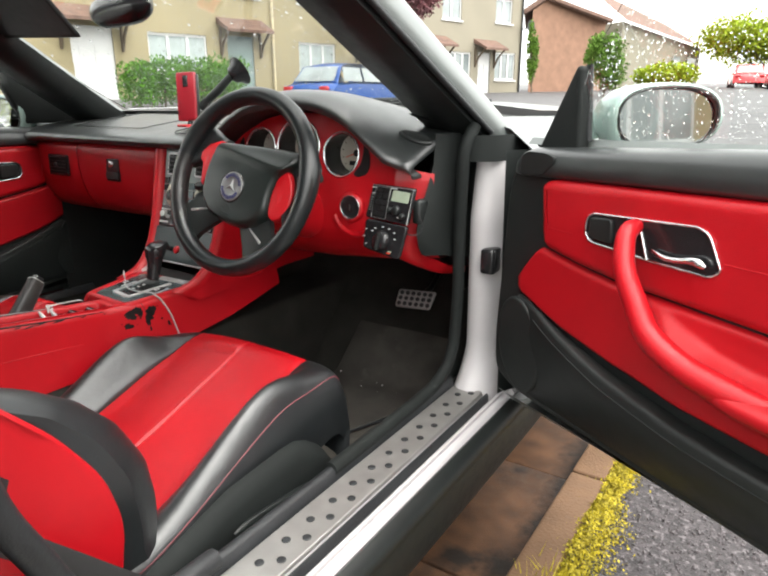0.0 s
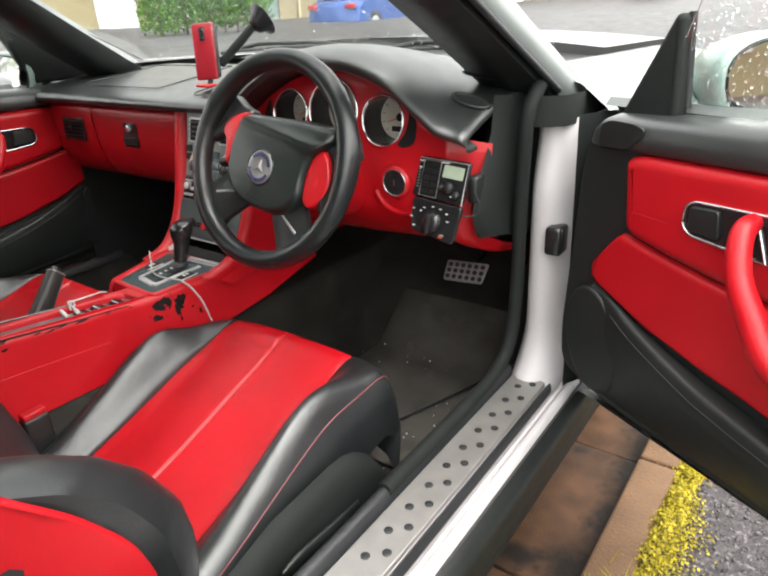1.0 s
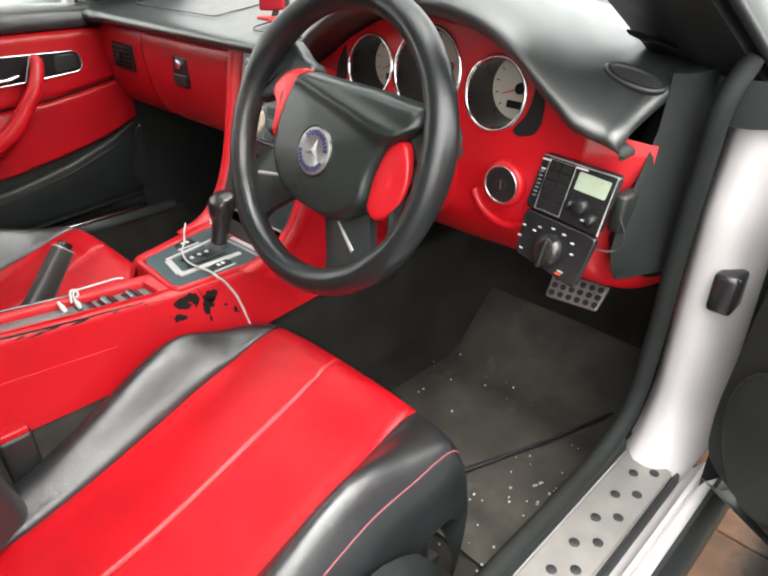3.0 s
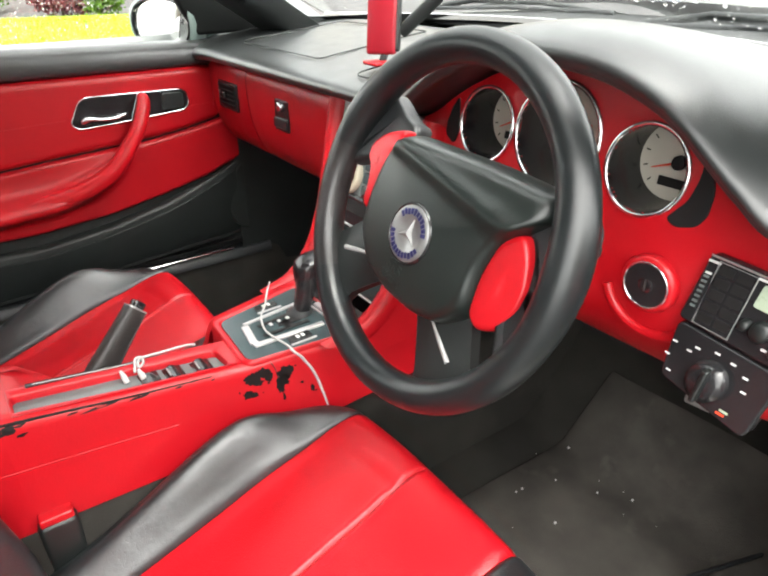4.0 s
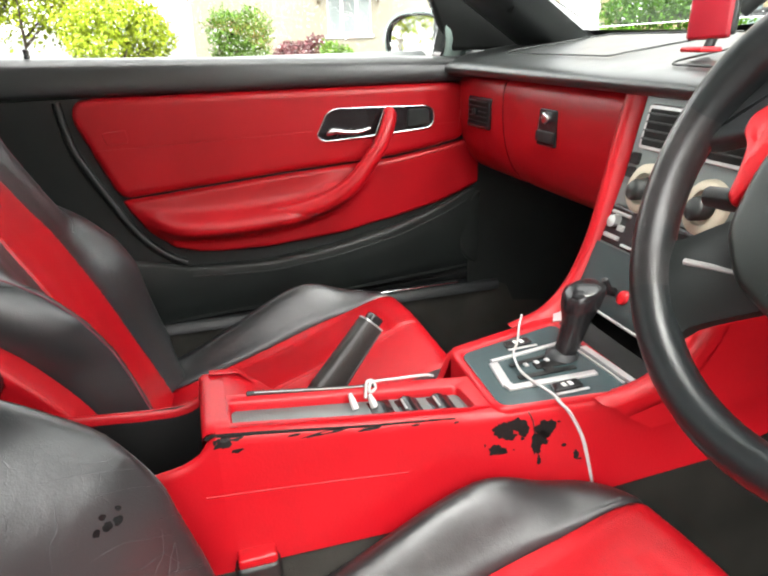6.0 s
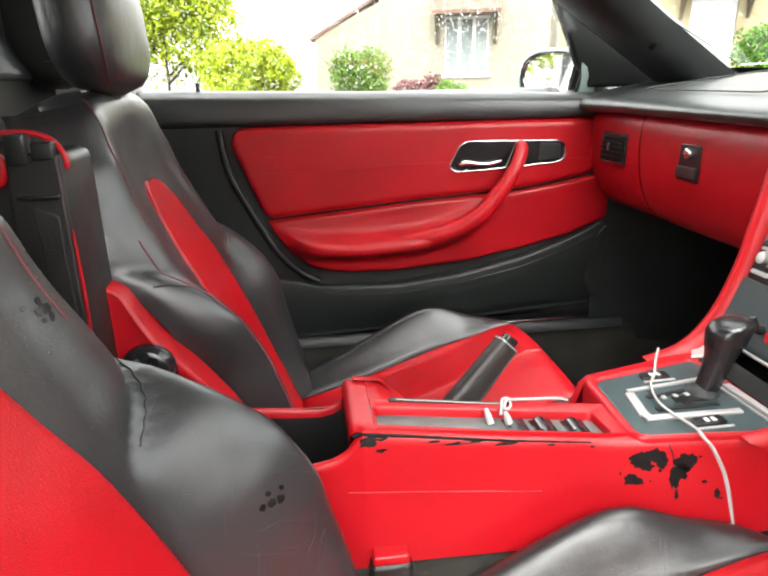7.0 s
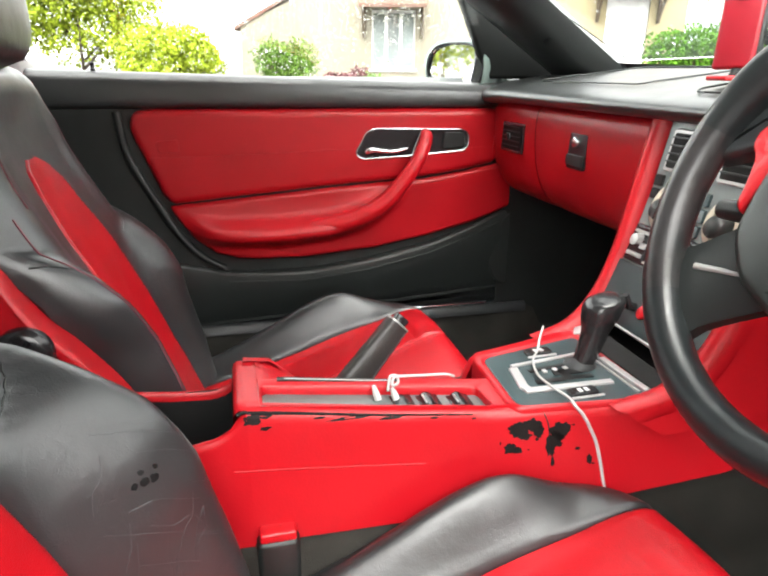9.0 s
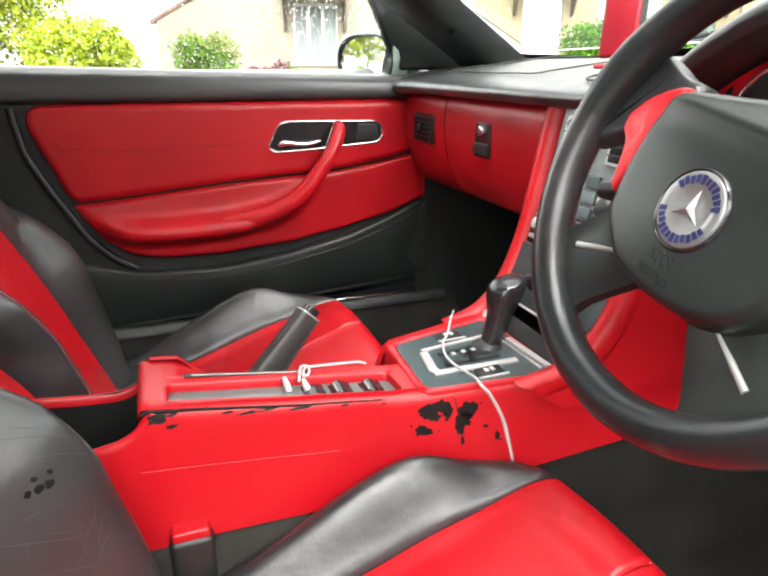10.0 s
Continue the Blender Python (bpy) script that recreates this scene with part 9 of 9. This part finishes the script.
# ---- parked cars ----
def parked_car(label, where, heading, paint, length=4.1, width=1.72, height=1.42):
    t = thing("parked_car", label, "car", where, group="parked cars")
    XF[0] = Matrix.Translation(where) @ Matrix.Rotation(heading, 4, "Z")
    L = length / 2
    low = [(-1.0, 0.35), (-0.98, 0.72), (-0.90, 0.86), (-0.45, 0.90), (0.0, 0.90), (0.42, 0.90), (0.62, 0.86), (0.90, 0.74), (0.99, 0.58), (1.0, 0.32)]
    bm = B()
    rows = []
    for t_ in np.linspace(-1, 1, 9):
        y = t_ * width / 2
        q = 1 - 0.06 * abs(t_) ** 4
        rows.append([(x * L * q, y, z - 0.05 * abs(t_) ** 4) for x, z in low])
    grid(bm, rows)
    for t_ in (-1, 1):
        bm.faces.new([bm.verts.new((x * L * 0.94, t_ * width / 2, z - 0.05)) for x, z in low])
    body = part("body", bm, paint, t)
    bm = B()
    green = [(-0.80, 0.86), (-0.62, height - 0.08), (-0.40, height), (0.05, height), (0.22, height - 0.10), (0.55, 0.86)]
    rows = [[(x * L, t_ * (width / 2 - 0.05 - 0.16 * max(0, z - 0.86) / 0.5), z - 0.03 * t_ * t_) for x, z in green] for t_ in np.linspace(-1, 1, 7)]
    grid(bm, rows)
    part("roof", bm, paint, body)
    for t_ in (-1, 1):
        for a, b, c, d in ((-0.62, -0.24, -0.66, -0.24), (-0.20, 0.16, -0.20, 0.40)):
            bm = B()
            wy = lambda z: t_ * (width / 2 - 0.045 - 0.16 * max(0, z - 0.86) / 0.5)
            bm.faces.new([bm.verts.new((x * L, wy(z), z)) for x, z in ((c, 0.92), (d, 0.92), (b, height - 0.14), (a, height - 0.14))])
            part("side_window", bm, pane_dark, t, smooth=False)
    for x, z0, x1, z1 in ((0.53, 0.90, 0.25, height - 0.10), (-0.795, 0.92, -0.63, height - 0.12)):
        bm = B()
        sh = 0.03 if x > 0 else -0.03
        bm.faces.new([bm.verts.new(p) for p in ((x * L + sh, -0.68, z0), (x * L + sh, 0.68, z0), (x1 * L + sh, 0.58, z1), (x1 * L + sh, -0.58, z1))])
        part("windscreen", bm, pane_dark, t, smooth=False)
    for x in (-0.62, 0.64):
        for t_ in (-1, 1):
            bm = B()
            lathe(bm, [(0.30, 0), (0.31, 0.03), (0.31, 0.16), (0.29, 0.19), (0.19, 0.19), (0.18, 0.17), (0, 0.17)], lambda a, b, h: Vector((x * L + a, t_ * (width / 2 - 0.18 + h), 0.31 + b)), 20)
            w = part("wheel", bm, tyre_black, t)
            bm = B()
            lathe(bm, [(0.185, 0.172), (0.17, 0.182), (0.05, 0.186), (0, 0.19)], lambda a, b, h: Vector((x * L + a, t_ * (width / 2 - 0.18 + h), 0.31 + b)), 14)
            part("rim", bm, satin_silver, w)
    for t_ in (-1, 1):
        bm = B()
        box(bm, -L * 0.995, -L * 0.94, t_ * 0.62 - 0.14, t_ * 0.62 + 0.14, 0.66, 0.78, 0.02)
        part("tail_lamp", bm, car_red, t)
        bm = B()
        box(bm, L * 0.90, L * 0.975, t_ * 0.60 - 0.16, t_ * 0.60 + 0.16, 0.56, 0.68, 0.02)
        part("headlight", bm, white_print, t)
    XF[0] = Matrix.Identity(4)
    return t


p = fh(12.1, GZ - 0.30, 4.4)
parked_car("blue hatchback parked before the cream houses", p, math.atan2(FU.y, FU.x) + 0.25, car_blue)
p = az(-4.2, 46, 1.42)
parked_car("red hatchback parked down the street", p, radians(100), car_red)
p = az(-1.6, 40, 1.30)
parked_car("dark red car parked at the roadside", p, radians(95), car_red)

# ---- what the mirrors see: a house beside the path and trees behind ----
keep = (F0, FU, FN)
aim = Vector((0.987, -0.156, 0)).normalized()
F0 = Vector((1.03, 1.155, 0)) + aim * 14
FN = -aim
FU = Vector((aim.y, -aim.x, 0))
side = thing("house", "cream rendered house with a white window beside the path", "house", fh(0, GZ, -3), group="terraced houses")
bm = B()
wall_with_holes(bm, -6, 6, GZ - 0.9, GZ + 5.4, [(-1.0, 0.95, GZ + 0.95, GZ + 2.25), (2.6, 3.5, GZ - 0.2, GZ + 1.9)])
part("wall", bm, cream_wall, side, smooth=False)
window(side, -1.0, 0.95, GZ + 0.95, GZ + 2.25, 3, pane_dark)
bm = B()
house_box(bm, 2.6, 3.5, GZ - 0.2, GZ + 1.9, -0.15, -0.08)
part("front_door", bm, white_upvc, side, smooth=False)
tiled_roof(side, -6, 6, GZ + 5.4, 7, 2.4)
F0, FU, FN = keep
bush("rear_tree", "green tree behind the parked roadster", Vector((-1.5, -17, 0.6)), (3.2, 2.4, 2.2), 8000, 0.09, foliage_light, "street trees", 0.4, 14)
bush("rear_tree", "brown-green tree behind the parked roadster", Vector((3.5, -19, 0.6)), (3.2, 2.4, 2.6), 8000, 0.09, foliage, "street trees", 0.4, 15)
